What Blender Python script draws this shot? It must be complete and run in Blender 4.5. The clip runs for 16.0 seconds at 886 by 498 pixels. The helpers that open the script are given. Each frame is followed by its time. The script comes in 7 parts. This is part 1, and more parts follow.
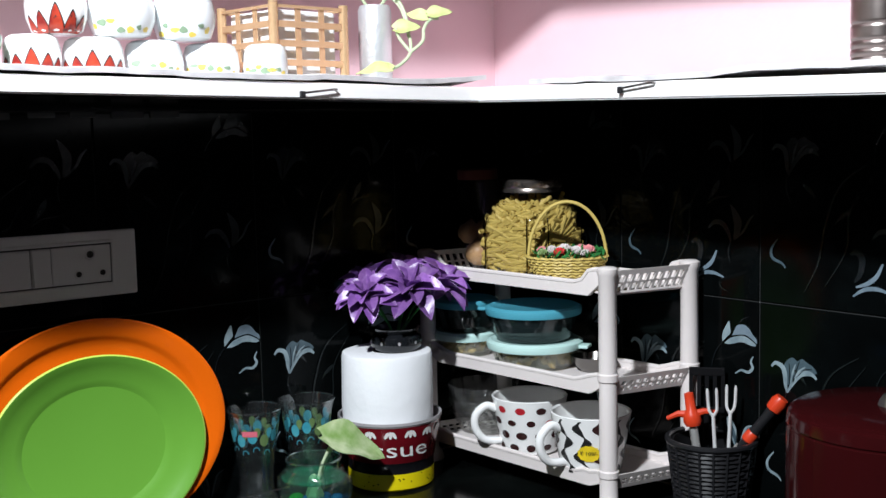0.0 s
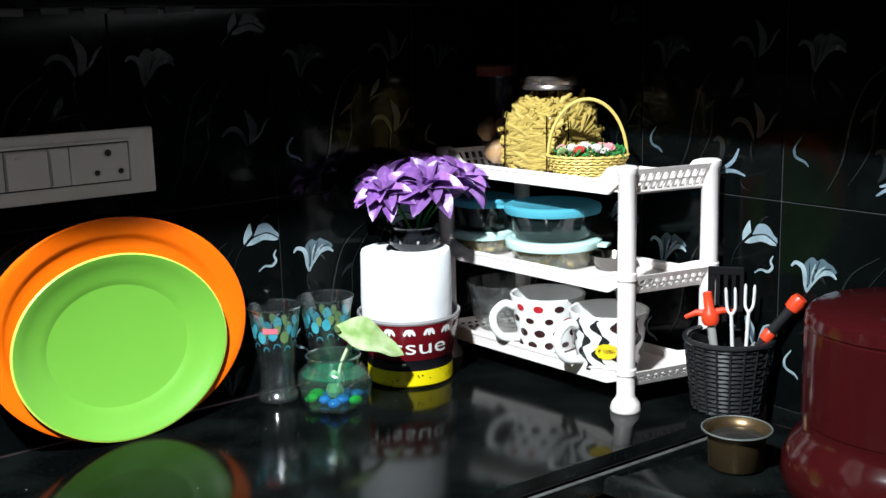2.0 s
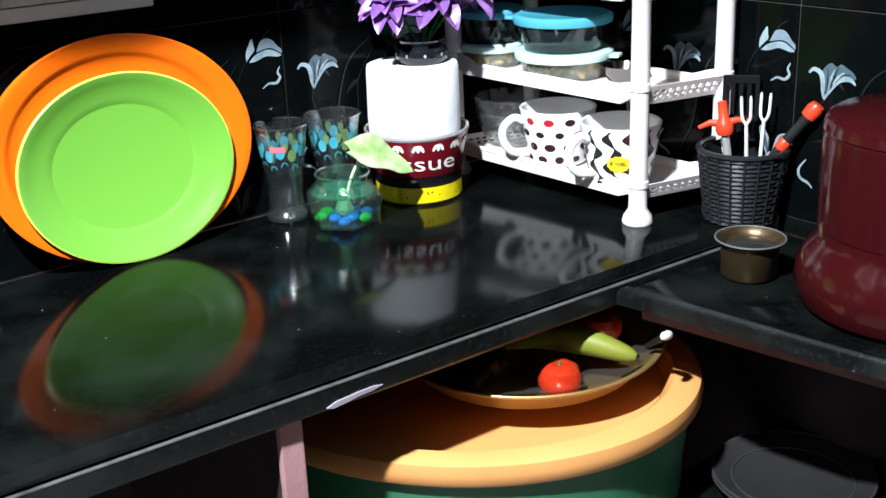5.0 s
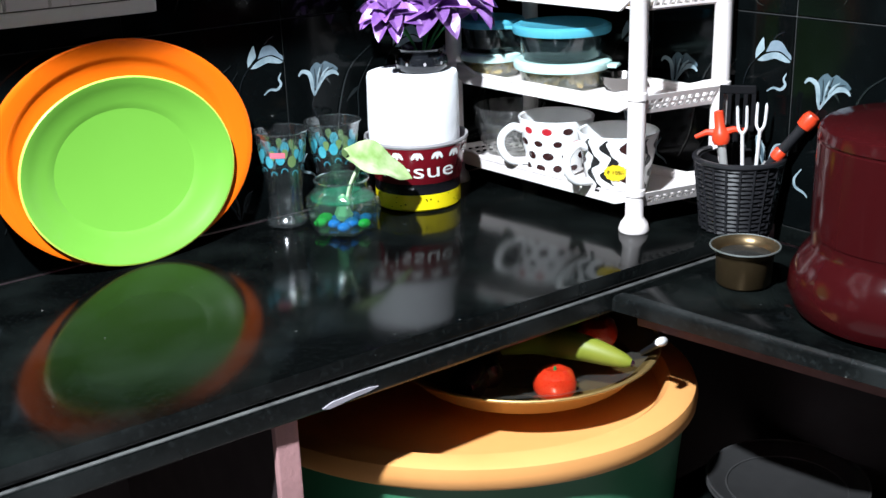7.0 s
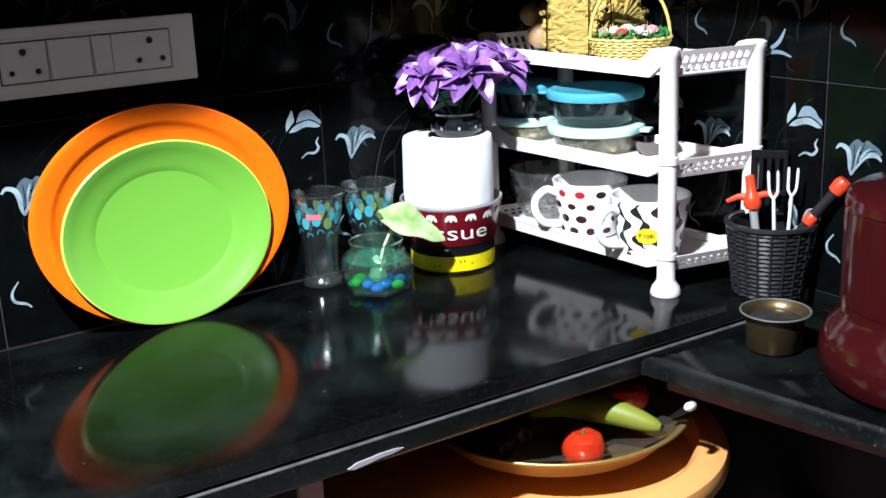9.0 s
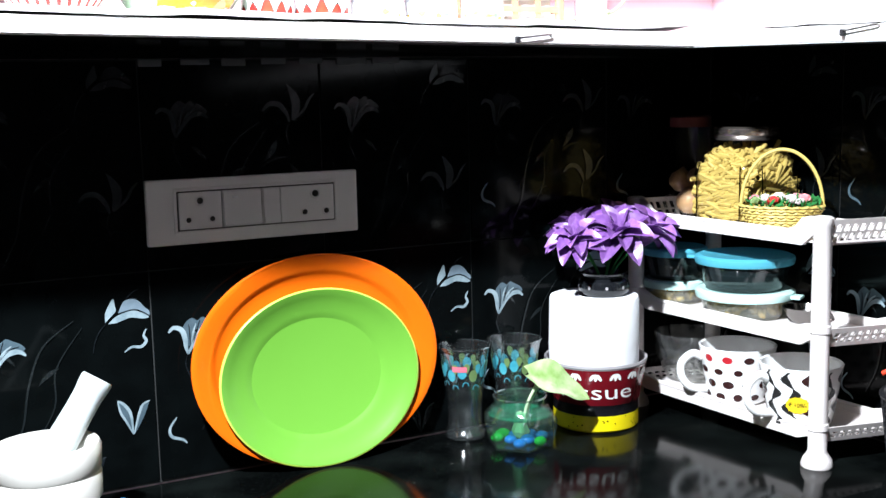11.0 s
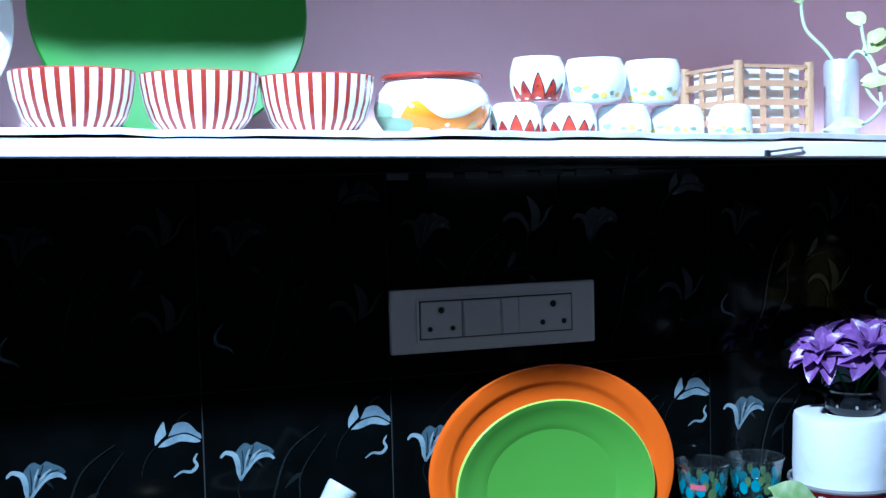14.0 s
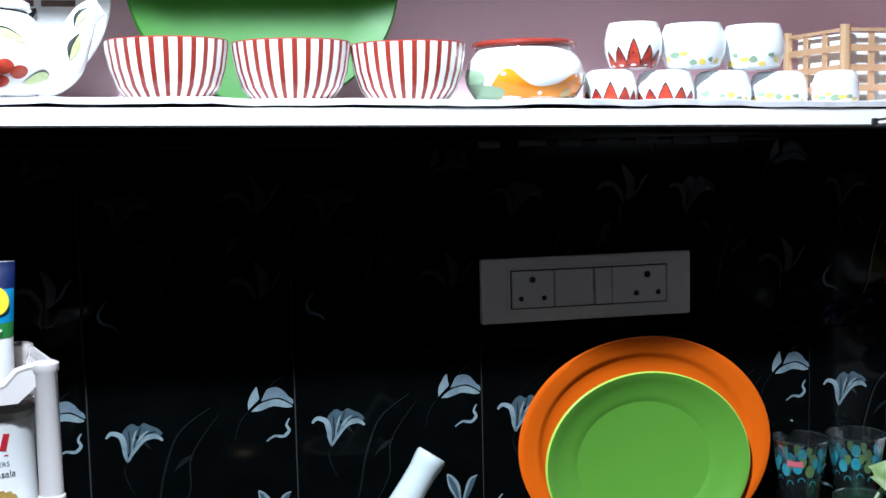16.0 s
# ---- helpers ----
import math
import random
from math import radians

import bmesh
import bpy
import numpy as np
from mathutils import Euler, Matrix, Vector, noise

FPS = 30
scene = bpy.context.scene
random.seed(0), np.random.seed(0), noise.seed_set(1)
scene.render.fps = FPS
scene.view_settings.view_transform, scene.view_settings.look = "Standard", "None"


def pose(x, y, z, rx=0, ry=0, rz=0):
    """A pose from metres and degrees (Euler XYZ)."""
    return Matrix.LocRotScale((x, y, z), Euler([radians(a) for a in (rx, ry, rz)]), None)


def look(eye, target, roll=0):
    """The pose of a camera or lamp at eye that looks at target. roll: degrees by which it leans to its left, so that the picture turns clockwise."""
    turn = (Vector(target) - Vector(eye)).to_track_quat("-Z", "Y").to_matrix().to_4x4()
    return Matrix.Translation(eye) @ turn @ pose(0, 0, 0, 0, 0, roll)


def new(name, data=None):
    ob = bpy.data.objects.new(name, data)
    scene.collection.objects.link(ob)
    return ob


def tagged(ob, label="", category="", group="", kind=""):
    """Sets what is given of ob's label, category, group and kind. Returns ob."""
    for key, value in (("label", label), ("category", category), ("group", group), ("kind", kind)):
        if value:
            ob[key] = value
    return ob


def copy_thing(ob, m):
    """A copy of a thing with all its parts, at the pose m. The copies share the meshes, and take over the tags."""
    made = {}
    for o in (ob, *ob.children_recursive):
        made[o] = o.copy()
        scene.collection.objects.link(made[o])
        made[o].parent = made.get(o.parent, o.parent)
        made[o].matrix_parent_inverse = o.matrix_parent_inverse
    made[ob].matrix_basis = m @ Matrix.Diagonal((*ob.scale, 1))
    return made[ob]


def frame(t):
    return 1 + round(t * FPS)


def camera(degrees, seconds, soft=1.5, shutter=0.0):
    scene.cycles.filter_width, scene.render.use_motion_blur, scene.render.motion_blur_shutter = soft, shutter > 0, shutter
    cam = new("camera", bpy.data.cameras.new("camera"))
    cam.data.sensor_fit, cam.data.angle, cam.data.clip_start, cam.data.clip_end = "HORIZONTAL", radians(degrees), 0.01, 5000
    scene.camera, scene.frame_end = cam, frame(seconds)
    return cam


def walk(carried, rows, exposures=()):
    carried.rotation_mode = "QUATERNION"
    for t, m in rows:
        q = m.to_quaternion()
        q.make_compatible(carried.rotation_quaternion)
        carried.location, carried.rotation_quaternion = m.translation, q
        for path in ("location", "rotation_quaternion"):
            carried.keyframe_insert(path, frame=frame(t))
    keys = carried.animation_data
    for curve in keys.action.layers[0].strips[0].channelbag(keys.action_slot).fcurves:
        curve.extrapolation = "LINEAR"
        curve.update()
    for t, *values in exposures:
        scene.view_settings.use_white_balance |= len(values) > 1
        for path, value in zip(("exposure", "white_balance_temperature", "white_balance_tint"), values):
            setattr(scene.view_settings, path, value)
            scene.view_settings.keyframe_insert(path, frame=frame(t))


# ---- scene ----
cam = camera(42.9, 16.0)
PATH = [
    (0, (-1.281, -1.456, 1.432), (-0.042, 0.1, 1.221), -1.3),
    (0.5, (-1.283, -1.455, 1.433), (-0.051, 0.102, 1.198), -1.3),
    (1, (-1.278, -1.454, 1.433), (-0.067, 0.105, 1.109), -1.3),
    (1.5, (-1.276, -1.452, 1.436), (-0.076, 0.104, 1.063), -1.3),
    (2, (-1.276, -1.451, 1.437), (-0.085, 0.106, 1.042), -1.4),
    (2.5, (-1.274, -1.449, 1.435), (-0.087, 0.102, 1.007), -1.5),
    (3, (-1.27, -1.447, 1.435), (-0.097, 0.093, 0.935), -1.6),
    (3.5, (-1.27, -1.441, 1.434), (-0.11, 0.083, 0.857), -1.7),
    (4, (-1.265, -1.439, 1.436), (-0.123, 0.077, 0.803), -1.9),
    (4.5, (-1.268, -1.434, 1.43), (-0.14, 0.07, 0.747), -2.0),
    (4.7, (-1.273, -1.426, 1.424), (-0.14, 0.069, 0.729), -2.5),
    (6.8, (-1.287, -1.445, 1.412), (-0.148, 0.053, 0.734), -2.0),
    (7, (-1.283, -1.444, 1.41), (-0.146, 0.061, 0.744), -2.0),
    (7.5, (-1.289, -1.451, 1.412), (-0.161, 0.072, 0.774), -2.1),
    (8, (-1.283, -1.454, 1.416), (-0.17, 0.083, 0.784), -2.2),
    (8.5, (-1.258, -1.461, 1.421), (-0.178, 0.105, 0.803), -2.4),
    (9, (-1.266, -1.474, 1.422), (-0.186, 0.11, 0.854), -2.4),
    (9.5, (-1.264, -1.482, 1.419), (-0.194, 0.132, 0.919), -2.2),
    (9.7, (-1.267, -1.487, 1.416), (-0.207, 0.149, 0.988), -2.0),
    (10, (-1.275, -1.491, 1.414), (-0.229, 0.176, 1.056), -1.8),
    (10.2, (-1.277, -1.491, 1.414), (-0.262, 0.202, 1.096), -1.7),
    (12.3, (-1.349, -1.441, 1.448), (-0.494, 0.347, 1.176), -0.9),
    (12.5, (-1.35, -1.433, 1.452), (-0.518, 0.366, 1.185), -0.8),
    (12.8, (-1.352, -1.436, 1.452), (-0.564, 0.386, 1.217), -0.8),
    (13, (-1.353, -1.441, 1.452), (-0.586, 0.393, 1.234), -0.9),
    (13.5, (-1.348, -1.454, 1.454), (-0.673, 0.423, 1.303), -1.3),
    (13.7, (-1.345, -1.457, 1.455), (-0.701, 0.432, 1.328), -1.4),
    (14, (-1.342, -1.462, 1.457), (-0.741, 0.441, 1.332), -1.4),
    (14.2, (-1.345, -1.47, 1.46), (-0.821, 0.457, 1.334), -1.4),
    (14.5, (-1.351, -1.477, 1.464), (-0.885, 0.463, 1.328), -1.3),
    (14.8, (-1.351, -1.466, 1.467), (-0.932, 0.484, 1.315), -1.0),
    (15, (-1.351, -1.454, 1.469), (-0.975, 0.503, 1.302), -0.9),
    (15.2, (-1.349, -1.447, 1.472), (-1.0, 0.514, 1.288), -0.9),
    (15.5, (-1.343, -1.444, 1.475), (-0.982, 0.513, 1.277), -0.9),
    (16, (-1.331, -1.452, 1.464), (-0.899, 0.492, 1.277), -1.3),
]
EXPOSURES = [
    (0.0, -0.52, 6500, 10), (0.5, -0.64, 6500, 5), (1.0, -0.50, 6500, 6), (1.3, -0.06, 6550, 5), (1.6, 0.14, 6500, 5), (2.1, 0.49, 6500, 7), (2.6, 0.66, 6450, 10), (3.5, 0.86, 6400, 12), (4.5, 0.75, 6300, 10), (9.0, 0.68, 6300, 10), (9.6, 0.84, 6300, 10), (10.2, 0.92, 6300, 10),
    (12.3, -0.15, 6450, 10), (13.0, -0.4, 6300, 11), (13.2, -0.4, 5800, 9), (13.45, -0.4, 6500, 12), (13.55, -0.4, 6500, 12), (13.75, -0.4, 5300, 8), (14.0, -0.32, 4600, 3), (14.25, -0.35, 5500, 6), (14.5, -0.38, 6400, 11), (14.75, -0.4, 6300, 10), (15.0, -0.56, 5500, 6), (16.0, -0.60, 5800, 7),
]
walk(cam, [(t, look(eye, target, roll)) for t, eye, target, roll in PATH], EXPOSURES)

# ---- world and light ----
world = bpy.data.worlds.new("room_air")
scene.world = world
world.use_nodes = True
world.node_tree.nodes["Background"].inputs[0].default_value = (1.0, 0.93, 0.86, 1)
world.node_tree.nodes["Background"].inputs[1].default_value = 0.015


def area_lamp(name, eye, target, sx, sy, watts, colour):
    data = bpy.data.lights.new(name, "AREA")
    data.shape, data.size, data.size_y, data.energy, data.color = "RECTANGLE", sx, sy, watts, colour
    ob = new(name, data)
    ob.matrix_world = look(eye, target)
    return ob


area_lamp("ceiling_bulb", (-1.45, -0.975, 2.325), (-0.6, -0.35, 1.1), 0.075, 0.055, 73.0, (0.88, 0.94, 1.0))


# ---- materials ----
def mat(name, colour, rough=0.5, metal=0.0, grain=0.0, scale=40.0, bump=0.0, bscale=120.0, colour2=None, coat=0.0, spec=0.5, transmission=0.0, ior=1.45, patch=6.0, sss=0.0, jitter=0.0):
    m = bpy.data.materials.new(name)
    m.use_nodes = True
    nt = m.node_tree
    n, l = nt.nodes, nt.links
    b = n["Principled BSDF"]
    b.inputs["Roughness"].default_value = rough
    b.inputs["Metallic"].default_value = metal
    b.inputs["Coat Weight"].default_value = coat
    b.inputs["Coat Roughness"].default_value = 0.08
    b.inputs["Specular IOR Level"].default_value = spec
    b.inputs["Transmission Weight"].default_value = transmission
    b.inputs["IOR"].default_value = ior
    if sss:
        b.inputs["Subsurface Weight"].default_value = sss
        b.inputs["Subsurface Radius"].default_value = (0.01, 0.01, 0.008)
    b.inputs["Base Color"].default_value = (*colour, 1)
    tc = n.new("ShaderNodeTexCoord")
    if grain > 0 or colour2:
        c2 = colour2 or tuple(c * 0.6 for c in colour)
        big = n.new("ShaderNodeTexNoise")
        big.inputs["Scale"].default_value = patch
        big.inputs["Detail"].default_value = 3
        fine = n.new("ShaderNodeTexNoise")
        fine.inputs["Scale"].default_value = scale
        fine.inputs["Detail"].default_value = 5
        l.new(tc.outputs["Object"], big.inputs["Vector"])
        l.new(tc.outputs["Object"], fine.inputs["Vector"])
        mul = n.new("ShaderNodeMath")
        mul.operation = "MULTIPLY"
        l.new(big.outputs["Fac"], mul.inputs[0])
        l.new(fine.outputs["Fac"], mul.inputs[1])
        ramp = n.new("ShaderNodeMapRange")
        ramp.inputs["From Min"].default_value = 0.12
        ramp.inputs["From Max"].default_value = 0.42
        ramp.inputs["To Max"].default_value = max(grain, 0.01)
        l.new(mul.outputs[0], ramp.inputs["Value"])
        mix = n.new("ShaderNodeMix")
        mix.data_type = "RGBA"
        mix.inputs["A"].default_value = (*colour, 1)
        mix.inputs["B"].default_value = (*c2, 1)
        l.new(ramp.outputs[0], mix.inputs["Factor"])
        l.new(mix.outputs["Result"], b.inputs["Base Color"])
        rr = n.new("ShaderNodeMapRange")
        rr.inputs["To Min"].default_value = rough * 0.8
        rr.inputs["To Max"].default_value = min(1, rough * 1.25)
        l.new(fine.outputs["Fac"], rr.inputs["Value"])
        l.new(rr.outputs[0], b.inputs["Roughness"])
    if bump > 0:
        bn = n.new("ShaderNodeTexNoise")
        bn.inputs["Scale"].default_value = bscale
        bn.inputs["Detail"].default_value = 4
        l.new(tc.outputs["Object"], bn.inputs["Vector"])
        bp = n.new("ShaderNodeBump")
        bp.inputs["Strength"].default_value = bump
        bp.inputs["Distance"].default_value = 0.002
        l.new(bn.outputs["Fac"], bp.inputs["Height"])
        l.new(bp.outputs["Normal"], b.inputs["Normal"])
    if jitter > 0:
        oi = n.new("ShaderNodeObjectInfo")
        hs = n.new("ShaderNodeHueSaturation")
        mr = n.new("ShaderNodeMapRange")
        mr.inputs["To Min"].default_value = 1 - jitter
        mr.inputs["To Max"].default_value = 1 + jitter
        l.new(oi.outputs["Random"], mr.inputs["Value"])
        l.new(mr.outputs[0], hs.inputs["Value"])
        src = b.inputs["Base Color"].links[0].from_socket if b.inputs["Base Color"].links else None
        if src:
            l.new(src, hs.inputs["Color"])
        else:
            hs.inputs["Color"].default_value = (*colour, 1)
        l.new(hs.outputs[0], b.inputs["Base Color"])
    return m


def granite_mat(name, base, dust, rough, spec):
    """Black stone: sparse pale flecks, cloudy dust film, smudged polish."""
    m = mat(name, base, rough, spec=spec)
    n, l = m.node_tree.nodes, m.node_tree.links
    b, tc = n["Principled BSDF"], n["Texture Coordinate"]

    def noise_node(scale, detail):
        no = n.new("ShaderNodeTexNoise")
        no.inputs["Scale"].default_value, no.inputs["Detail"].default_value = scale, detail
        l.new(tc.outputs["Object"], no.inputs["Vector"])
        return no

    def span(src, lo, hi, to0, to1):
        mr = n.new("ShaderNodeMapRange")
        mr.inputs["From Min"].default_value, mr.inputs["From Max"].default_value = lo, hi
        mr.inputs["To Min"].default_value, mr.inputs["To Max"].default_value = to0, to1
        l.new(src, mr.inputs["Value"])
        return mr.outputs[0]

    def mixed(kind, fac, a, c):
        mx = n.new("ShaderNodeMix")
        mx.data_type, mx.blend_type = "RGBA", kind
        l.new(fac, mx.inputs["Factor"])
        if isinstance(a, tuple):
            mx.inputs["A"].default_value = (*a, 1)
        else:
            l.new(a, mx.inputs["A"])
        mx.inputs["B"].default_value = (*c, 1)
        return mx.outputs["Result"]
    grain = mixed("MIX", span(noise_node(170, 4).outputs["Fac"], 0.52, 0.75, 0, 1), base, tuple(min(1, c * 3.2) for c in base))
    film = mixed("MIX", span(noise_node(9, 7).outputs["Fac"], 0.42, 0.74, 0, 1), grain, dust)
    vor = n.new("ShaderNodeTexVoronoi")
    vor.inputs["Scale"].default_value = 75
    l.new(tc.outputs["Object"], vor.inputs["Vector"])
    pick = n.new("ShaderNodeMath")
    pick.operation = "MULTIPLY"
    sep = n.new("ShaderNodeSeparateColor")
    l.new(vor.outputs["Color"], sep.inputs[0])
    l.new(span(vor.outputs["Distance"], 0.05, 0.11, 1, 0), pick.inputs[0])
    l.new(span(sep.outputs[0], 0.90, 0.99, 0, 1), pick.inputs[1])
    l.new(mixed("MIX", pick.outputs[0], film, (0.20, 0.21, 0.20)), b.inputs["Base Color"])
    l.new(span(noise_node(6, 5).outputs["Fac"], 0.35, 0.7, rough * 0.7, rough * 1.5), b.inputs["Roughness"])
    return m


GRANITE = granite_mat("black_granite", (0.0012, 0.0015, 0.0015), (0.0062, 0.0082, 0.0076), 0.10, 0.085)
GRANITE_EDGE = granite_mat("honed_granite_edge", (0.0036, 0.0044, 0.0044), (0.019, 0.022, 0.022), 0.27, 0.36)
LEDGE_GLINT = mat("pale_ledge_glint", (0.085, 0.088, 0.085), 0.85, grain=1.0, colour2=(0.02, 0.02, 0.02), scale=60, patch=18)
TILE = mat("glazed_black_tile", (0.0013, 0.0017, 0.0018), 0.09, grain=0.8, colour2=(0.0026, 0.0038, 0.0040), scale=25, spec=0.10)
GROUT = mat("dark_grout", (0.026, 0.028, 0.028), 0.8, grain=0.7, scale=80)
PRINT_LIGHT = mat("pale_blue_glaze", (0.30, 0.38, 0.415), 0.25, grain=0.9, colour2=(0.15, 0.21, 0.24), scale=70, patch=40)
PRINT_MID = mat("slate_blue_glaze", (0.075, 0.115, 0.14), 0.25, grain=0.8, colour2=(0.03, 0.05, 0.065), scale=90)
PRINT_FAINT = mat("slate_line_and_shade_glaze", (0.010, 0.0125, 0.0155), 0.25, grain=0.9, colour2=(0.004, 0.006, 0.007), scale=90)
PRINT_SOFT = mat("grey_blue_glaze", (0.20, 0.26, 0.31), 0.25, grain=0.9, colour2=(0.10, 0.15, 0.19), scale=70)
PRINT_SHADE = mat("shade_darkened_glaze", (0.026, 0.031, 0.034), 0.25, grain=0.9, colour2=(0.008, 0.010, 0.013), scale=70)
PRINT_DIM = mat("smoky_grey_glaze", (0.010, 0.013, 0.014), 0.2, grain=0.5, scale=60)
PINK = mat("pink_wall_paint", (0.85, 0.58, 0.63), 0.75, grain=0.3, colour2=(0.78, 0.50, 0.56), scale=14, bump=0.15, bscale=90)
SHADED_MAROON = mat("under_counter_shade_maroon", (0.03, 0.017, 0.018), 0.7, grain=0.5, scale=12)
PINK_EDGE = mat("dusty_pink_paint", (0.5, 0.27, 0.27), 0.7, grain=0.6, colour2=(0.3, 0.16, 0.16), scale=30, bump=0.3)
SHADED_PINK = mat("shaded_pink_plaster", (0.17, 0.085, 0.085), 0.8, grain=0.6, scale=30, bump=0.3)
WHITE_SHELF = mat("white_shelf_paint", (0.90, 0.89, 0.88), 0.5, grain=0.3, colour2=(0.78, 0.76, 0.74), scale=20)
PAPER = mat("old_newspaper", (0.80, 0.78, 0.78), 0.9, grain=0.9, colour2=(0.48, 0.46, 0.48), scale=35, patch=14)
FLOOR = mat("grey_floor_stone", (0.32, 0.30, 0.28), 0.4, grain=0.6, scale=20)
# for surfaces out of view: dark, to hold down bounced light and tile reflections
DIM = mat("bounce_limiting_dark", (0.022, 0.02, 0.02), 0.8, grain=0.4)
CEIL = mat("ceiling_paint", (0.1, 0.1, 0.1), 0.9, grain=0.2)
SWITCH = mat("switch_plate_plastic", (0.90, 0.87, 0.84), 0.35, grain=0.25, colour2=(0.83, 0.80, 0.77), scale=12)
SWITCH_DARK = mat("socket_hole", (0.03, 0.025, 0.02), 0.6)
GREEN_PLATE = mat("green_melamine", (0.146, 0.385, 0.045), 0.33, grain=0.25, colour2=(0.125, 0.33, 0.03), scale=9, coat=0.25)
GREEN_RIM = mat("pale_green_rim", (0.55, 0.75, 0.10), 0.3)
ORANGE_PLATE = mat("orange_melamine", (0.85, 0.14, 0.004), 0.2, grain=0.25, colour2=(0.75, 0.11, 0.004), scale=9, coat=0.3)
RACK = mat("white_rack_plastic", (0.78, 0.72, 0.70), 0.38, grain=0.3, colour2=(0.66, 0.60, 0.58), scale=18, sss=0.05)


# ---- mesh helpers ----
def part(name, bm, material, parent=None, label="", smooth=False):
    me = bpy.data.meshes.new(name)
    bm.normal_update()
    bm.to_mesh(me)
    bm.free()
    for m in material if isinstance(material, (list, tuple)) else [material]:
        me.materials.append(m)
    if smooth:
        me.shade_smooth()
        me.set_sharp_from_angle(angle=radians(38))
    ob = new(name, me)
    if parent:
        ob.parent = parent
    if label:
        ob["label"] = label
    return ob


def reuse(name, ob, parent, m):
    o = new(name, ob.data)
    o.parent = parent
    o.matrix_basis = m
    return o


def thing(name, label, category, x=0, y=0, z=0, rz=0, group=""):
    ob = new(name)
    ob.empty_display_size = 0.02
    ob.matrix_world = pose(x, y, z, 0, 0, rz)
    return tagged(ob, label, category, group)


def box(x0, x1, y0, y1, z0, z1, bevel=0.0, bm=None, segs=2):
    own = bmesh.new()
    bmesh.ops.create_cube(own, size=1)
    for v in own.verts:
        v.co = Vector((x0 + (v.co.x + 0.5) * (x1 - x0), y0 + (v.co.y + 0.5) * (y1 - y0), z0 + (v.co.z + 0.5) * (z1 - z0)))
    if bevel:
        bmesh.ops.bevel(own, geom=own.edges[:], offset=bevel, segments=segs, affect="EDGES", profile=0.6)
    if bm is None:
        return own
    return merge(bm, own)


def merge(bm, other, m=None):
    me = bpy.data.meshes.new("tmp")
    if m is not None:
        other.transform(m)
    other.to_mesh(me)
    other.free()
    bm.from_mesh(me)
    bpy.data.meshes.remove(me)
    return bm


def lathe(profile, seg=48, sx=1.0, sy=1.0, index=None, wobble=0.0, bm=None):
    """Turned shape from (radius, z) pairs. index(i, j) gives a face's material slot."""
    bm = bm or bmesh.new()
    rings = []
    for r, z in profile:
        if r < 1e-6:
            rings.append([bm.verts.new((0, 0, z))])
        else:
            ring = []
            for i in range(seg):
                a = 2 * math.pi * i / seg
                k = 1 + wobble * noise.noise((math.cos(a) * 2, math.sin(a) * 2, z * 30))
                ring.append(bm.verts.new((r * k * sx * math.cos(a), r * k * sy * math.sin(a), z)))
            rings.append(ring)
    for j in range(len(rings) - 1):
        a, b = rings[j], rings[j + 1]
        for i in range(seg):
            k = (i + 1) % seg
            if len(a) == 1 and len(b) == 1:
                continue
            if len(a) == 1:
                f = bm.faces.new((a[0], b[k], b[i]))
            elif len(b) == 1:
                f = bm.faces.new((a[i], a[k], b[0]))
            else:
                f = bm.faces.new((a[i], a[k], b[k], b[i]))
            if index:
                f.material_index = index(i, j)
    return bm


def tube(points, r, seg=8, bm=None, caps=True, closed=False):
    """A round bar along points; r a radius or one for each point."""
    bm = bm or bmesh.new()
    pts = [Vector(p) for p in points]
    rr = r if isinstance(r, (list, tuple)) else [r] * len(pts)
    rings, up = [], Vector((0.31, 0.17, 0.93))
    n = len(pts)
    for i, p in enumerate(pts):
        if closed:
            d = pts[(i + 1) % n] - pts[i - 1]
        else:
            d = pts[min(i + 1, n - 1)] - pts[max(i - 1, 0)]
        d.normalize()
        s = d.cross(up)
        if s.length < 1e-3:
            s = d.cross(Vector((1, 0, 0)))
        s.normalize()
        t = s.cross(d)
        up = t
        rings.append([bm.verts.new(p + rr[i] * (math.cos(2 * math.pi * k / seg) * s + math.sin(2 * math.pi * k / seg) * t)) for k in range(seg)])
    for i in range(n if closed else n - 1):
        a, b = rings[i], rings[(i + 1) % n]
        for k in range(seg):
            bm.faces.new((a[k], b[k], b[(k + 1) % seg], a[(k + 1) % seg]))
    if caps and not closed:
        bm.faces.new(rings[0])
        bm.faces.new(rings[-1][::-1])
    return bm


def plate_poly(pts, bm=None, depth=0.0, place=None, index=0):
    """A flat outline of (u, v) pairs, laid by place(u, v) -> xyz."""
    bm = bm or bmesh.new()
    place = place or (lambda u, v: (u, 0, v))
    vs = [bm.verts.new(place(u, v)) for u, v in pts]
    f = bm.faces.new(vs)
    f.material_index = index
    return bm


def prism(pts, axis_place, thick, bm=None):
    """Outline (u, v) thickened: axis_place(u, v, w) -> xyz with w from 0 to thick."""
    bm = bm or bmesh.new()
    a = [bm.verts.new(axis_place(u, v, 0)) for u, v in pts]
    b = [bm.verts.new(axis_place(u, v, thick)) for u, v in pts]
    n = len(pts)
    bm.faces.new(a[::-1])
    bm.faces.new(b)
    for i in range(n):
        bm.faces.new((a[i], a[(i + 1) % n], b[(i + 1) % n], b[i]))
    return bm


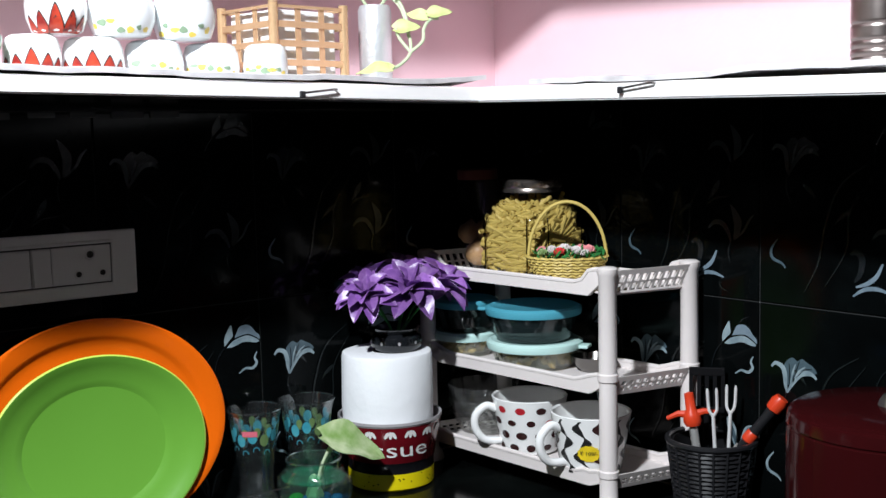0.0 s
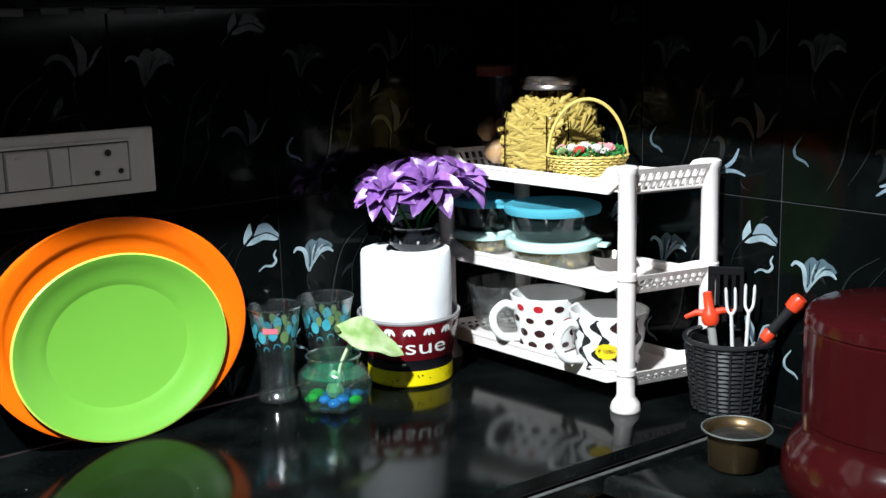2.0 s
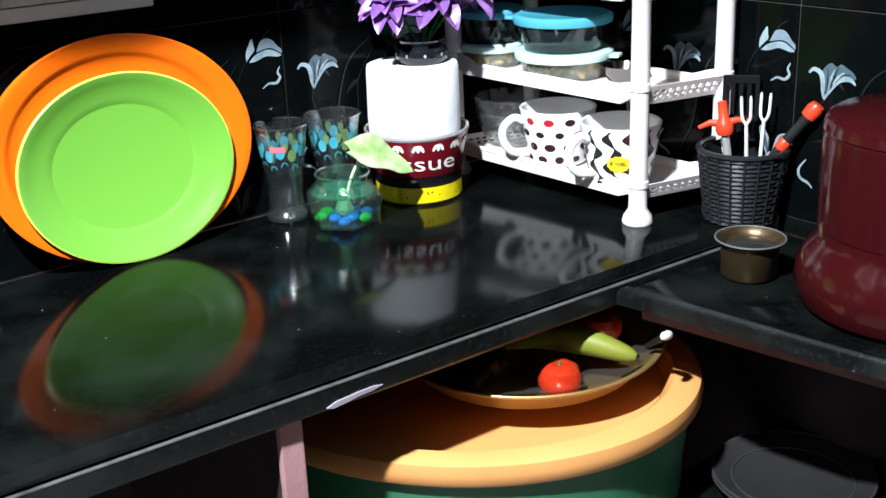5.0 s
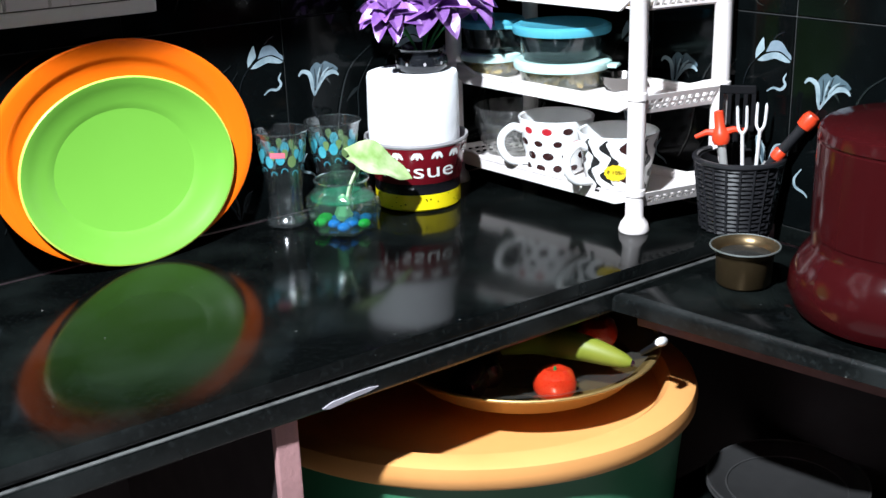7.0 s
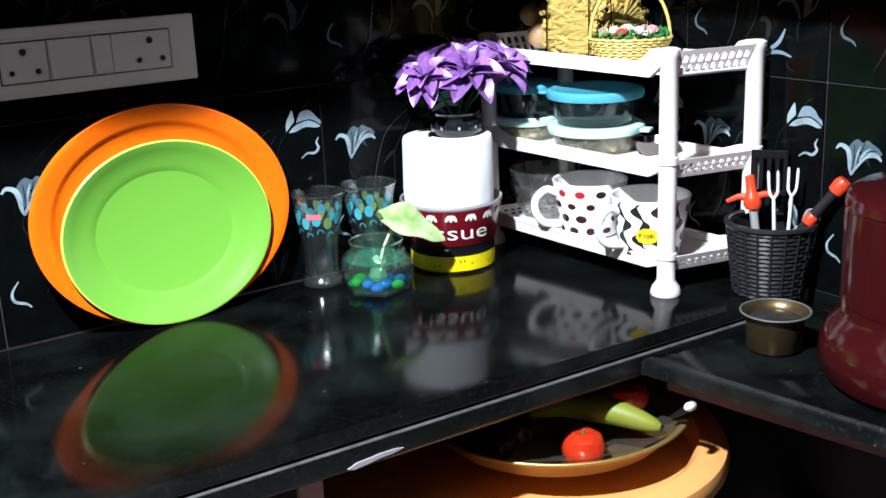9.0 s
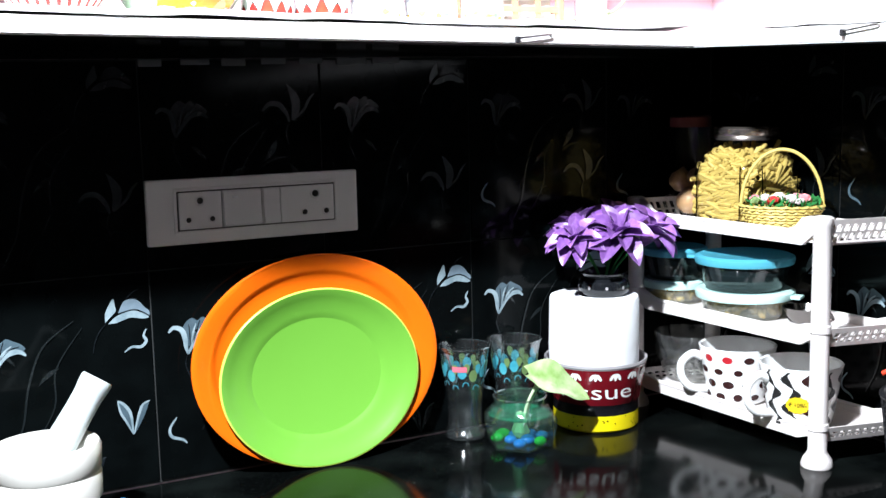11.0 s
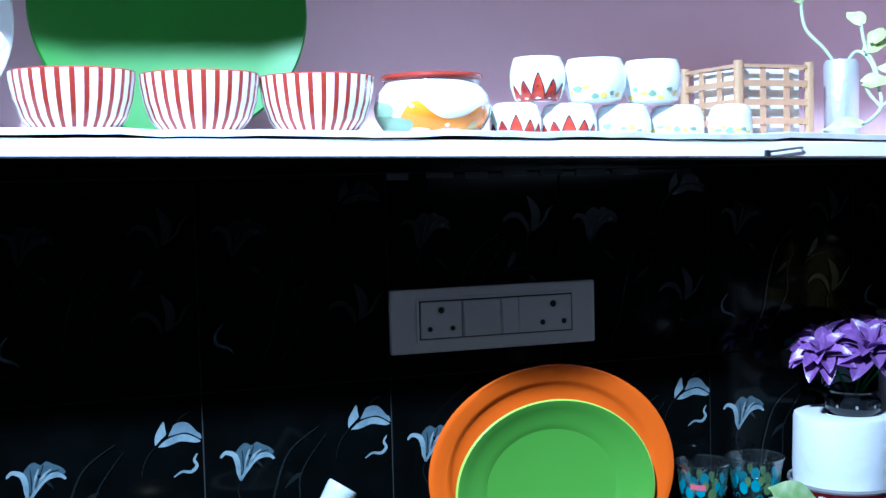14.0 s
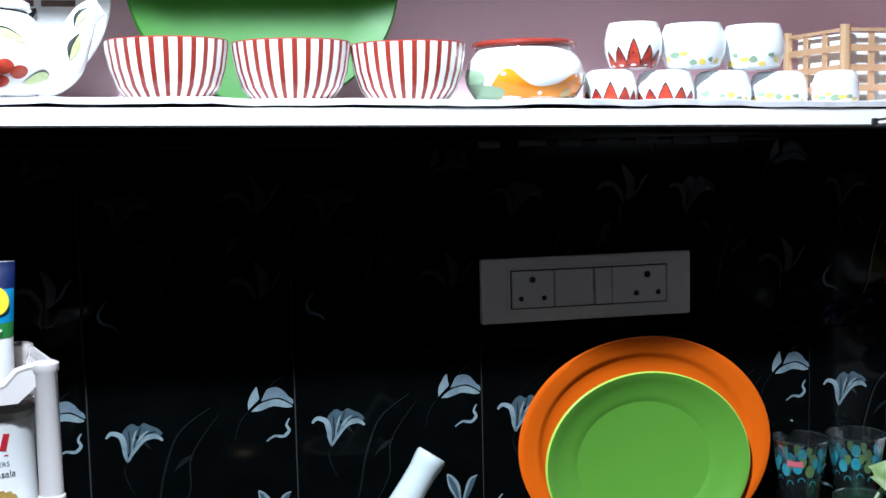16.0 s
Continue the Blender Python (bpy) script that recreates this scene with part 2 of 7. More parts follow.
def smooth_line(pts, n=8):
    """Catmull-Rom through points."""
    out, P = [], [Vector(p) for p in pts]
    for i in range(len(P) - 1):
        p0, p1, p2, p3 = P[max(i - 1, 0)], P[i], P[i + 1], P[min(i + 2, len(P) - 1)]
        for k in range(n):
            t = k / n
            out.append(0.5 * (2 * p1 + (p2 - p0) * t + (2 * p0 - 5 * p1 + 4 * p2 - p3) * t * t + (3 * p1 - p0 - 3 * p2 + p3) * t ** 3))
    out.append(P[-1])
    return out


# ---- structure ----
def setting(name, bm, material, label, category, smooth=False):
    ob = part(name, bm, material, None, "", smooth)
    return tagged(ob, label, category, kind="structure")


setting("floor", box(-3.2, 0.0, -3.2, 0.0, -0.05, 0.0), FLOOR, "grey stone kitchen floor under the counter", "floor")
setting("ceiling", box(-3.2, 0.0, -3.2, 0.0, 2.9, 2.95), CEIL, "unseen ceiling kept dark to limit bounced light", "ceiling")
wall_a = setting("wall_north", box(-3.2, 0.15, 0.0, 0.15, 0.0, 2.95), PINK, "pink painted wall with black floral tiles below", "wall")
# out-of-view stretch of the pink wall, darkened so the tiles reflect less
setting("wall_east_far", box(0.0, 0.15, -3.2, -2.05, 0.0, 2.95), DIM, "unseen side wall end darkened to limit reflections", "wall")
wall_b = setting("wall_east", box(0.0, 0.15, -2.05, 0.0, 0.0, 2.95), PINK, "pink painted wall with black floral tiles below", "wall")
setting("wall_south", box(-3.2, 0.15, -3.35, -3.2, 0.0, 2.95), DIM, "unseen wall behind the cook, darkened against bounce", "wall")
setting("wall_west", box(-3.35, -3.2, -3.35, 0.15, 0.0, 2.95), DIM, "unseen closing wall darkened against bounced light", "wall")

# granite counters on plastered slabs


def edge_slab(name, pts, z0, z1, label, nose=0.0105, under=0.0):
    bm = prism(pts, lambda u, v, w: (u, v, z0 + w), z1 - z0)
    for z, size in ((z1, nose), (z0, under)):
        if size:
            ring = [e for e in bm.edges if all(abs(v.co.z - z) < 1e-4 for v in e.verts)]
            bmesh.ops.bevel(bm, geom=ring, offset=size, segments=6, affect="EDGES", profile=0.5)
    bm.normal_update()
    for f in bm.faces:
        f.material_index = 0 if f.normal.z > 0.97 else 1
    return setting(name, bm, [GRANITE, GRANITE_EDGE], label, "counter", True)


edge_slab("counter_north", [(-3.2, -0.464), (-1.07, -0.488), (-0.14, -0.516), (-0.004, -0.520), (-0.004, -0.004), (-3.2, -0.004)], 0.8765, 0.9, "polished black granite worktop with rounded front edge", 0.0095, 0.0095)
edge_slab("counter_north_apron", [(-3.2, -0.469), (-1.07, -0.493), (-0.14, -0.522), (-0.004, -0.527), (-0.004, -0.3), (-3.2, -0.3)], 0.8475, 0.8745, "black granite apron strip below the worktop", 0.003, 0.008)
# thin pale strip on the apron ledge, coloured as its highlight
setting("counter_ledge_glint", prism([(-3.2, -0.4662), (-1.07, -0.4902), (-0.14, -0.5192), (-0.004, -0.5242), (-0.004, -0.3), (-3.2, -0.3)], lambda u, v, w: (u, v, 0.8747 + w), 0.0012), LEDGE_GLINT, "pale strip painting the highlight on the apron ledge", "joint")
edge_slab("counter_east", [(-0.318, -0.5172), (-0.258, -0.88), (-0.22, -1.9), (-0.004, -1.9), (-0.004, -0.5278), (-0.14, -0.5228)], 0.853, 0.877, "lower black granite worktop along the side wall")
# darker copy of the PINK_EDGE paint, with the overhang's shade in its colour
setting("counter_east_base", prism([(-0.286, -0.532), (-0.228, -0.88), (-0.19, -1.9), (-0.014, -1.9), (-0.014, -0.532)], lambda u, v, w: (u, v, 0.828 + w), 0.0235), SHADED_PINK, "pink painted slab edge darkened for shade under granite", "slab")
# partition faces take a near-black maroon that holds the under-counter shade
setting("partition", box(-0.79, -0.766, -0.48, -0.004, 0.0, 0.8470, 0.002), SHADED_MAROON, "thin partition slab with counter shade in its colour", "partition")
setting("partition_edge", box(-0.792, -0.764, -0.49, -0.4805, 0.0, 0.8470, 0.002), PINK_EDGE, "dusty pink painted front edge of partition", "trim")
setting("skirting_east", box(-0.008, -0.0005, -1.9, -0.53, 0.878, 0.901, 0.001), GRANITE, "black granite strip along the wall foot", "trim")
# thin linings over the pink walls, their maroon darkened in place of shade
setting("wall_lining_north", box(-3.2, -0.79, -0.012, -0.003, 0.0, 0.847), SHADED_MAROON, "maroon wall lining darkened for under-counter shade", "wall")
setting("wall_lining_corner", box(-0.766, -0.012, -0.012, -0.003, 0.0, 0.847), SHADED_MAROON, "maroon wall lining darkened for under-counter shade", "wall")
setting("wall_lining_east", box(-0.012, -0.003, -1.9, -0.012, 0.0, 0.824), SHADED_MAROON, "maroon wall lining darkened for under-counter shade", "wall")
setting("lower_shelf", box(-0.25, -0.014, -1.9, -0.53, 0.541, 0.566, 0.003), GRANITE, "dark stone shelf under the side counter", "shelf")

# open shelf round the corner, a little out of level
def open_shelf():
    ob = thing("wall_shelf", "white painted slab shelf running round the corner", "shelf", 0, 0, 1.483)
    for pts in ([(-3.0, -0.28), (-0.004, -0.28), (-0.004, -0.004), (-3.0, -0.004)], [(-0.28, -2.0), (-0.004, -2.0), (-0.004, -0.2802), (-0.28, -0.2802)]):
        bm = prism(pts, lambda u, v, w: (u, v, -0.020 + w - u * 0.017 + min(0, v + 0.2802) * 0.02), 0.020)
        bmesh.ops.bevel(bm, geom=bm.edges[:], offset=0.002, segments=2, affect="EDGES")
        part("slab", bm, WHITE_SHELF, ob)
    # added black sheets keep the slab's shaded underside dark
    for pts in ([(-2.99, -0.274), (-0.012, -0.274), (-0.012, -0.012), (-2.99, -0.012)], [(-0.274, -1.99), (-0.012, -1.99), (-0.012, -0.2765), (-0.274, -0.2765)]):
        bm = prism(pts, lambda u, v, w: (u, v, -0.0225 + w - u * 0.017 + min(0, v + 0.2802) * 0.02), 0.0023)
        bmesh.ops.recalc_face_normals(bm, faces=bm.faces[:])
        part("underside", bm, GRANITE, ob, "black sheet standing in for underside shade")
    return tagged(ob, kind="structure")


open_shelf()
up = thing("upper_shelf", "plain painted loft slab above the shelf", "shelf", 0, 0, 1.85)
bm = prism([(-3.2, -0.387), (-0.584, -0.387), (-0.486, -0.424), (-0.514, -0.80), (-0.56, -2.0), (-0.004, -2.0), (-0.004, -0.004), (-3.2, -0.004)], lambda u, v, w: (u, v, w), 0.04)
bmesh.ops.recalc_face_normals(bm, faces=bm.faces[:])
part("slab", bm, WHITE_SHELF, up)
tagged(up, kind="structure")


def shelf_z(x):
    return 1.483 - 0.017 * x


# ---- tiles ----
JOINTS_A = [-0.222, -0.474, -0.711, -0.961, -1.211] + [-1.469 - 0.25 * k for k in range(7)]
JOINTS_B = [0.041 + 0.25 * k for k in range(7)]


def tile_mesh(w, h):
    bm = box(0.001, w - 0.001, -0.007, 0.0, 0.001, h - 0.001, 0.0009, segs=1)
    return bm


def on_wall(kind, s, z, lift=0.0):
    """Pose on a wall: s metres along it (x on the north wall, -y on the east wall)."""
    return pose(s, -lift, z) if kind == "a" else pose(-lift, -s, z, 0, 0, -90)


setting("grout_north", box(-3.0, 0.0, -0.0052, 0.0, 0.9, 1.466), GROUT, "dark grout behind black tiles", "grout")
setting("grout_east", box(-0.0052, 0.0, -2.04, -0.006, 0.9, 1.466), GROUT, "dark grout behind black tiles", "grout")
bm = prism([(-2.99, 1.4662), (-0.32, 1.4662), (-0.32, 1.4672), (-2.99, 1.5125)], lambda u, v, w: (u, -w, v), 0.0072)
bmesh.ops.recalc_face_normals(bm, faces=bm.faces[:])
setting("tile_border", bm, TILE, "narrow black cut tile border under the shelf", "trim")
RUNS_A = list(zip(JOINTS_A[1:] + [-3.211], JOINTS_A)) + [(-0.222, -0.008)]
RUNS_B = [(0.008, 0.041)] + list(zip(JOINTS_B, JOINTS_B[1:] + [1.791]))
kept = {}
for kind, wall, runs in (("a", wall_a, RUNS_A), ("b", wall_b, RUNS_B)):
    for s0, s1 in runs:
        for z, h in ((0.902, 0.288), (1.19, 0.274)):
            key = (round(s1 - s0, 3), h)
            m = on_wall(kind, s0, z, 0.0005)
            if key in kept:
                reuse("tile", kept[key], wall, m)
            else:
                kept[key] = part("tile", tile_mesh(s1 - s0, h), TILE, wall)
                kept[key].matrix_basis = m


# ---- flower prints on the tiles ----
def petal_pts(length, width, bend, ang, n=7):
    """Outline of a curved petal from the origin."""
    left, right = [], []
    for i in range(n + 1):
        t = i / n
        w = width * math.sin(math.pi * min(1, t * 1.02)) ** 0.75 * (0.4 + 0.9 * t) if 0 < t < 1 else 0.0
        a = ang + bend * t
        c = Vector((math.sin(ang + bend * t * 0.5), math.cos(ang + bend * t * 0.5))) * length * t
        nrm = Vector((math.cos(a), -math.sin(a)))
        left.append(c - nrm * w * 0.5)
        right.append(c + nrm * w * 0.5)
    return [(p.x, p.y) for p in left + right[-2:0:-1]]


def print_mesh(petals, strokes=(), fields=(), size=1.0):
    bm = bmesh.new()
    for k, (pts, slot) in enumerate(fields):
        closed = smooth_line([(x, 0, z) for x, z in pts + pts[:1]], 3)[:-1]
        plate_poly([(p.x, p.z) for p in closed], bm, place=lambda u, v: (u, -0.0001 * k, v), index=slot)
    for k, (x, z, length, width, bend, ang, slot) in enumerate(petals):
        pts = petal_pts(length, width, bend, ang)
        plate_poly(pts, bm, place=lambda u, v: (x + u, -0.0001 * k, z + v), index=slot)
    for k, (line, w, slot) in enumerate(strokes):
        pts = smooth_line([(x, -0.0006, z) for x, z in line], 6)
        n = len(pts)
        prev = None
        for i, p in enumerate(pts):
            d = (pts[min(i + 1, n - 1)] - pts[max(i - 1, 0)]).normalized()
            nr = Vector((-d.z, 0, d.x))
            ww = w * (0.35 + 0.65 * math.sin(math.pi * i / (n - 1)))
            a, b = bm.verts.new(p + nr * ww / 2), bm.verts.new(p - nr * ww / 2)
            if prev:
                f = bm.faces.new((prev[0], a, b, prev[1]))
                f.material_index = slot
            prev = (a, b)
    bmesh.ops.recalc_face_normals(bm, faces=bm.faces[:])
    for f in bm.faces:
        f.normal_update()
        if f.normal.y > 0:
            f.normal_flip()
    bm.transform(Matrix.Diagonal((size, 1, size, 1)))
    return bm


R = radians
LILY = print_mesh([], [([(-0.042, 0.006), (-0.034, 0.013), (-0.021, 0.008), (-0.016, -0.006), (-0.015, -0.020), (-0.012, -0.0325)], 0.0085, 0), ([(-0.012, -0.0325), (-0.002, -0.016), (0.0115, 0.0), (0.0246, 0.0045), (0.034, 0.003), (0.041, -0.003)], 0.0085, 0),
                       ([(-0.006, -0.016), (-0.002, 0.002), (0.003, 0.016)], 0.0032, 0), ([(-0.003, -0.016), (0.008, 0.004), (0.021, 0.014)], 0.0030, 0), ([(-0.008, -0.018), (-0.008, 0.004), (-0.009, 0.016)], 0.0016, 2), ([(-0.002, -0.012), (0.005, 0.008), (0.010, 0.022)], 0.0014, 2), ([(0.004, -0.006), (0.018, 0.008), (0.032, 0.012)], 0.0014, 2), ([(-0.012, -0.032), (-0.017, -0.048), (-0.012, -0.066), (-0.004, -0.084)], 0.0022, 2)],
                  [([(-0.015, -0.022), (-0.020, 0.006), (-0.013, 0.020), (-0.003, 0.026), (0.006, 0.021), (0.014, 0.026), (0.024, 0.021), (0.034, 0.016), (0.041, 0.008), (0.036, 0.004), (0.024, 0.005), (0.011, 0.0), (-0.002, -0.016)], 1)], 0.83)
BELL = print_mesh([], [([(-0.033, -0.018), (-0.044, -0.030), (-0.052, -0.046), (-0.056, -0.064)], 0.0020, 2), ([(0.0, 0.018), (0.008, 0.026), (0.020, 0.032)], 0.0022, 2)],
                  [([(-0.034, -0.017), (-0.034, -0.003), (-0.027, 0.011), (-0.020, 0.020), (-0.018, 0.008), (-0.017, 0.0), (-0.025, -0.008)], 0),
                   ([(-0.014, -0.004), (-0.009, 0.006), (-0.003, 0.015), (0.011, 0.017), (0.021, 0.011), (0.029, 0.001), (0.035, -0.004), (0.036, -0.012), (0.028, -0.007), (0.017, -0.001), (0.006, 0.0)], 3),
                   ([(-0.030, -0.0195), (-0.019, -0.010), (-0.006, -0.0045), (0.009, -0.002), (0.021, -0.0055), (0.035, -0.0145), (0.028, -0.017), (0.017, -0.015), (0.004, -0.013), (-0.009, -0.017), (-0.019, -0.0195)], 0)], 0.82)
SQUIG = print_mesh([], [([(0.014, 0.016), (0.010, 0.008), (0.013, 0.0), (0.006, -0.007), (-0.006, -0.006), (-0.016, -0.012)], 0.0042, 0)])
SQUIG_TALL = print_mesh([], [([(0.004, 0.02), (-0.006, 0.006), (-0.004, -0.006), (0.010, -0.012), (0.016, -0.018)], 0.0042, 0)])
TULIP = print_mesh([], [([(-0.020, 0.024), (-0.012, 0.018), (-0.004, 0.004), (-0.002, -0.024)], 0.0042, 0), ([(-0.020, 0.024), (-0.017, 0.008), (-0.010, -0.006), (-0.002, -0.024)], 0.0030, 0), ([(0.022, 0.019), (0.012, 0.014), (0.006, 0.0), (-0.001, -0.024)], 0.0036, 0)],
                   [([(-0.020, 0.023), (-0.010, 0.014), (-0.004, 0.002), (-0.002, -0.024), (-0.012, -0.004), (-0.017, 0.010)], 1), ([(0.022, 0.019), (0.010, 0.013), (0.004, -0.002), (-0.001, -0.024), (0.010, -0.008), (0.016, 0.004)], 1)])
TRIPLE = print_mesh([], [([(-0.038, -0.014), (-0.028, -0.005), (-0.014, -0.006), (-0.004, -0.018), (0.0, -0.030)], 0.0075, 0), ([(0.038, 0.008), (0.030, 0.0), (0.022, -0.014), (0.006, -0.028)], 0.0040, 0), ([(0.0, -0.030), (-0.004, -0.044), (-0.001, -0.060)], 0.0022, 2)],
                    [([(-0.002, 0.022), (0.008, 0.014), (0.017, 0.0), (0.015, -0.018), (0.004, -0.028), (0.005, -0.006)], 0)])
SPRAY = print_mesh([], [([(-0.030, -0.022), (-0.014, -0.012), (0.004, -0.010), (0.022, -0.015)], 0.0055, 0), ([(-0.026, -0.010), (-0.010, -0.004), (0.002, 0.006), (0.010, 0.022)], 0.0060, 0), ([(-0.034, 0.030), (-0.026, 0.034), (-0.018, 0.026), (-0.020, 0.008), (-0.028, -0.004)], 0.0090, 1), ([(0.014, -0.022), (0.018, -0.030), (0.028, -0.034)], 0.002, 2)])
LEAF = print_mesh([(-0.014, -0.02, 0.036, 0.01, -0.4, R(45), 0)], [([(-0.016, -0.026), (0.0, -0.016), (0.02, -0.014)], 0.003, 1)])
VINE = print_mesh([(0.012, 0.0, 0.034, 0.007, 0.6, R(35), 1), (-0.014, 0.03, 0.030, 0.006, -0.5, R(-30), 1)],
                  [([(-0.03, -0.09), (-0.01, -0.05), (0.0, 0.0), (0.02, 0.05), (0.06, 0.08)], 0.003, 1), ([(0.0, -0.08), (0.03, -0.03), (0.035, 0.02), (0.07, 0.07)], 0.0022, 1)])
# FAINT repeats motifs in darker glaze; upper-row shelf shade is in the colour
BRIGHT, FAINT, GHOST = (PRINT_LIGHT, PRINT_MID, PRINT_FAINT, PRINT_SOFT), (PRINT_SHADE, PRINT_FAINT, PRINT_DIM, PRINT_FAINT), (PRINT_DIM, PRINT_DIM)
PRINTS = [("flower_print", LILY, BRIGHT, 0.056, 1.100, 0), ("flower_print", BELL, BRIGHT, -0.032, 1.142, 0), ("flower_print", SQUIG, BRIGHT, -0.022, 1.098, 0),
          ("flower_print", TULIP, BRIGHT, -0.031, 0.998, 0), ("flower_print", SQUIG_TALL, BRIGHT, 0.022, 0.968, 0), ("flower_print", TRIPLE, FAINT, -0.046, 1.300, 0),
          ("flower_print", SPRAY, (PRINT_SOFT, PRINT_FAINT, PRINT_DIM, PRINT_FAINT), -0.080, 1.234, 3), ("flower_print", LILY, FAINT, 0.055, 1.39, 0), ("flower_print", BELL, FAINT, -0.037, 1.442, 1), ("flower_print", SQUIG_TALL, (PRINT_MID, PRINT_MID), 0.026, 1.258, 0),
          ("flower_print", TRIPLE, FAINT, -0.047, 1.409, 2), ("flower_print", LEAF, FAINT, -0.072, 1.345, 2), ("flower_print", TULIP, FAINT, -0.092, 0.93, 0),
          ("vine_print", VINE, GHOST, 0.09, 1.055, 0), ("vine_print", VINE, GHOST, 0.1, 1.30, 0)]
cache = {}
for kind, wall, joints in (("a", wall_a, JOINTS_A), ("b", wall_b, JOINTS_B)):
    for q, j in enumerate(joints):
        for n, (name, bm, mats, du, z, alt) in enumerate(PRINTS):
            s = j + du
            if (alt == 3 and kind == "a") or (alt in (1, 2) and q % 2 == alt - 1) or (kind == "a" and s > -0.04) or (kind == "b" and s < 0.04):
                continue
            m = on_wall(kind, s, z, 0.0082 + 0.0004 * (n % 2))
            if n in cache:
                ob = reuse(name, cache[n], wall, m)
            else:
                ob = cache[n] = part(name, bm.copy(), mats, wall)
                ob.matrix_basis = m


# ---- switchboard ----
def switchboard():
    ob = thing("switchboard", "white plastic switch plate with two sockets on tiles", "switch", -0.813, -0.0078, 1.266)
    part("plate", box(-0.149, 0.149, -0.011, 0, -0.0435, 0.0435, 0.003), SWITCH, ob)
    bm = bmesh.new()
    for x0, x1, z0, z1 in ((-0.113, 0.117, 0.0275, 0.0315), (-0.113, 0.117, -0.0295, -0.0255), (-0.1135, -0.1095, -0.0255, 0.0275), (0.1135, 0.1175, -0.0255, 0.0275)):
        box(x0, x1, -0.0135, -0.0105, z0, z1, 0.0007, bm)
    part("frame", bm, SWITCH, ob)
    part("frame_groove", box(-0.1092, 0.1132, -0.0116, -0.01, -0.0252, 0.0272), SWITCH_DARK, ob)
    def module(name, x0, x1, holes=()):
        m = part(name, box(x0 + 0.0006, x1 - 0.0006, -0.0145, -0.0105, -0.0235, 0.0255, 0.0008), SWITCH, ob)
        for hx, hz, r in holes:
            h = part("socket_hole", lathe([(0, 0.0004), (r * 0.7, 0.0002), (r, -0.001), (r * 0.9, -0.002)], 20), SWITCH_DARK, m)
            h.matrix_basis = pose(hx, -0.0148, hz, 90)
            g = part("socket_ring", lathe([(r * 1.0, 0.0), (r * 1.05, 0.0009), (r * 1.25, 0.0009), (r * 1.35, 0.0)], 20), SWITCH, m)
            g.matrix_basis = pose(hx, -0.0145, hz, 90)
        return m
    c = -0.079
    module("socket", -0.108, -0.049, [(c, 0.014, 0.0052), (c - 0.016, -0.011, 0.0042), (c + 0.016, -0.011, 0.0042)])
    for x0, x1 in ((-0.049, 0.0065), (0.0065, 0.033)):
        m = module("switch", x0, x1)
        rk = part("rocker", prism([(0, 0.0), (0, 0.045), (-0.0015, 0.045), (-0.005, 0.0)], lambda u, v, w, x=x0: (x + 0.002 + w, -0.0146 + u, -0.0215 + v), x1 - x0 - 0.004), SWITCH, m)
    part("indicator", box(-0.035, -0.028, -0.0205, -0.0145, 0.016, 0.0175), mat("indicator_mark", (0.9, 0.9, 0.9), 0.3), ob)
    c = 0.084
    module("socket", 0.033, 0.112, [(c, 0.014, 0.0056), (c - 0.016, -0.011, 0.0045), (c + 0.016, -0.011, 0.0045)])
    return ob


switchboard()


# ---- leaning plates ----
def dinner_plate(name, label, w, h, face, rim, x, y, z, tilt, prof, lip):
    """An oval plate that leans on the wall: w by h metres, its foot edge at z; lip: the profile's steps of rim colour."""
    ob = thing(name, label, "plate", x, y, z)
    bm = lathe([(r * 0.5, zz) for r, zz in prof], 96, index=lambda i, j: 1 if lip[0] <= j <= lip[1] else 0)
    bm.transform(Matrix.Diagonal((w, h, 1, 1)))
    bm.transform(pose(0, 0, 0, 90 - tilt, 0, 0))
    lo = min(v.co.z for v in bm.verts)
    bm.transform(Matrix.Translation((0, 0, -lo)))
    bmesh.ops.recalc_face_normals(bm, faces=bm.faces[:])
    part("dish", bm, [face, rim], ob, smooth=True)
    return ob


back = [(0, 0.0), (0.60, 0.0), (0.66, 0.004), (0.97, 0.019), (1.0, 0.022), (1.0, 0.0245)]
flanged = back + [(0.985, 0.0255), (0.95, 0.0240), (0.86, 0.0205), (0.835, 0.0185), (0.815, 0.0150), (0.79, 0.0125), (0.74, 0.0105), (0.66, 0.0085), (0, 0.0075)]
coupe = back + [(0.985, 0.0255), (0.965, 0.0245), (0.90, 0.0190), (0.82, 0.0135), (0.74, 0.0095), (0.68, 0.0066), (0.66, 0.0050), (0.652, 0.0046), (0, 0.0046)]
dinner_plate("orange_plate", "large glossy orange dinner plate leaning on tiles", 0.366, 0.296, ORANGE_PLATE, ORANGE_PLATE, -0.738, -0.0175, 0.9012, 6, flanged, (3, 5))
dinner_plate("green_plate", "glossy green dinner plate leaning on orange plate", 0.296, 0.249, GREEN_PLATE, GREEN_RIM, -0.739, -0.0280, 0.9012, 6, coupe, (4, 5))


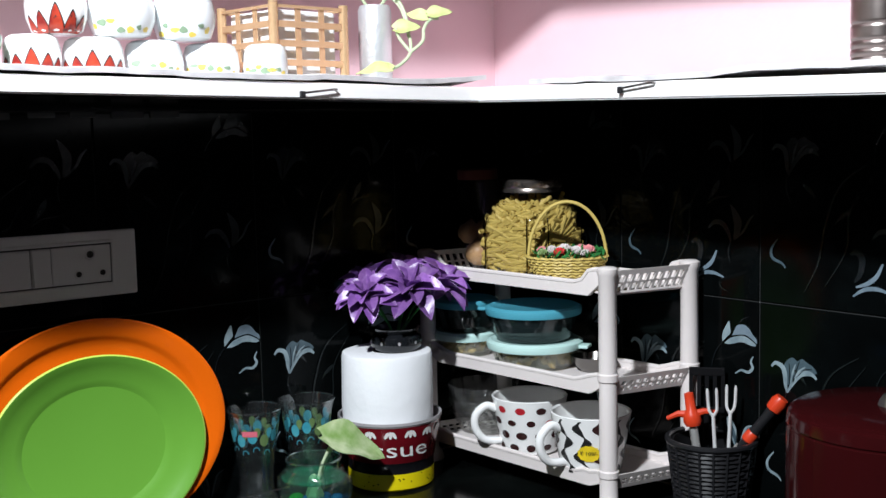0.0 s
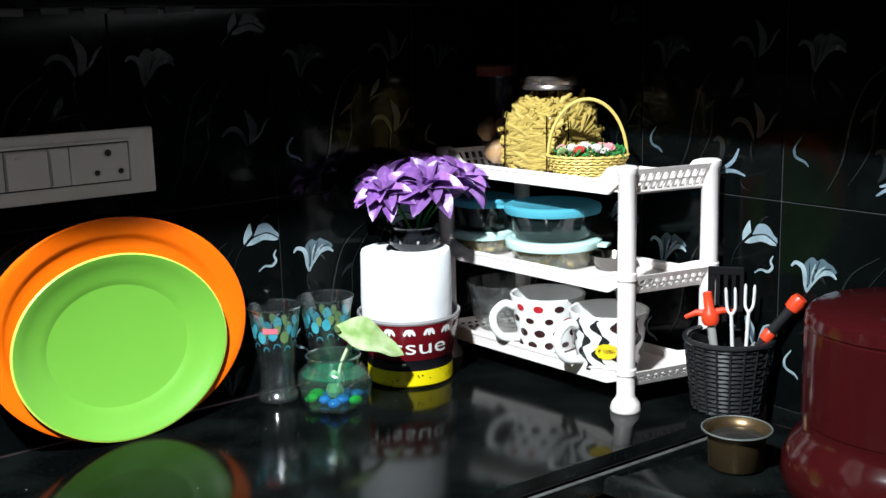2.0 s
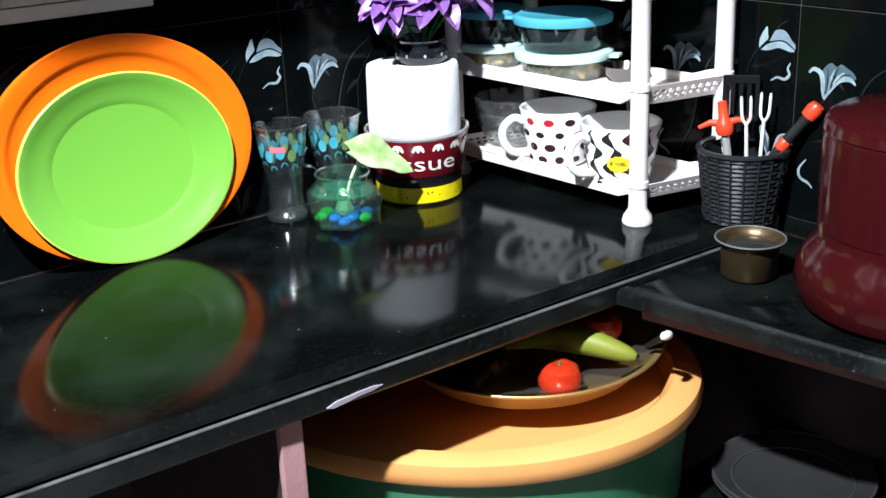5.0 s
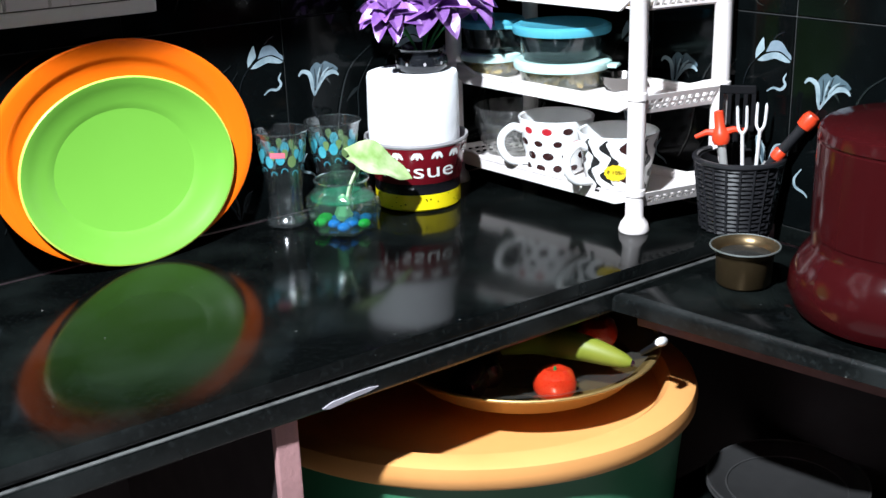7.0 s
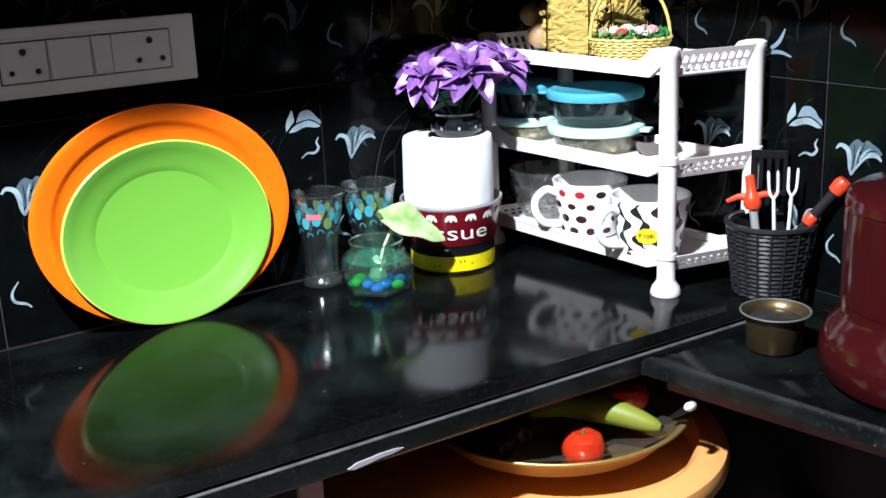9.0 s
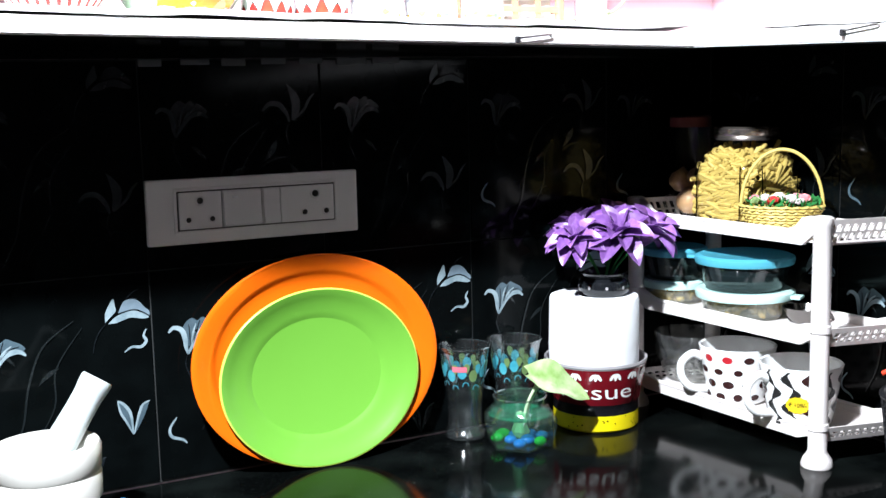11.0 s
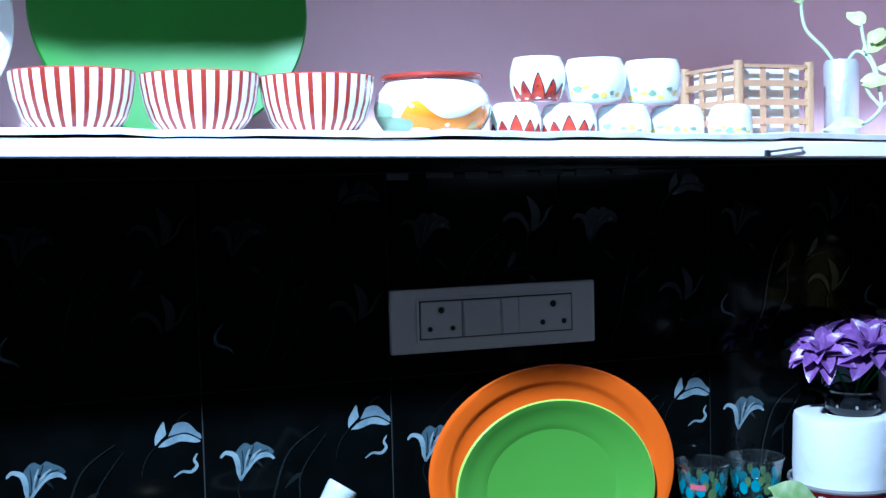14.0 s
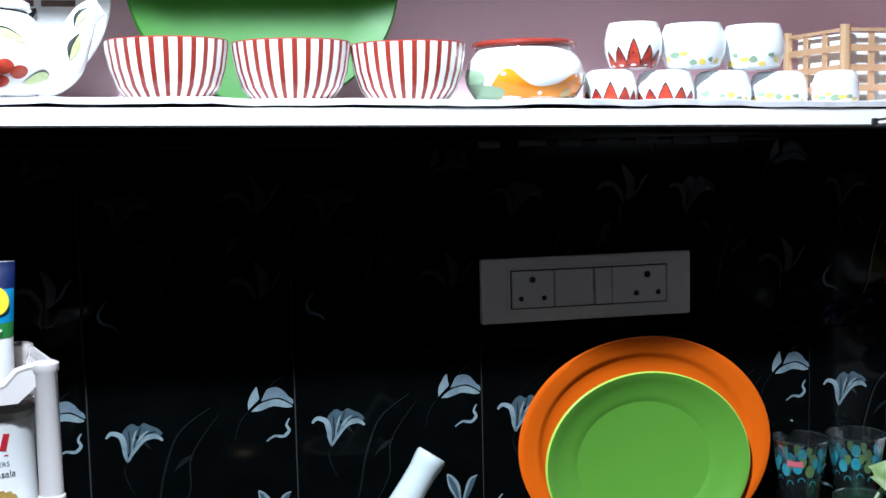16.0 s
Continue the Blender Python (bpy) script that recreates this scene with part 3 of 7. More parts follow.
# ---- three tier plastic racks ----
def rack(label, origin, u, v, group):
    ob = thing("tier_rack", label, "rack", origin[0], origin[1], 0.9, 0, group)
    U, V = Vector((*u, 0)), Vector((*v, 0))
    L, D = U.length, V.length
    Un, Vn = U / L, V / D

    def at(a, b, z):
        return Un * a + Vn * b + Vector((0, 0, z))
    tiers = ((0.037, 0.056), (0.168, 0.192), (0.305, 0.338))
    for k, (zf, zr) in enumerate(tiers):
        tray = part("tray", prism([(0, 0), (L, 0), (L, D), (0, D)], lambda a, b, w, zf=zf: at(a, b, zf + w), 0.003), RACK, ob)
        lip = 0.013
        for b0, sgn in ((0.0, -1), (D, 1)):
            prof = [(-0.012, zr), (0.018, zr), (0.028, zr - 0.002), (0.042, zf + lip + 0.004), (0.055, zf + lip)]
            top = prof + [(L - a, z) for a, z in prof[::-1]]
            pts = top + [(L, zr - 0.012), (L - 0.03, zf - 0.004), (0.03, zf - 0.004), (0.0, zr - 0.012)]
            bm = prism(pts, lambda a, z, w, b0=b0, sgn=sgn: at(a, b0 + sgn * w, z), 0.005)
            bmesh.ops.recalc_face_normals(bm, faces=bm.faces[:])
            part("side", bm, RACK, tray)
            bm = bmesh.new()
            line = [(-0.012, zr), (0.018, zr), (0.03, zr - 0.003), (0.042, zf + lip + 0.004), (0.056, zf + lip)]
            line = line + [(L - a, z) for a, z in line[::-1]]
            tube([at(a, b0 + sgn * 0.0026, z) for a, z in line], 0.0036, 8, bm)
            part("rim", bm, RACK, tray, smooth=True)
        for a0 in (0.0, L):
            out = -1 if a0 == 0 else 1
            bm = bmesh.new()

            def bar(b_0, b_1, z0, z1):
                prism([(b_0, z0), (b_1, z0), (b_1, z1), (b_0, z1)], lambda b, z, w: at(a0 + out * (w + 0.010 - 0.45 * (zr - z)), b, z), 0.003, bm)
            h = zr - zf
            bar(0, D, zr - 0.007, zr)
            bar(0.01, D - 0.012, zf - 0.003, zf + 0.003)
            zm = (zr - 0.007 + zf + 0.003) / 2
            bar(0.01, D - 0.012, zm - 0.0013, zm + 0.0013)
            n = 9
            for i in range(n + 1):
                b = 0.012 + (D - 0.028) * i / n
                bar(b - 0.0022, b + 0.0022, zf + 0.003, zr - 0.007)
            bmesh.ops.recalc_face_normals(bm, faces=bm.faces[:])
            part("lattice_end", bm, RACK, tray)
    for a, b in ((0.0, 0.0), (L, 0.0), (0.0, D), (L, D)):
        leg = part("leg", lathe([(0, 0.002), (0.021, 0.0), (0.022, 0.003), (0.019, 0.012), (0.0145, 0.018), (0.0128, 0.022), (0.0128, 0.050), (0.0145, 0.052), (0.0145, 0.060), (0.0128, 0.062), (0.0125, 0.184),
                                 (0.0145, 0.186), (0.0145, 0.195), (0.0128, 0.197), (0.0125, 0.330), (0.0145, 0.333), (0.0145, 0.340), (0.010, 0.3425), (0, 0.343)], 20), RACK, ob, smooth=True)
        leg.matrix_basis = Matrix.Translation(at(a, b, 0))
    return ob


rack("white plastic three-tier rack holding mugs and jars", (-0.168, -0.413), (-0.018, 0.375), (0.135, -0.03), "kitchen racks")
rack("white plastic three-tier rack holding tins and tubes", (-1.491, -0.2), (-0.357, -0.116), (-0.043, 0.133), "kitchen racks")


# ---- tissue pot with paper roll and purple flower ----
TP = (-0.301, -0.086)
RED_GLAZE = mat("dark_red_glaze", (0.16, 0.006, 0.012), 0.25, grain=0.4, colour2=(0.11, 0.004, 0.01), scale=25, coat=0.3)
BLACK_GLAZE = mat("black_glaze", (0.008, 0.008, 0.01), 0.2, coat=0.3)
YELLOW_GLAZE = mat("yellow_glaze", (0.75, 0.62, 0.005), 0.35, grain=0.3, colour2=(0.6, 0.48, 0.005), scale=30)
WHITE_PAINT = mat("white_brush_paint", (0.8, 0.78, 0.76), 0.5)
GREY_RIM = mat("grey_clay_rim", (0.35, 0.33, 0.34), 0.5, grain=0.4, scale=40)
TISSUE = mat("tissue_paper", (0.83, 0.84, 0.86), 0.95, grain=0.15, colour2=(0.75, 0.77, 0.8), scale=60, bump=0.5, bscale=60)


def wrap(bm, pts, radius, a0, z0, index=0, lift=0.0006):
    """Lays an outline (u, v) on a turned surface whose radius at height z is radius(z)."""
    vs = []
    for u, v in pts:
        r = radius(z0 + v) + lift
        a = a0 + u / r
        vs.append(bm.verts.new((r * math.cos(a), r * math.sin(a), z0 + v)))
    c = Vector((sum(v.co.x for v in vs), sum(v.co.y for v in vs), sum(v.co.z for v in vs))) / len(vs)
    r = radius(c.z) + lift
    k = math.hypot(c.x, c.y)
    mid = bm.verts.new((c.x * r / k, c.y * r / k, c.z))
    for i in range(len(vs)):
        f = bm.faces.new((vs[i], vs[(i + 1) % len(vs)], mid))
        f.material_index = index
    return bm


def disc_pts(rx, ry, n=16, a=0.0):
    return [(rx * math.cos(2 * math.pi * i / n + a), ry * math.sin(2 * math.pi * i / n + a)) for i in range(n)]


def lettering(text, size):
    """Faces of a word in the built-in font, centred, as a bmesh in x and y."""
    cu = bpy.data.curves.new("word", "FONT")
    cu.body, cu.size, cu.align_x, cu.align_y = text, size, "CENTER", "CENTER"
    cu.resolution_u = 3
    tmp = bpy.data.objects.new("word", cu)
    scene.collection.objects.link(tmp)
    me = bpy.data.meshes.new_from_object(tmp.evaluated_get(bpy.context.evaluated_depsgraph_get()))
    bm = bmesh.new()
    bm.from_mesh(me)
    bpy.data.objects.remove(tmp)
    bpy.data.curves.remove(cu)
    bpy.data.meshes.remove(me)
    return bm


def wrap_word(text, size, radius, a0, z0, lift=0.0008, stretch=1.0):
    bm = lettering(text, size)
    for v in bm.verts:
        u, h = v.co.x * stretch, v.co.y
        r = radius(z0 + h) + lift
        v.co = Vector((r * math.cos(a0 + u / r), r * math.sin(a0 + u / r), z0 + h))
    return bm


FACE = math.atan2(-1.45 + 0.086, -1.28 + 0.301)


def pot_r(z):
    return 0.0655 + max(0, z - 0.035) * 0.19


def tissue_pot():
    ob = thing("tissue_pot", "hand-painted red, black and yellow pot for paper rolls", "pot", TP[0], TP[1], 0.9)
    prof = [(0, 0.001), (0.063, 0.001), (0.0655, 0.004), (0.0655, 0.027), (0.0655, 0.029), (0.0655, 0.042), (0.067, 0.044), (0.0765, 0.096), (0.0775, 0.100), (0.0795, 0.103), (0.079, 0.107), (0.0755, 0.106), (0.0718, 0.080), (0.062, 0.076), (0, 0.0755)]
    slot = {2: 2, 3: 1, 4: 1, 5: 1, 6: 0, 7: 0, 8: 3, 9: 3, 10: 3, 11: 3}
    body = part("body", lathe(prof, 64, index=lambda i, j: slot.get(j, 0 if j > 8 else 2)), [RED_GLAZE, BLACK_GLAZE, YELLOW_GLAZE, GREY_RIM], ob, smooth=True)
    rad = lambda z: 0.067 + max(0, z - 0.044) * 0.19
    part("painted_word", wrap_word("Tissue", 0.034, rad, FACE - 0.06, 0.065, stretch=1.5), WHITE_PAINT, body, "white brushed lettering")
    for k in range(15):
        bm = bmesh.new()
        for da in (-0.5, 0.0, 0.5):
            c, s = math.cos(da), math.sin(da)
            wrap(bm, [(x * c - y * s + da * 0.011, x * s + y * c) for x, y in disc_pts(0.0027, 0.0062, 10)], rad, FACE - 1.6 + k * 0.40, 0.0895, lift=0.0010 + 0.0002 * da)
        part("tulip_mark", bm, WHITE_PAINT, body)
    bm = bmesh.new()
    rnd = random.Random(21)
    for k in range(26):
        wrap(bm, disc_pts(rnd.uniform(0.0008, 0.0016), rnd.uniform(0.0007, 0.0013), 8), lambda z: 0.0655, FACE + rnd.uniform(-1.7, 1.7), rnd.uniform(0.006, 0.025), lift=0.0007)
    tagged(part("paint_specks", bm, BLACK_GLAZE, body), "small black paint specks", kind="stuff")
    return ob


def paper_roll():
    ob = thing("paper_roll", "white toilet paper roll standing in the painted pot", "paper roll", TP[0] - 0.003, TP[1], 0.9765)
    prof = [(0.021, 0.0), (0.066, 0.0), (0.0685, 0.002), (0.069, 0.05), (0.069, 0.120), (0.067, 0.125), (0.064, 0.126), (0.021, 0.125)]
    part("paper", lathe(prof + [prof[0]], 64, wobble=0.03), TISSUE, ob, smooth=True)
    part("core", lathe([(0.02, 0.001), (0.0208, 0.001), (0.0208, 0.124), (0.02, 0.124), (0.02, 0.001)], 24), mat("grey_card", (0.4, 0.35, 0.3), 0.9), ob)
    return ob


tissue_pot()
paper_roll()


# ---- drum under the counter ----
DRUM_LID = mat("orange_drum_plastic", (0.72, 0.335, 0.11), 0.42, grain=0.45, colour2=(0.58, 0.24, 0.06), scale=8, bump=0.05)
DRUM_GREEN = mat("green_drum_plastic", (0.045, 0.20, 0.10), 0.35, grain=0.4, colour2=(0.02, 0.10, 0.05), scale=8)


def drum():
    ob = thing("storage_drum", "large green plastic drum with an orange lid", "drum", -0.412, -0.306, 0.0, -53)
    prof = [(0, 0.001), (0.8, 0.001), (0.84, 0.02), (0.93, 0.62), (0.955, 0.706), (0, 0.706)]
    b = part("body", lathe([(r * 0.28, z) for r, z in prof], 72), DRUM_GREEN, ob, smooth=True)
    lid = [(0.955, 0.700), (1.0, 0.700), (1.012, 0.704), (1.016, 0.718), (1.006, 0.729), (0.975, 0.733), (0.90, 0.733), (0.875, 0.726), (0.855, 0.714), (0.80, 0.711), (0, 0.711)]
    l = part("lid", lathe([(r * 0.275, z) for r, z in lid], 96), DRUM_LID, ob, "orange plastic lid with a raised rim", smooth=True)
    for o in (b, l):
        o.data.transform(Matrix.Diagonal((1.2, 1.0, 1, 1)))
    part("side_clip", box(-0.335, -0.318, -0.02, 0.02, 0.62, 0.675, 0.004), DRUM_GREEN, ob)
    return ob


drum()

# ---- red insulated pot on the side counter ----
RED_POT = mat("maroon_enamel", (0.029, 0.0030, 0.0036), 0.13, grain=0.3, colour2=(0.022, 0.0022, 0.0028), scale=90, spec=0.3)


def red_pot():
    ob = thing("casserole_pot", "dark maroon insulated casserole with a flat lid", "casserole", -0.110, -0.799, 0.8772)
    prof = [(0, 0.001), (0.115, 0.001), (0.132, 0.008), (0.141, 0.03), (0.139, 0.05), (0.128, 0.072), (0.120, 0.082), (0.118, 0.088), (0.118, 0.10)]
    part("base", lathe(prof + [(0.0, 0.10)], 72), RED_POT, ob, smooth=True)
    lid = [(0.1165, 0.0985), (0.1192, 0.10), (0.1192, 0.2085), (0.1180, 0.2095), (0.1180, 0.2115), (0.1196, 0.2125), (0.1192, 0.216), (0.117, 0.225), (0.110, 0.230), (0.06, 0.234), (0, 0.2345)]
    l = part("lid", lathe(lid, 72), RED_POT, ob, smooth=True)
    part("lid_slot", box(-0.1, -0.055, -0.1, -0.0985, 0.212, 0.214), BLACK_GLAZE, l).matrix_basis = pose(0, 0, 0, 0, 0, 0)
    k = part("knob", lathe([(0, 0.234), (0.02, 0.234), (0.018, 0.240), (0.014, 0.246), (0, 0.248)], 24), mat("brushed_steel_knob", (0.6, 0.58, 0.55), 0.3, 1.0), l, "steel knob", smooth=True)
    return ob


red_pot()


# ---- more materials ----
def clear_glass(name, tint=(1, 1, 1), gloss=0.06, rough=0.03, body=0.0, bodycol=(0.8, 0.8, 0.8)):
    m = bpy.data.materials.new(name)
    m.use_nodes = True
    n, l = m.node_tree.nodes, m.node_tree.links
    n.clear()
    out = n.new("ShaderNodeOutputMaterial")
    tr = n.new("ShaderNodeBsdfTransparent")
    tr.inputs[0].default_value = (*tint, 1)
    gl = n.new("ShaderNodeBsdfGlossy")
    gl.inputs["Roughness"].default_value = rough
    lw = n.new("ShaderNodeLayerWeight")
    pw = n.new("ShaderNodeMath")
    pw.operation = "POWER"
    pw.inputs[1].default_value = 3.2
    l.new(lw.outputs["Facing"], pw.inputs[0])
    fr = n.new("ShaderNodeMapRange")
    fr.inputs["To Min"].default_value = gloss
    fr.inputs["To Max"].default_value = 0.55
    l.new(pw.outputs[0], fr.inputs["Value"])
    mx = n.new("ShaderNodeMixShader")
    l.new(fr.outputs[0], mx.inputs[0])
    base = tr
    if body:
        df = n.new("ShaderNodeBsdfDiffuse")
        df.inputs[0].default_value = (*bodycol, 1)
        b2 = n.new("ShaderNodeMixShader")
        b2.inputs[0].default_value = body
        l.new(tr.outputs[0], b2.inputs[1])
        l.new(df.outputs[0], b2.inputs[2])
        base = b2
    l.new(base.outputs[0], mx.inputs[1])
    l.new(gl.outputs[0], mx.inputs[2])
    l.new(mx.outputs[0], out.inputs[0])
    return m


GLASS = clear_glass("clear_glass", (0.985, 0.992, 0.99), gloss=0.03)
GLASS_CUT = clear_glass("cut_glass", (0.95, 0.96, 0.95), gloss=0.09, rough=0.06, body=0.03, bodycol=(0.7, 0.7, 0.7))
GLASS_FOOT = clear_glass("thick_glass_foot", (0.86, 0.89, 0.89), gloss=0.30, rough=0.14, body=0.02, bodycol=(0.75, 0.82, 0.82))
TUMBLER = clear_glass("tumbler_glass", (0.965, 0.98, 0.98), gloss=0.13, rough=0.17, body=0.004, bodycol=(0.7, 0.78, 0.8))
GLASS_JAR = clear_glass("greenish_jar_glass", (0.92, 0.97, 0.95), gloss=0.07, rough=0.05, body=0.015, bodycol=(0.6, 0.8, 0.7))
GLASS_GREY = clear_glass("smoky_tub_plastic", (0.42, 0.52, 0.53), rough=0.1, body=0.10, bodycol=(0.10, 0.15, 0.16))
GLASS_FROST = clear_glass("frosted_tub_plastic", (0.92, 0.94, 0.9), rough=0.2, body=0.10, bodycol=(0.72, 0.74, 0.66))
WATER = clear_glass("green_tinted_water", (0.88, 0.985, 0.94), gloss=0.02, body=0.015, bodycol=(0.05, 0.40, 0.25))
GEL = clear_glass("green_gel_surface", (0.55, 0.92, 0.78), gloss=0.06, body=0.16, bodycol=(0.03, 0.45, 0.25))
BLUE_LID = mat("blue_lid_plastic", (0.08, 0.37, 0.48), 0.35, grain=0.25, scale=20)
MINT_LID = mat("mint_lid_plastic", (0.56, 0.80, 0.75), 0.4, grain=0.25, colour2=(0.48, 0.72, 0.67), scale=20)
CERAMIC = mat("white_glazed_ceramic", (0.88, 0.88, 0.87), 0.15, grain=0.12, colour2=(0.80, 0.80, 0.79), scale=8, coat=0.3)
BONE = mat("bone_china", (0.86, 0.89, 0.90), 0.15, grain=0.1, scale=20, coat=0.3)
STRIPE_RED = mat("brick_red_glaze", (0.30, 0.035, 0.022), 0.25, grain=0.3, scale=60)
DOT_DARK = mat("brown_glaze_dot", (0.035, 0.012, 0.012), 0.25)
DOT_RED = mat("red_glaze_dot", (0.45, 0.02, 0.03), 0.25)
INK = mat("black_ink", (0.012, 0.012, 0.012), 0.5)
STEEL = mat("stainless_steel", (0.66, 0.65, 0.63), 0.28, 0.6, grain=0.3, colour2=(0.45, 0.43, 0.40), scale=30)
FORK = mat("polished_cutlery", (0.85, 0.85, 0.85), 0.3, 0.25)
PLATE_STEEL = mat("scratched_plate_steel", (0.13, 0.128, 0.128), 0.30, 0.8, grain=0.5, scale=40)
RIM_STEEL = mat("rim_highlight_steel", (0.20, 0.195, 0.195), 0.3, 0.8, grain=0.6, scale=40)
LID_STEEL = mat("polished_lid_steel", (0.50, 0.43, 0.39), 0.24, 0.95, grain=0.4, scale=30)
DARK_STEEL = mat("tarnished_steel", (0.22, 0.21, 0.20), 0.2, 1.0, grain=0.5, scale=30)
BRASS = mat("aged_brass", (0.15, 0.105, 0.055), 0.36, 0.85, grain=0.9, colour2=(0.10, 0.065, 0.03), scale=35, bump=0.2, bscale=60)
TRAY_BRASS = mat("dull_golden_tray", (0.62, 0.42, 0.16), 0.38, 0.8, grain=0.5, scale=20)
GOLD = mat("pale_gold_chrome", (0.78, 0.52, 0.30), 0.24, 0.45, grain=0.5, colour2=(0.55, 0.33, 0.16), scale=50)
PASTA = mat("dry_pasta", (0.54, 0.40, 0.11), 0.5, grain=0.8, colour2=(0.36, 0.24, 0.05), scale=90, jitter=0.1)
ONION = mat("onion_skin", (0.58, 0.36, 0.18), 0.42, grain=0.8, colour2=(0.34, 0.15, 0.07), scale=30)
NUT = mat("roasted_nuts", (0.75, 0.48, 0.15), 0.5, grain=0.6, scale=60)
WICKER = mat("pale_cane", (0.62, 0.47, 0.13), 0.55, grain=0.5, colour2=(0.45, 0.32, 0.08), scale=90)
BLACK_PLASTIC = mat("black_plastic", (0.014, 0.014, 0.016), 0.35, grain=0.3, scale=50)
RED_PLASTIC = mat("red_orange_plastic", (0.65, 0.05, 0.015), 0.35)
PURPLE = mat("purple_satin_petal", (0.36, 0.17, 0.49), 0.36, grain=0.9, colour2=(0.17, 0.06, 0.29), scale=70, patch=30, jitter=0.35, spec=1.0, bump=0.3, bscale=160)
BLACK_VASE = mat("black_vase_glaze", (0.008, 0.009, 0.011), 0.16, coat=0.3)
LEAF_LIME = mat("lime_leaf", (0.16, 0.30, 0.06), 0.4, grain=1.0, colour2=(0.50, 0.58, 0.34), scale=60, patch=25)
LEAF_PALE = mat("pale_variegated_leaf", (0.62, 0.68, 0.32), 0.45, grain=0.7, colour2=(0.35, 0.45, 0.12), scale=50, patch=30)
STEM = mat("pale_green_stem", (0.55, 0.65, 0.42), 0.4)
BEAD_GREEN = mat("green_gel_bead", (0.02, 0.40, 0.05), 0.12, coat=0.3)
BEAD_BLUE = mat("blue_gel_bead", (0.01, 0.16, 0.60), 0.12, coat=0.3)
SHELL = mat("cream_pebble", (0.7, 0.62, 0.42), 0.4, grain=0.4)
PRINT_TEAL = mat("teal_glass_print", (0.035, 0.27, 0.36), 0.35, grain=0.7, colour2=(0.09, 0.40, 0.46), scale=120, patch=60)
PRINT_OLIVE = mat("olive_glass_print", (0.13, 0.21, 0.075), 0.4)
PRINT_PINK = mat("pink_glass_sticker", (0.75, 0.16, 0.22), 0.4)
STICKER = mat("yellow_price_sticker", (0.85, 0.62, 0.02), 0.5)
TOMATO = mat("ripe_tomato_skin", (0.44, 0.020, 0.006), 0.28, grain=0.3, colour2=(0.40, 0.05, 0.01), scale=12, coat=0.4)
BANANA = mat("green_yellow_banana_skin", (0.22, 0.22, 0.025), 0.5, grain=0.8, colour2=(0.13, 0.19, 0.015), scale=14)
BRINJAL = mat("dark_brinjal_skin", (0.02, 0.008, 0.014), 0.2, coat=0.3)
BAG = clear_glass("thin_plastic_bag", (0.8, 0.8, 0.75), rough=0.25, body=0.2, bodycol=(0.15, 0.14, 0.12))
MARBLE = mat("white_marble", (0.68, 0.66, 0.61), 0.3, grain=0.8, colour2=(0.42, 0.40, 0.37), scale=16, patch=9)
MARBLE_PALE = mat("pale_blue_marble", (0.66, 0.72, 0.72), 0.3, grain=0.5, colour2=(0.52, 0.58, 0.58), scale=20)
MOSS = mat("green_moss_trim", (0.015, 0.16, 0.03), 0.8, grain=0.6, scale=80)
ROSE_WHITE = mat("white_cloth_rose", (0.75, 0.68, 0.66), 0.7)
ROSE_PINK = mat("pink_cloth_rose", (0.75, 0.28, 0.30), 0.7)
ROSE_RED = mat("red_cloth_rose", (0.65, 0.03, 0.03), 0.7)
JAR_LID_RED = mat("dull_red_jar_lid", (0.22, 0.06, 0.05), 0.4)
AMBER = mat("orange_fruit_glaze", (0.85, 0.25, 0.01), 0.2, grain=0.4, colour2=(0.8, 0.38, 0.03), scale=40)
SAGE = mat("sage_leaf_glaze", (0.30, 0.42, 0.28), 0.25, grain=0.5, scale=40)
OLIVE_TAN = mat("tan_leaf_glaze", (0.55, 0.42, 0.18), 0.25)
TULIP_RED = mat("coral_tulip_glaze", (0.50, 0.06, 0.03), 0.25, grain=0.95, colour2=(0.20, 0.015, 0.015), scale=60, patch=60)
LIME_GLAZE = mat("pale_lime_glaze", (0.40, 0.53, 0.17), 0.25, grain=0.8, colour2=(0.70, 0.76, 0.48), scale=50)
YELLOW_DAB = mat("yellow_flower_dab", (0.8, 0.6, 0.12), 0.3)


def closed_part(name, bm, material, parent, label="", smooth=True):
    bmesh.ops.recalc_face_normals(bm, faces=bm.faces[:])
    return part(name, bm, material, parent, label, smooth)


def scatter_spots(n, rad, gap, seed):
    rnd = random.Random(seed)
    pts = []
    for _ in range(n * 30):
        a, r = rnd.uniform(0, 6.283), rad * math.sqrt(rnd.random())
        p = (r * math.cos(a), r * math.sin(a))
        if all((p[0] - q[0]) ** 2 + (p[1] - q[1]) ** 2 > gap * gap for q in pts):
            pts.append(p)
        if len(pts) >= n:
            break
    return pts


def toward(x, y):
    """The turn of a thing at x, y that faces the middle of the kitchen."""
    return math.atan2(-1.45 - y, -1.3 - x)


def belly_line(profile):
    """Radius of a turned profile at a height."""
    def rad(z):
        for (r0, z0), (r1, z1) in zip(profile, profile[1:]):
            if z0 <= z <= z1 and z1 > z0:
                return r0 + (r1 - r0) * (z - z0) / (z1 - z0)
        return profile[-1][0] if z > profile[-1][1] else profile[0][0]
    return rad


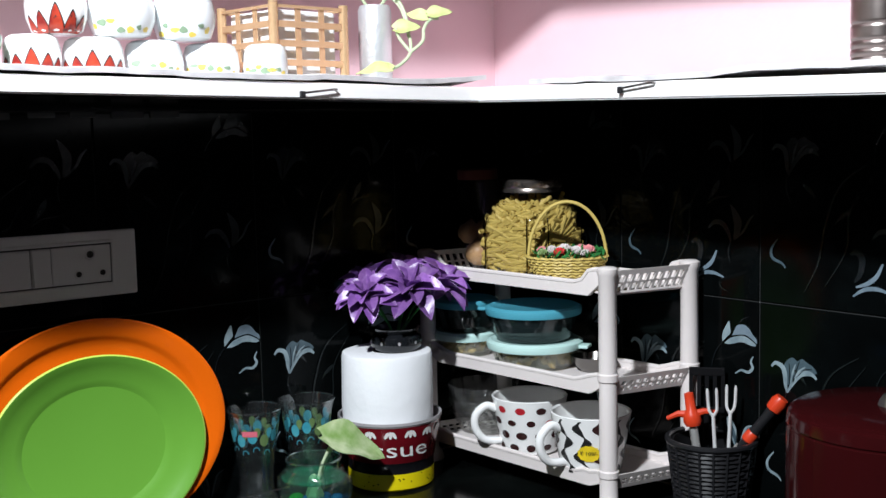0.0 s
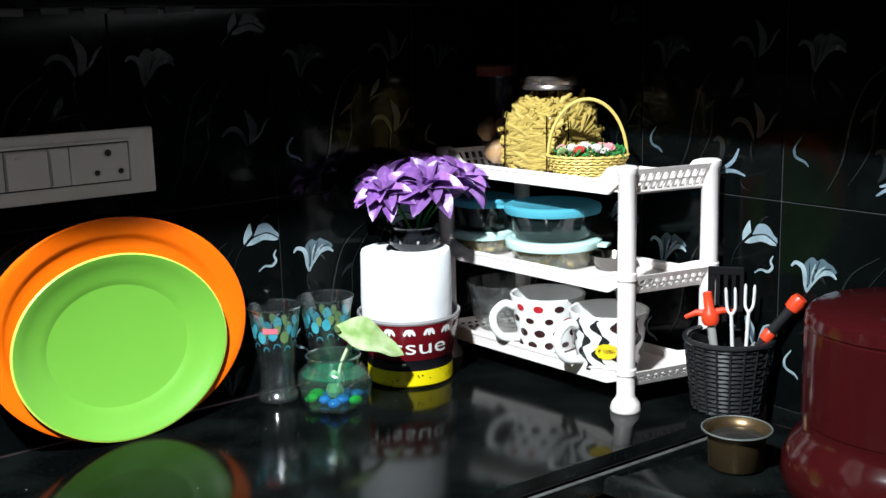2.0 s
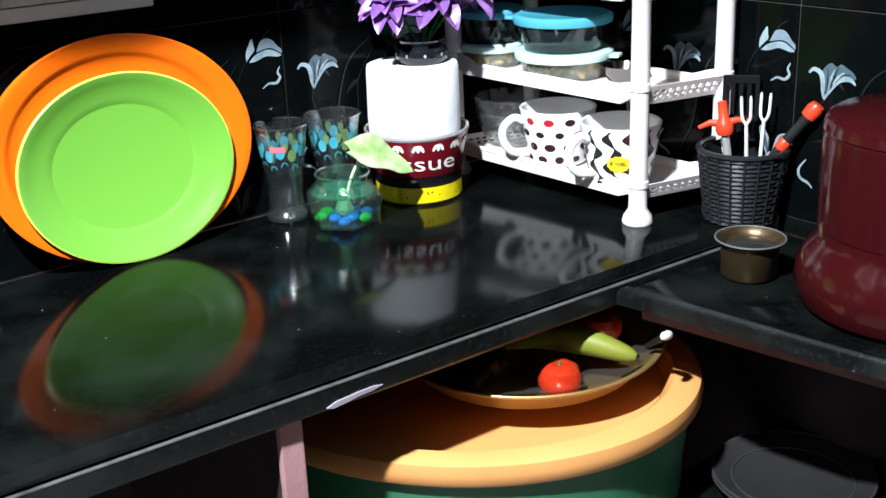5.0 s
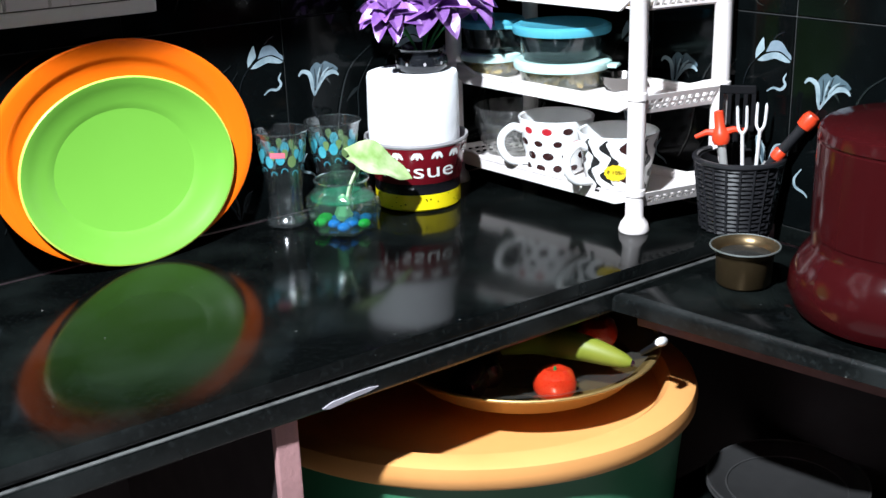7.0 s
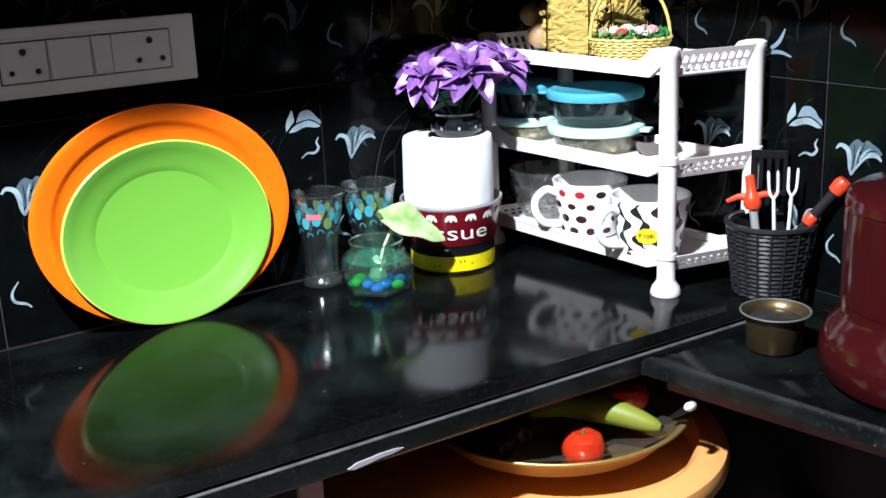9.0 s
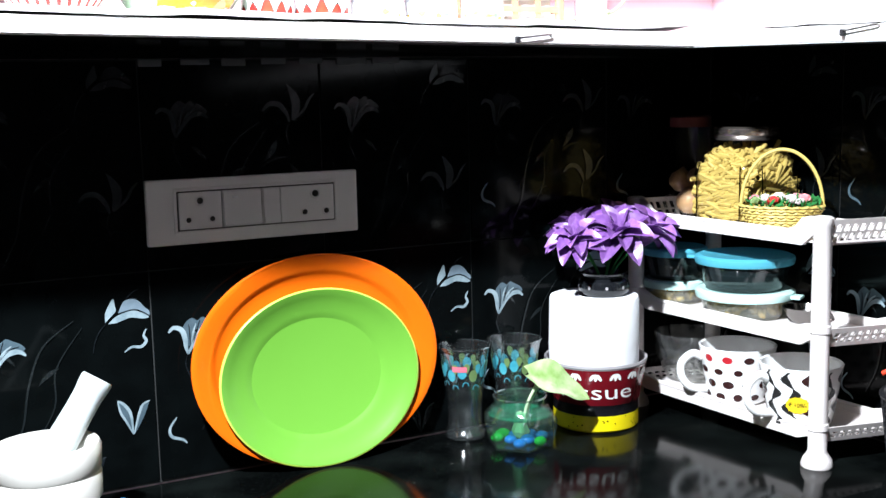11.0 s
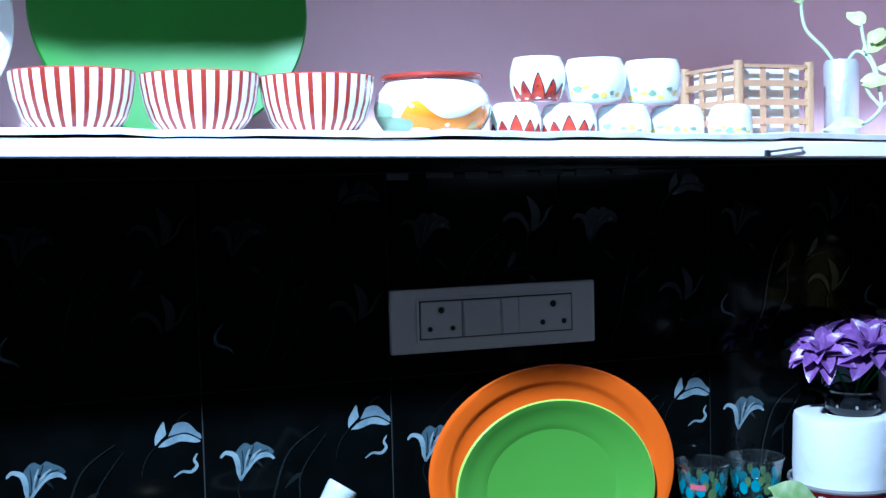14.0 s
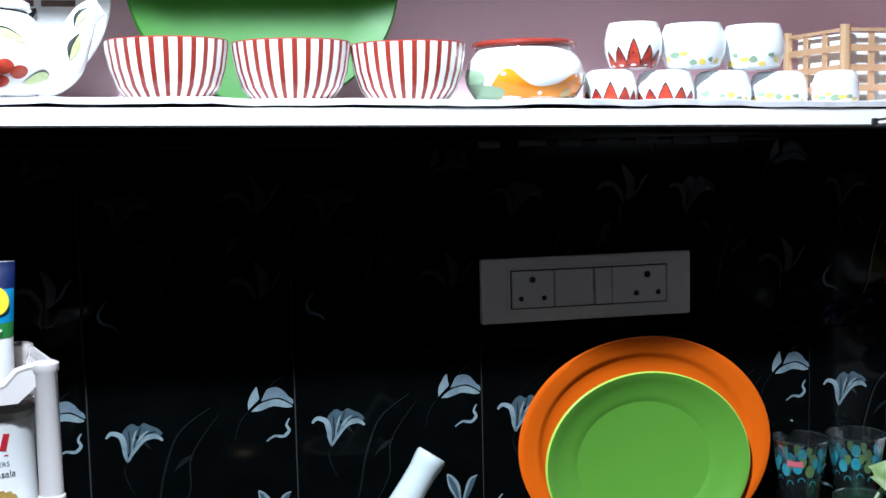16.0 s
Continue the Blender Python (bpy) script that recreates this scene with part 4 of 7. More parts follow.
def painted(bm, u0, u1, lo, hi, rad, ang, slot=0, lift=0.0007, n=18, m=6):
    """Paint on a turned body between heights lo(q) and hi(q), over angles u0 to u1 about ang."""
    rows = []
    for i in range(n + 1):
        q = i / n
        a = ang + u0 + (u1 - u0) * q
        z0, z1 = lo(q), max(hi(q), lo(q) + 1e-5)
        row = []
        for k in range(m + 1):
            z = z0 + (z1 - z0) * k / m
            r = rad(z) + lift
            row.append(bm.verts.new((r * math.cos(a), r * math.sin(a), z)))
        rows.append(row)
    for a, b in zip(rows, rows[1:]):
        for k in range(m):
            f = bm.faces.new((a[k], b[k], b[k + 1], a[k + 1]))
            f.material_index = slot
            f.smooth = True


# ---- drinking glasses ----
def tumbler(x, y, h, rt, rw, rb, turn, sticker):
    ob = thing("drinking_glass", "tall clear glass tumbler with teal leaf print" if not sticker else "tall clear glass tumbler with leaf print and pink sticker", "glass", x, y, 0.9005, 0, "printed tumblers")
    prof = [(0, 0.001), (rb, 0.001), (rb + 0.001, 0.004), (rb, 0.010), (rw, 0.018), (rw, h * 0.35), (rw + (rt - rw) * 0.30, h * 0.6), (rw + (rt - rw) * 0.62, h * 0.82), (rt, h), (rt - 0.0012, h + 0.0005), (rw + (rt - rw) * 0.62 - 0.0016, h * 0.82), (rw + (rt - rw) * 0.30 - 0.002, h * 0.6), (rw - 0.0022, h * 0.35), (rw - 0.0024, 0.022), (0, 0.02)]
    body = closed_part("bowl", lathe(prof, 40), TUMBLER, ob)
    rad = belly_line([(rw, h * 0.35), (rw + (rt - rw) * 0.30, h * 0.6), (rw + (rt - rw) * 0.62, h * 0.82), (rt, h)])
    part("rim", tube([(rt * math.cos(2 * math.pi * i / 40), rt * math.sin(2 * math.pi * i / 40), h) for i in range(40)], 0.0012, 6, closed=True), GLASS_FOOT, body, smooth=True)
    closed_part("foot", lathe([(0, 0.0015), (rb * 0.96, 0.0015), (rb * 0.97, 0.007), (rw * 0.9, 0.014), (rw * 0.86, 0.0185), (0, 0.0175)], 36), GLASS_FOOT, body, "thick glass foot")
    bm = bmesh.new()
    for i in range(12):
        a = turn + i * 2 * math.pi / 12
        dz = 0.005 * (i % 2)
        wrap(bm, disc_pts(0.0066, 0.0092, 14), rad, a, h * 0.750 - dz, i % 4 == 1)
        wrap(bm, [(0.0042 * math.sin(q) * (1 - 0.45 * math.cos(q)), -0.0078 * math.cos(q)) for q in [2 * math.pi * d / 12 for d in range(12)]], rad, a + 0.22, h * 0.80 - dz * 0.4, 1 - (i % 3 == 1))
        for k in range(7):
            t0 = k / 7 * 3.4
            wrap(bm, [(0.005 * math.cos(t0 + d) * rr - 0.001, -0.015 + 0.006 * math.sin(t0 + d) * rr) for d, rr in ((0, 1), (0.5, 1), (0.5, 0.8), (0, 0.8))], rad, a + 0.2, h * 0.715 - dz, 0)
    part("leaf_print", bm, [PRINT_TEAL, PRINT_OLIVE], body, "teal and olive printed leaves")
    if sticker:
        bm = bmesh.new()
        wrap(bm, [(-0.011, -0.004), (0, -0.004), (0.011, -0.004), (0.011, 0.004), (0, 0.004), (-0.011, 0.004)], rad, turn - 0.1, h * 0.79, lift=0.0014)
        part("sticker", bm, PRINT_PINK, body, "small pink sticker")
    return ob


tumbler(-0.510, -0.044, 0.140, 0.0390, 0.0255, 0.0300, toward(-0.5, -0.05) - 0.1, True)
tumbler(-0.424, -0.047, 0.140, 0.0410, 0.0270, 0.0300, toward(-0.4, -0.05), False)


# ---- little jar with beads and a cutting ----
def bead_jar():
    ob = thing("bead_jar", "small hexagonal glass jar with gel beads and cutting", "jar", -0.463, -0.125, 0.9005, 12)
    prof = [(0, 0.001), (0.040, 0.001), (0.044, 0.003), (0.0505, 0.034), (0.0500, 0.046), (0.042, 0.060), (0.0385, 0.063), (0.0385, 0.072), (0.0398, 0.0745), (0.0375, 0.0755), (0.0365, 0.064), (0.0475, 0.045), (0.0425, 0.006), (0, 0.005)]
    bm = bmesh.new()
    rings = 48
    lathe(prof, rings, bm=bm)
    for v in bm.verts:
        r = math.hypot(v.co.x, v.co.y)
        if r > 1e-4 and v.co.z < 0.060:
            a = math.atan2(v.co.y, v.co.x)
            seg = math.pi / 3
            b = (a % seg) - seg / 2
            flat = min(1, max(0, (0.060 - v.co.z) / 0.012))
            k = flat * (math.cos(seg / 2) / math.cos(b) * 1.10) + 1 - flat
            v.co.x, v.co.y = v.co.x * k, v.co.y * k
    body = closed_part("glass_body", bm, GLASS_JAR, ob)
    part("rim", tube([(0.0385 * math.cos(2 * math.pi * i / 40), 0.0385 * math.sin(2 * math.pi * i / 40), 0.0750) for i in range(40)], 0.0016, 6, closed=True), GLASS_FOOT, body, smooth=True)
    w = closed_part("water", lathe([(0, 0.005), (0.038, 0.006), (0.046, 0.03), (0.0455, 0.046), (0, 0.0465)], 32), WATER, ob, "green tinted water")
    closed_part("gel_surface", lathe([(0, 0.0468), (0.044, 0.0468), (0.0455, 0.049), (0.043, 0.0515), (0.02, 0.0505), (0, 0.051)], 32, wobble=0.04), GEL, ob, "teal green gel surface")
    rnd = random.Random(4)
    spots = [(x, y, 0.0115) for x, y in scatter_spots(10, 0.034, 0.019, 5)]
    bead = None
    for i, (x, y, z) in enumerate(spots):
        r = rnd.uniform(0.0078, 0.0100)
        if i < 2:
            bead = closed_part("bead", lathe([(0, -1), (0.5, -0.87), (0.87, -0.5), (1, 0), (0.87, 0.5), (0.5, 0.87), (0, 1)], 14), BEAD_GREEN if i else BEAD_BLUE, ob)
            if i == 0:
                blue = bead
            b = bead
        else:
            b = reuse("bead", blue if rnd.random() < 0.45 else bead, ob, Matrix())
        b.matrix_basis = pose(x, y, z) @ Matrix.Diagonal((r * 1.3, r * 1.1, r * 0.85, 1))
    closed_part("pebble", lathe([(0, 0.010), (0.009, 0.014), (0.012, 0.022), (0.008, 0.032), (0.009, 0.040), (0.004, 0.050), (0, 0.052)], 14, wobble=0.45), SHELL, ob, "cream pebble round the roots")
    return ob


def leaf_mesh(length, width, droop, fold, n=10, thick=0.0006):
    """A heart-shaped leaf along +x from its stalk, with a fold along the middle and a drooping tip."""
    bm = bmesh.new()
    rows = []
    for i in range(n + 1):
        t = i / n
        w = width * (math.sqrt(max(0.0, 1 - ((0.34 - t) / 0.36) ** 2)) if t < 0.34 else (1 - ((t - 0.34) / 0.66) ** 1.7))
        x = length * t - (0.06 * length if t == 0 else 0)
        z = -droop * t * t
        row = []
        for k in (-2, -1, 0, 1, 2):
            s = k / 2
            row.append(bm.verts.new((x - 0.10 * length * abs(s) * (1 - t), w * s * 0.5, z + fold * abs(s) ** 1.3 * w + 0.05 * width * math.sin(11 * t + 4 * s) * abs(s))))
        rows.append(row)
    for a, b in zip(rows, rows[1:]):
        for k in range(4):
            bm.faces.new((a[k], b[k], b[k + 1], a[k + 1]))
    bmesh.ops.remove_doubles(bm, verts=bm.verts[:], dist=1e-5)
    bmesh.ops.solidify(bm, geom=bm.faces[:], thickness=thick)
    return bm


def cutting():
    ob = thing("plant_cutting", "lime green money plant leaf rooted in jar", "plant", -0.463, -0.125, 0.9)
    lf = part("leaf", leaf_mesh(0.096, 0.060, 0.014, 0.20, 14), LEAF_LIME, ob, smooth=True)
    along = Vector((0.0855, -0.030, -0.034)).normalized()
    face = Vector((-0.26, -0.42, 0.74))
    face = (face - along * face.dot(along)).normalized()
    side = face.cross(along)
    lf.matrix_basis = Matrix.Translation((0.0085, -0.022, 0.109)) @ Matrix((along, side, face)).transposed().to_4x4()
    part("stem", tube(smooth_line([(-0.002, -0.006, 0.020), (0.003, -0.012, 0.06), (0.012, -0.020, 0.088), (0.020, -0.024, 0.1035)], 5), 0.0022, 8), STEM, ob, smooth=True)
    part("stem", tube(smooth_line([(0.004, -0.002, 0.020), (0.010, -0.008, 0.06), (0.022, -0.018, 0.092), (0.030, -0.024, 0.1005)], 5), 0.0017, 8), STEM, ob, smooth=True)
    return ob


bead_jar()
cutting()


# ---- purple flowers in a black vase ----
def flower_vase():
    x, y, z = TP[0] + 0.012, TP[1] - 0.006, 1.1028
    ob = thing("flower_vase", "small black vase of shiny purple artificial flowers", "vase", x, y, z)
    prof = [(0, 0.0005), (0.034, 0.0005), (0.0385, 0.006), (0.0395, 0.014), (0.037, 0.022), (0.031, 0.026), (0.034, 0.031), (0.036, 0.034), (0.033, 0.0345), (0.028, 0.026), (0, 0.025)]
    v = closed_part("vase_body", lathe(prof, 40), BLACK_VASE, ob, "glossy black vase")
    bm = bmesh.new()
    for i in range(9):
        for k in range(1):
            wrap(bm, disc_pts(0.0022, 0.0028 - 0.0005 * k, 8), lambda q: 0.0392, i * 2 * math.pi / 9, 0.016 + 0.0045 * k - 0.002)
    tagged(part("grain_dots", bm, GREY_RIM, v), "tiny pale dots round vase", kind="stuff")
    rnd = random.Random(7)
    pet = None
    # each head: its middle, petal length, and the way it faces
    heads = [(0.000, -0.034, 0.094, 0.055, (-0.24, -0.40, 0.89)), (0.066, -0.022, 0.092, 0.054, (0.20, -0.45, 0.87)), (-0.060, -0.012, 0.088, 0.045, (-0.45, -0.32, 0.83)),
             (0.030, 0.014, 0.106, 0.050, (0.06, -0.10, 0.99)), (-0.034, 0.024, 0.096, 0.050, (-0.30, 0.05, 0.95)), (0.084, 0.024, 0.092, 0.044, (0.55, 0.0, 0.83))]
    bm = bmesh.new()
    rows = []
    for j in range(10):
        t = j / 9
        w = 0.033 * math.sin(math.pi * (0.14 + 0.86 * t) ** 1.1) ** 0.75 if j < 9 else 0.0
        z0 = 0.016 * math.sin(t * 2.2) - 0.020 * t * t
        rows.append([bm.verts.new((0.060 * t, w * q * 0.5, z0 - 0.20 * w * (1 - abs(q)) + 0.10 * w * abs(q) + 0.0006 * math.sin(9 * t + 3 * q))) for q in (-1, -0.66, -0.33, 0, 0.33, 0.66, 1)])
    for r0, r1 in zip(rows, rows[1:]):
        for k in range(6):
            bm.faces.new((r0[k], r1[k], r1[k + 1], r0[k + 1]))
    bmesh.ops.remove_doubles(bm, verts=bm.verts[:], dist=1e-5)
    bmesh.ops.solidify(bm, geom=bm.faces[:], thickness=0.0005)
    for hx, hy, hz, rad, way in heads:
        turn = Vector(way).to_track_quat("Z", "Y").to_matrix().to_4x4()
        for count, tilt, size, lift in ((8, 2, 1.0, 0.0), (7, -16, 0.95, 0.003), (6, -36, 0.82, 0.006), (4, -62, 0.60, 0.007)):
            spin = rnd.uniform(0, 360)
            for i in range(count):
                s = rad / 0.06 * size * rnd.uniform(0.9, 1.1)
                m = Matrix.Translation((hx, hy, hz)) @ turn @ pose(0, 0, lift, 0, 0, spin + 360 * i / count + rnd.uniform(-8, 8)) @ pose(0.004, 0, 0, rnd.uniform(-16, 16), tilt + rnd.uniform(-9, 9), 0) @ Matrix.Diagonal((s, s, s, 1))
                if pet is None:
                    pet = part("petal", bm, PURPLE, ob, smooth=True)
                    pet.matrix_basis = m
                else:
                    reuse("petal", pet, ob, m)
        part("stalk", tube(smooth_line([(hx * 0.15, hy * 0.15, 0.026), (hx * 0.4, hy * 0.4, 0.05), (hx - 0.01 * way[0], hy - 0.01 * way[1], hz - 0.008)], 4), 0.0018, 6), MOSS, ob)
    return ob


flower_vase()

# ---- mugs and glass bowls on the lowest tier ----
T3, T2, T1 = 0.9403, 1.0713, 1.2083


def mug_base(name, label, x, y, r0, r1, h, handle_deg, dots):
    ob = thing(name, label, "mug", x, y, T3, 0, "patterned mugs")
    prof = [(0, 0.001), (r0 * 0.9, 0.001), (r0, 0.004), (r0 + (r1 - r0) * 0.5, h * 0.5), (r1, h - 0.001), (r1 - 0.0015, h), (r1 - 0.004, h - 0.002), (r0 - 0.002, 0.008), (0, 0.007)]
    body = closed_part("body", lathe(prof, 56), CERAMIC, ob)
    a = radians(handle_deg)
    rm = (r0 + r1) / 2
    pts = [(r0 + (r1 - r0) * 0.78 - 0.001, h * 0.78), (rm + 0.018, h * 0.84), (rm + 0.034, h * 0.68), (rm + 0.034, h * 0.44), (rm + 0.02, h * 0.24), (r0 + (r1 - r0) * 0.2 - 0.001, h * 0.20)]
    line = smooth_line([(q * math.cos(a), q * math.sin(a), z) for q, z in pts], 6)
    part("handle", tube(line, 0.0062, 12), CERAMIC, ob, smooth=True)
    return ob, body, (lambda z: r0 + (r1 - r0) * z / h)


def dotted_mug():
    f = toward(-0.11, -0.2)
    ob, body, rad = mug_base("dotted_mug", "white ceramic mug with dark red and brown dots", -0.129, -0.213, 0.043, 0.058, 0.087, 152, True)
    bm = bmesh.new()
    rnd = random.Random(3)
    for row in range(4):
        for i in range(11):
            a = i * 2 * math.pi / 11 + (row % 2) * 0.28
            wrap(bm, disc_pts(rnd.uniform(0.0065, 0.0088), rnd.uniform(0.0045, 0.0062), 14), rad, a, 0.014 + row * 0.0195, 1 if rnd.random() < 0.4 else 0)
    part("dot_pattern", bm, [DOT_DARK, DOT_RED], body, "brown and red glazed dots")
    return ob


def wavy_mug():
    ob, body, rad = mug_base("wavy_mug", "white ceramic mug with black wavy pattern and sticker", -0.132, -0.345, 0.043, 0.058, 0.087, 168, False)
    bm = bmesh.new()
    for i in range(12):
        a = i * 2 * math.pi / 12
        for k in range(20):
            z0, z1 = 0.003 + k * 0.0040, 0.003 + (k + 1) * 0.0040

            def cw(z):
                return 0.0078 * math.sin(z * 2 * math.pi / 0.042), 0.0010 + 0.0062 * abs(math.sin(z * math.pi / 0.021 + 0.5)) ** 1.4
            (c0, w0), (c1, w1) = cw(z0), cw(z1)
            zm = (z0 + z1) / 2
            wrap(bm, [(c0 - w0, z0 - zm), (c0 + w0, z0 - zm), (c1 + w1, z1 - zm), (c1 - w1, z1 - zm)], rad, a, zm, i % 3 == 2)
    part("wave_pattern", bm, [INK, DOT_DARK], body, "black and maroon glazed waves")
    f = toward(-0.132, -0.345) - 0.05
    bm = bmesh.new()
    wrap(bm, [(0.0155 * (1 + 0.1 * (i % 2)) * math.cos(i * math.pi / 12), 0.0115 * (1 + 0.1 * (i % 2)) * math.sin(i * math.pi / 12)) for i in range(24)], rad, f, 0.036, lift=0.0012)
    st = part("price_sticker", bm, STICKER, body, "yellow starburst price sticker")
    part("price", wrap_word("₹ 109/-", 0.0085, rad, f, 0.036, 0.0018), INK, st)
    return ob


def glass_bowls():
    for i, (dz, r, x, y) in enumerate(((0.0, 0.058, -0.112, -0.086), (0.022, 0.058, -0.112, -0.086), (0.0, 0.045, -0.068, -0.13))):
        if i == 2:
            continue
        ob = thing("glass_bowl", "clear cut-glass dessert bowl stacked on the rack", "bowl", x, y, T3 + 0.0005 + dz, 0, "stacked glass bowls")
        prof = [(0, 0.001), (0.024, 0.001), (0.026, 0.006), (0.044, 0.018), (r - 0.002, 0.046), (r, 0.058), (r - 0.002, 0.059), (r - 0.005, 0.046), (0.042, 0.021), (0.022, 0.009), (0, 0.008)]
        bm = lathe(prof, 48)
        for v in bm.verts:
            a = math.atan2(v.co.y, v.co.x)
            k = 1 + 0.03 * math.cos(12 * a) * (v.co.z / 0.058)
            v.co.x, v.co.y = v.co.x * k, v.co.y * k
        closed_part("bowl", bm, GLASS_CUT, ob)


dotted_mug()
wavy_mug()
glass_bowls()


# ---- lidded tubs on the middle tier ----
def tub(x, y, z, lid, glass, r, h, fill, label, turn):
    ob = thing("food_tub", label, "container", x, y, z, turn, "lidded tubs")
    prof = [(0, 0.0005), (r * 0.78, 0.0005), (r * 0.83, 0.004), (r * 0.97, h), (r * 0.95, h), (r * 0.81, 0.006), (0, 0.004)]
    closed_part("tub_body", lathe(prof, 44), glass, ob)
    l = closed_part("lid", lathe([(r * 0.96, h - 0.004), (r * 1.02, h - 0.004), (r * 1.04, h + 0.001), (r * 1.03, h + 0.006), (r * 0.94, h + 0.009), (r * 0.90, h + 0.0075), (0, h + 0.0078)], 56), lid, ob)
    closed_part("lid_tab", box(r * 0.99, r * 1.22, -0.012, 0.012, h - 0.002, h + 0.003, 0.002), lid, l)
    if fill:
        rnd = random.Random(int(x * 1000) + 5)
        bm = bmesh.new()
        for k in range(70):
            a, q = rnd.uniform(0, 6.28), r * 0.74 * math.sqrt(rnd.random())
            b = lathe([(0, -1), (0.8, -0.5), (1, 0.1), (0.7, 0.7), (0, 1)], 7)
            s = rnd.uniform(0.006, 0.009)
            merge(bm, b, pose(q * math.cos(a), q * math.sin(a), rnd.uniform(0.008, 0.022), rnd.uniform(0, 180), rnd.uniform(0, 180)) @ Matrix.Diagonal((s, s * 0.7, s * 0.7, 1)))
        tagged(closed_part("nuts", bm, NUT, ob), "roasted nuts filling the tub", kind="stuff")
    else:
        rnd = random.Random(9)
        tagged(closed_part("dark_spice", lathe([(0, 0.005), (r * 0.78, 0.006), (r * 0.84, 0.024), (0, 0.027)], 30, wobble=0.05), mat("dark_spice", (0.03, 0.015, 0.014), 0.8, grain=0.6, scale=120), ob), "dark dry spice in the tub")
    return ob


tub(-0.118, -0.215, T2, MINT_LID, GLASS_FROST, 0.071, 0.033, True, "frosted tub of nuts with mint green lid", -62)
tub(-0.118, -0.213, T2 + 0.0425, BLUE_LID, GLASS_GREY, 0.071, 0.042, False, "smoky grey tub with a blue lid on top", 120)
tub(-0.133, -0.070, T2, MINT_LID, GLASS_FROST, 0.050, 0.030, True, "frosted tub of nuts with mint green lid", 120)
tub(-0.133, -0.070, T2 + 0.0395, BLUE_LID, GLASS_GREY, 0.050, 0.042, False, "smoky grey tub with a blue lid on top", 60)


def steel_bowl():
    ob = thing("steel_bowl", "small dark steel bowl on the middle tier", "bowl", -0.085, -0.305, T2)
    closed_part("bowl", lathe([(0, 0.001), (0.018, 0.001), (0.027, 0.010), (0.031, 0.021), (0.033, 0.023), (0.030, 0.0225), (0.025, 0.010), (0, 0.004)], 32), DARK_STEEL, ob)


steel_bowl()


# ---- top tier ----
def pasta_jar():
    ob = thing("pasta_jar", "square glass jar full of dry penne pasta", "jar", -0.093, -0.186, T1, 8)
    def ring(w, z, c):
        pts = []
        for i in range(40):
            a = 2 * math.pi * i / 40
            ca, sa = abs(math.cos(a)), abs(math.sin(a))
            k = min(1 / max(ca, sa), 1.64 / (ca + sa))
            k = k * c + (1 - c)
            pts.append((w * k * math.cos(a), w * k * math.sin(a), z))
        return pts
    levels = [(0.057, 0.001, 1), (0.063, 0.006, 1), (0.0645, 0.03, 1), (0.0645, 0.074, 1), (0.061, 0.090, 1), (0.052, 0.110, 0.8), (0.0445, 0.121, 0.4), (0.043, 0.125, 0), (0.043, 0.133, 0)]
    bm = bmesh.new()
    prev = None
    for w, z, c in levels:
        vs = [bm.verts.new(p) for p in ring(w, z, c)]
        if prev:
            for i in range(40):
                bm.faces.new((prev[i], prev[(i + 1) % 40], vs[(i + 1) % 40], vs[i]))
        else:
            bm.faces.new(vs[::-1])
        prev = vs
    part("glass_body", bm, GLASS, ob, smooth=True)
    l = closed_part("lid", lathe([(0.0455, 0.126), (0.0475, 0.126), (0.0475, 0.131), (0.0462, 0.133), (0.0475, 0.135), (0.0475, 0.143), (0.045, 0.1455), (0.040, 0.1458), (0.038, 0.1445), (0, 0.1445)], 44), LID_STEEL, ob, "ridged steel screw lid")
    # thin dark tubes draw the dark reflections along the jar's corners
    edge = clear_glass("edge_reflection_tint", (0.22, 0.19, 0.12), gloss=0.08)
    for sx, sy in ((1, 0.64), (0.64, 1), (-1, 0.64), (-0.64, 1), (1, -0.64), (0.64, -1), (-1, -0.64), (-0.64, -1)):
        part("edge_reflection", tube([(sx * 0.0638, sy * 0.0638, 0.004), (sx * 0.0638, sy * 0.0638, 0.074), (sx * 0.0600, sy * 0.0600, 0.090)], 0.0010, 6), edge, ob, smooth=True)
    rnd = random.Random(2)
    bm = bmesh.new()
    for k in range(1000):
        z = rnd.uniform(0.012, 0.110)
        lim = 0.0575 if z < 0.074 else 0.0575 - (z - 0.074) * 0.48
        inn = lim - 0.017
        p = Vector((rnd.uniform(-inn, inn), rnd.uniform(-inn, inn), z))
        side = rnd.randrange(4)
        L, r = rnd.uniform(0.012, 0.018), 0.0033
        if k < 700:
            e = lim * rnd.uniform(0.92, 1.0)
            if side in (0, 2):
                p.x = -e if side == 0 else e
            else:
                p.y = -e if side == 1 else e
            yaw = (90 if side in (0, 2) else 0)
            lean = rnd.gauss(4, 20) if side in (0, 2) else rnd.gauss(-14, 24)
            m = pose(*p, 0, 0, yaw) @ pose(0, 0, 0, rnd.uniform(-10, 10), lean, 0)
        elif k < 860:
            d = 1.64 * lim / 1.414 - 0.003
            a = radians(45 + 90 * side)
            q = rnd.uniform(-0.008, 0.008)
            p = Vector((d * math.cos(a) - q * math.sin(a), d * math.sin(a) + q * math.cos(a), z))
            L *= 0.75
            m = pose(*p, 0, 0, 135 + 90 * side) @ pose(0, 0, 0, 0, rnd.gauss(0, 30), 0)
        else:
            m = pose(*p, rnd.uniform(0, 360), rnd.uniform(0, 360), rnd.uniform(0, 360))
        b = lathe([(r * 0.55, -L * 0.94), (r, -L), (r, L), (r * 0.55, L * 0.94)], 7)
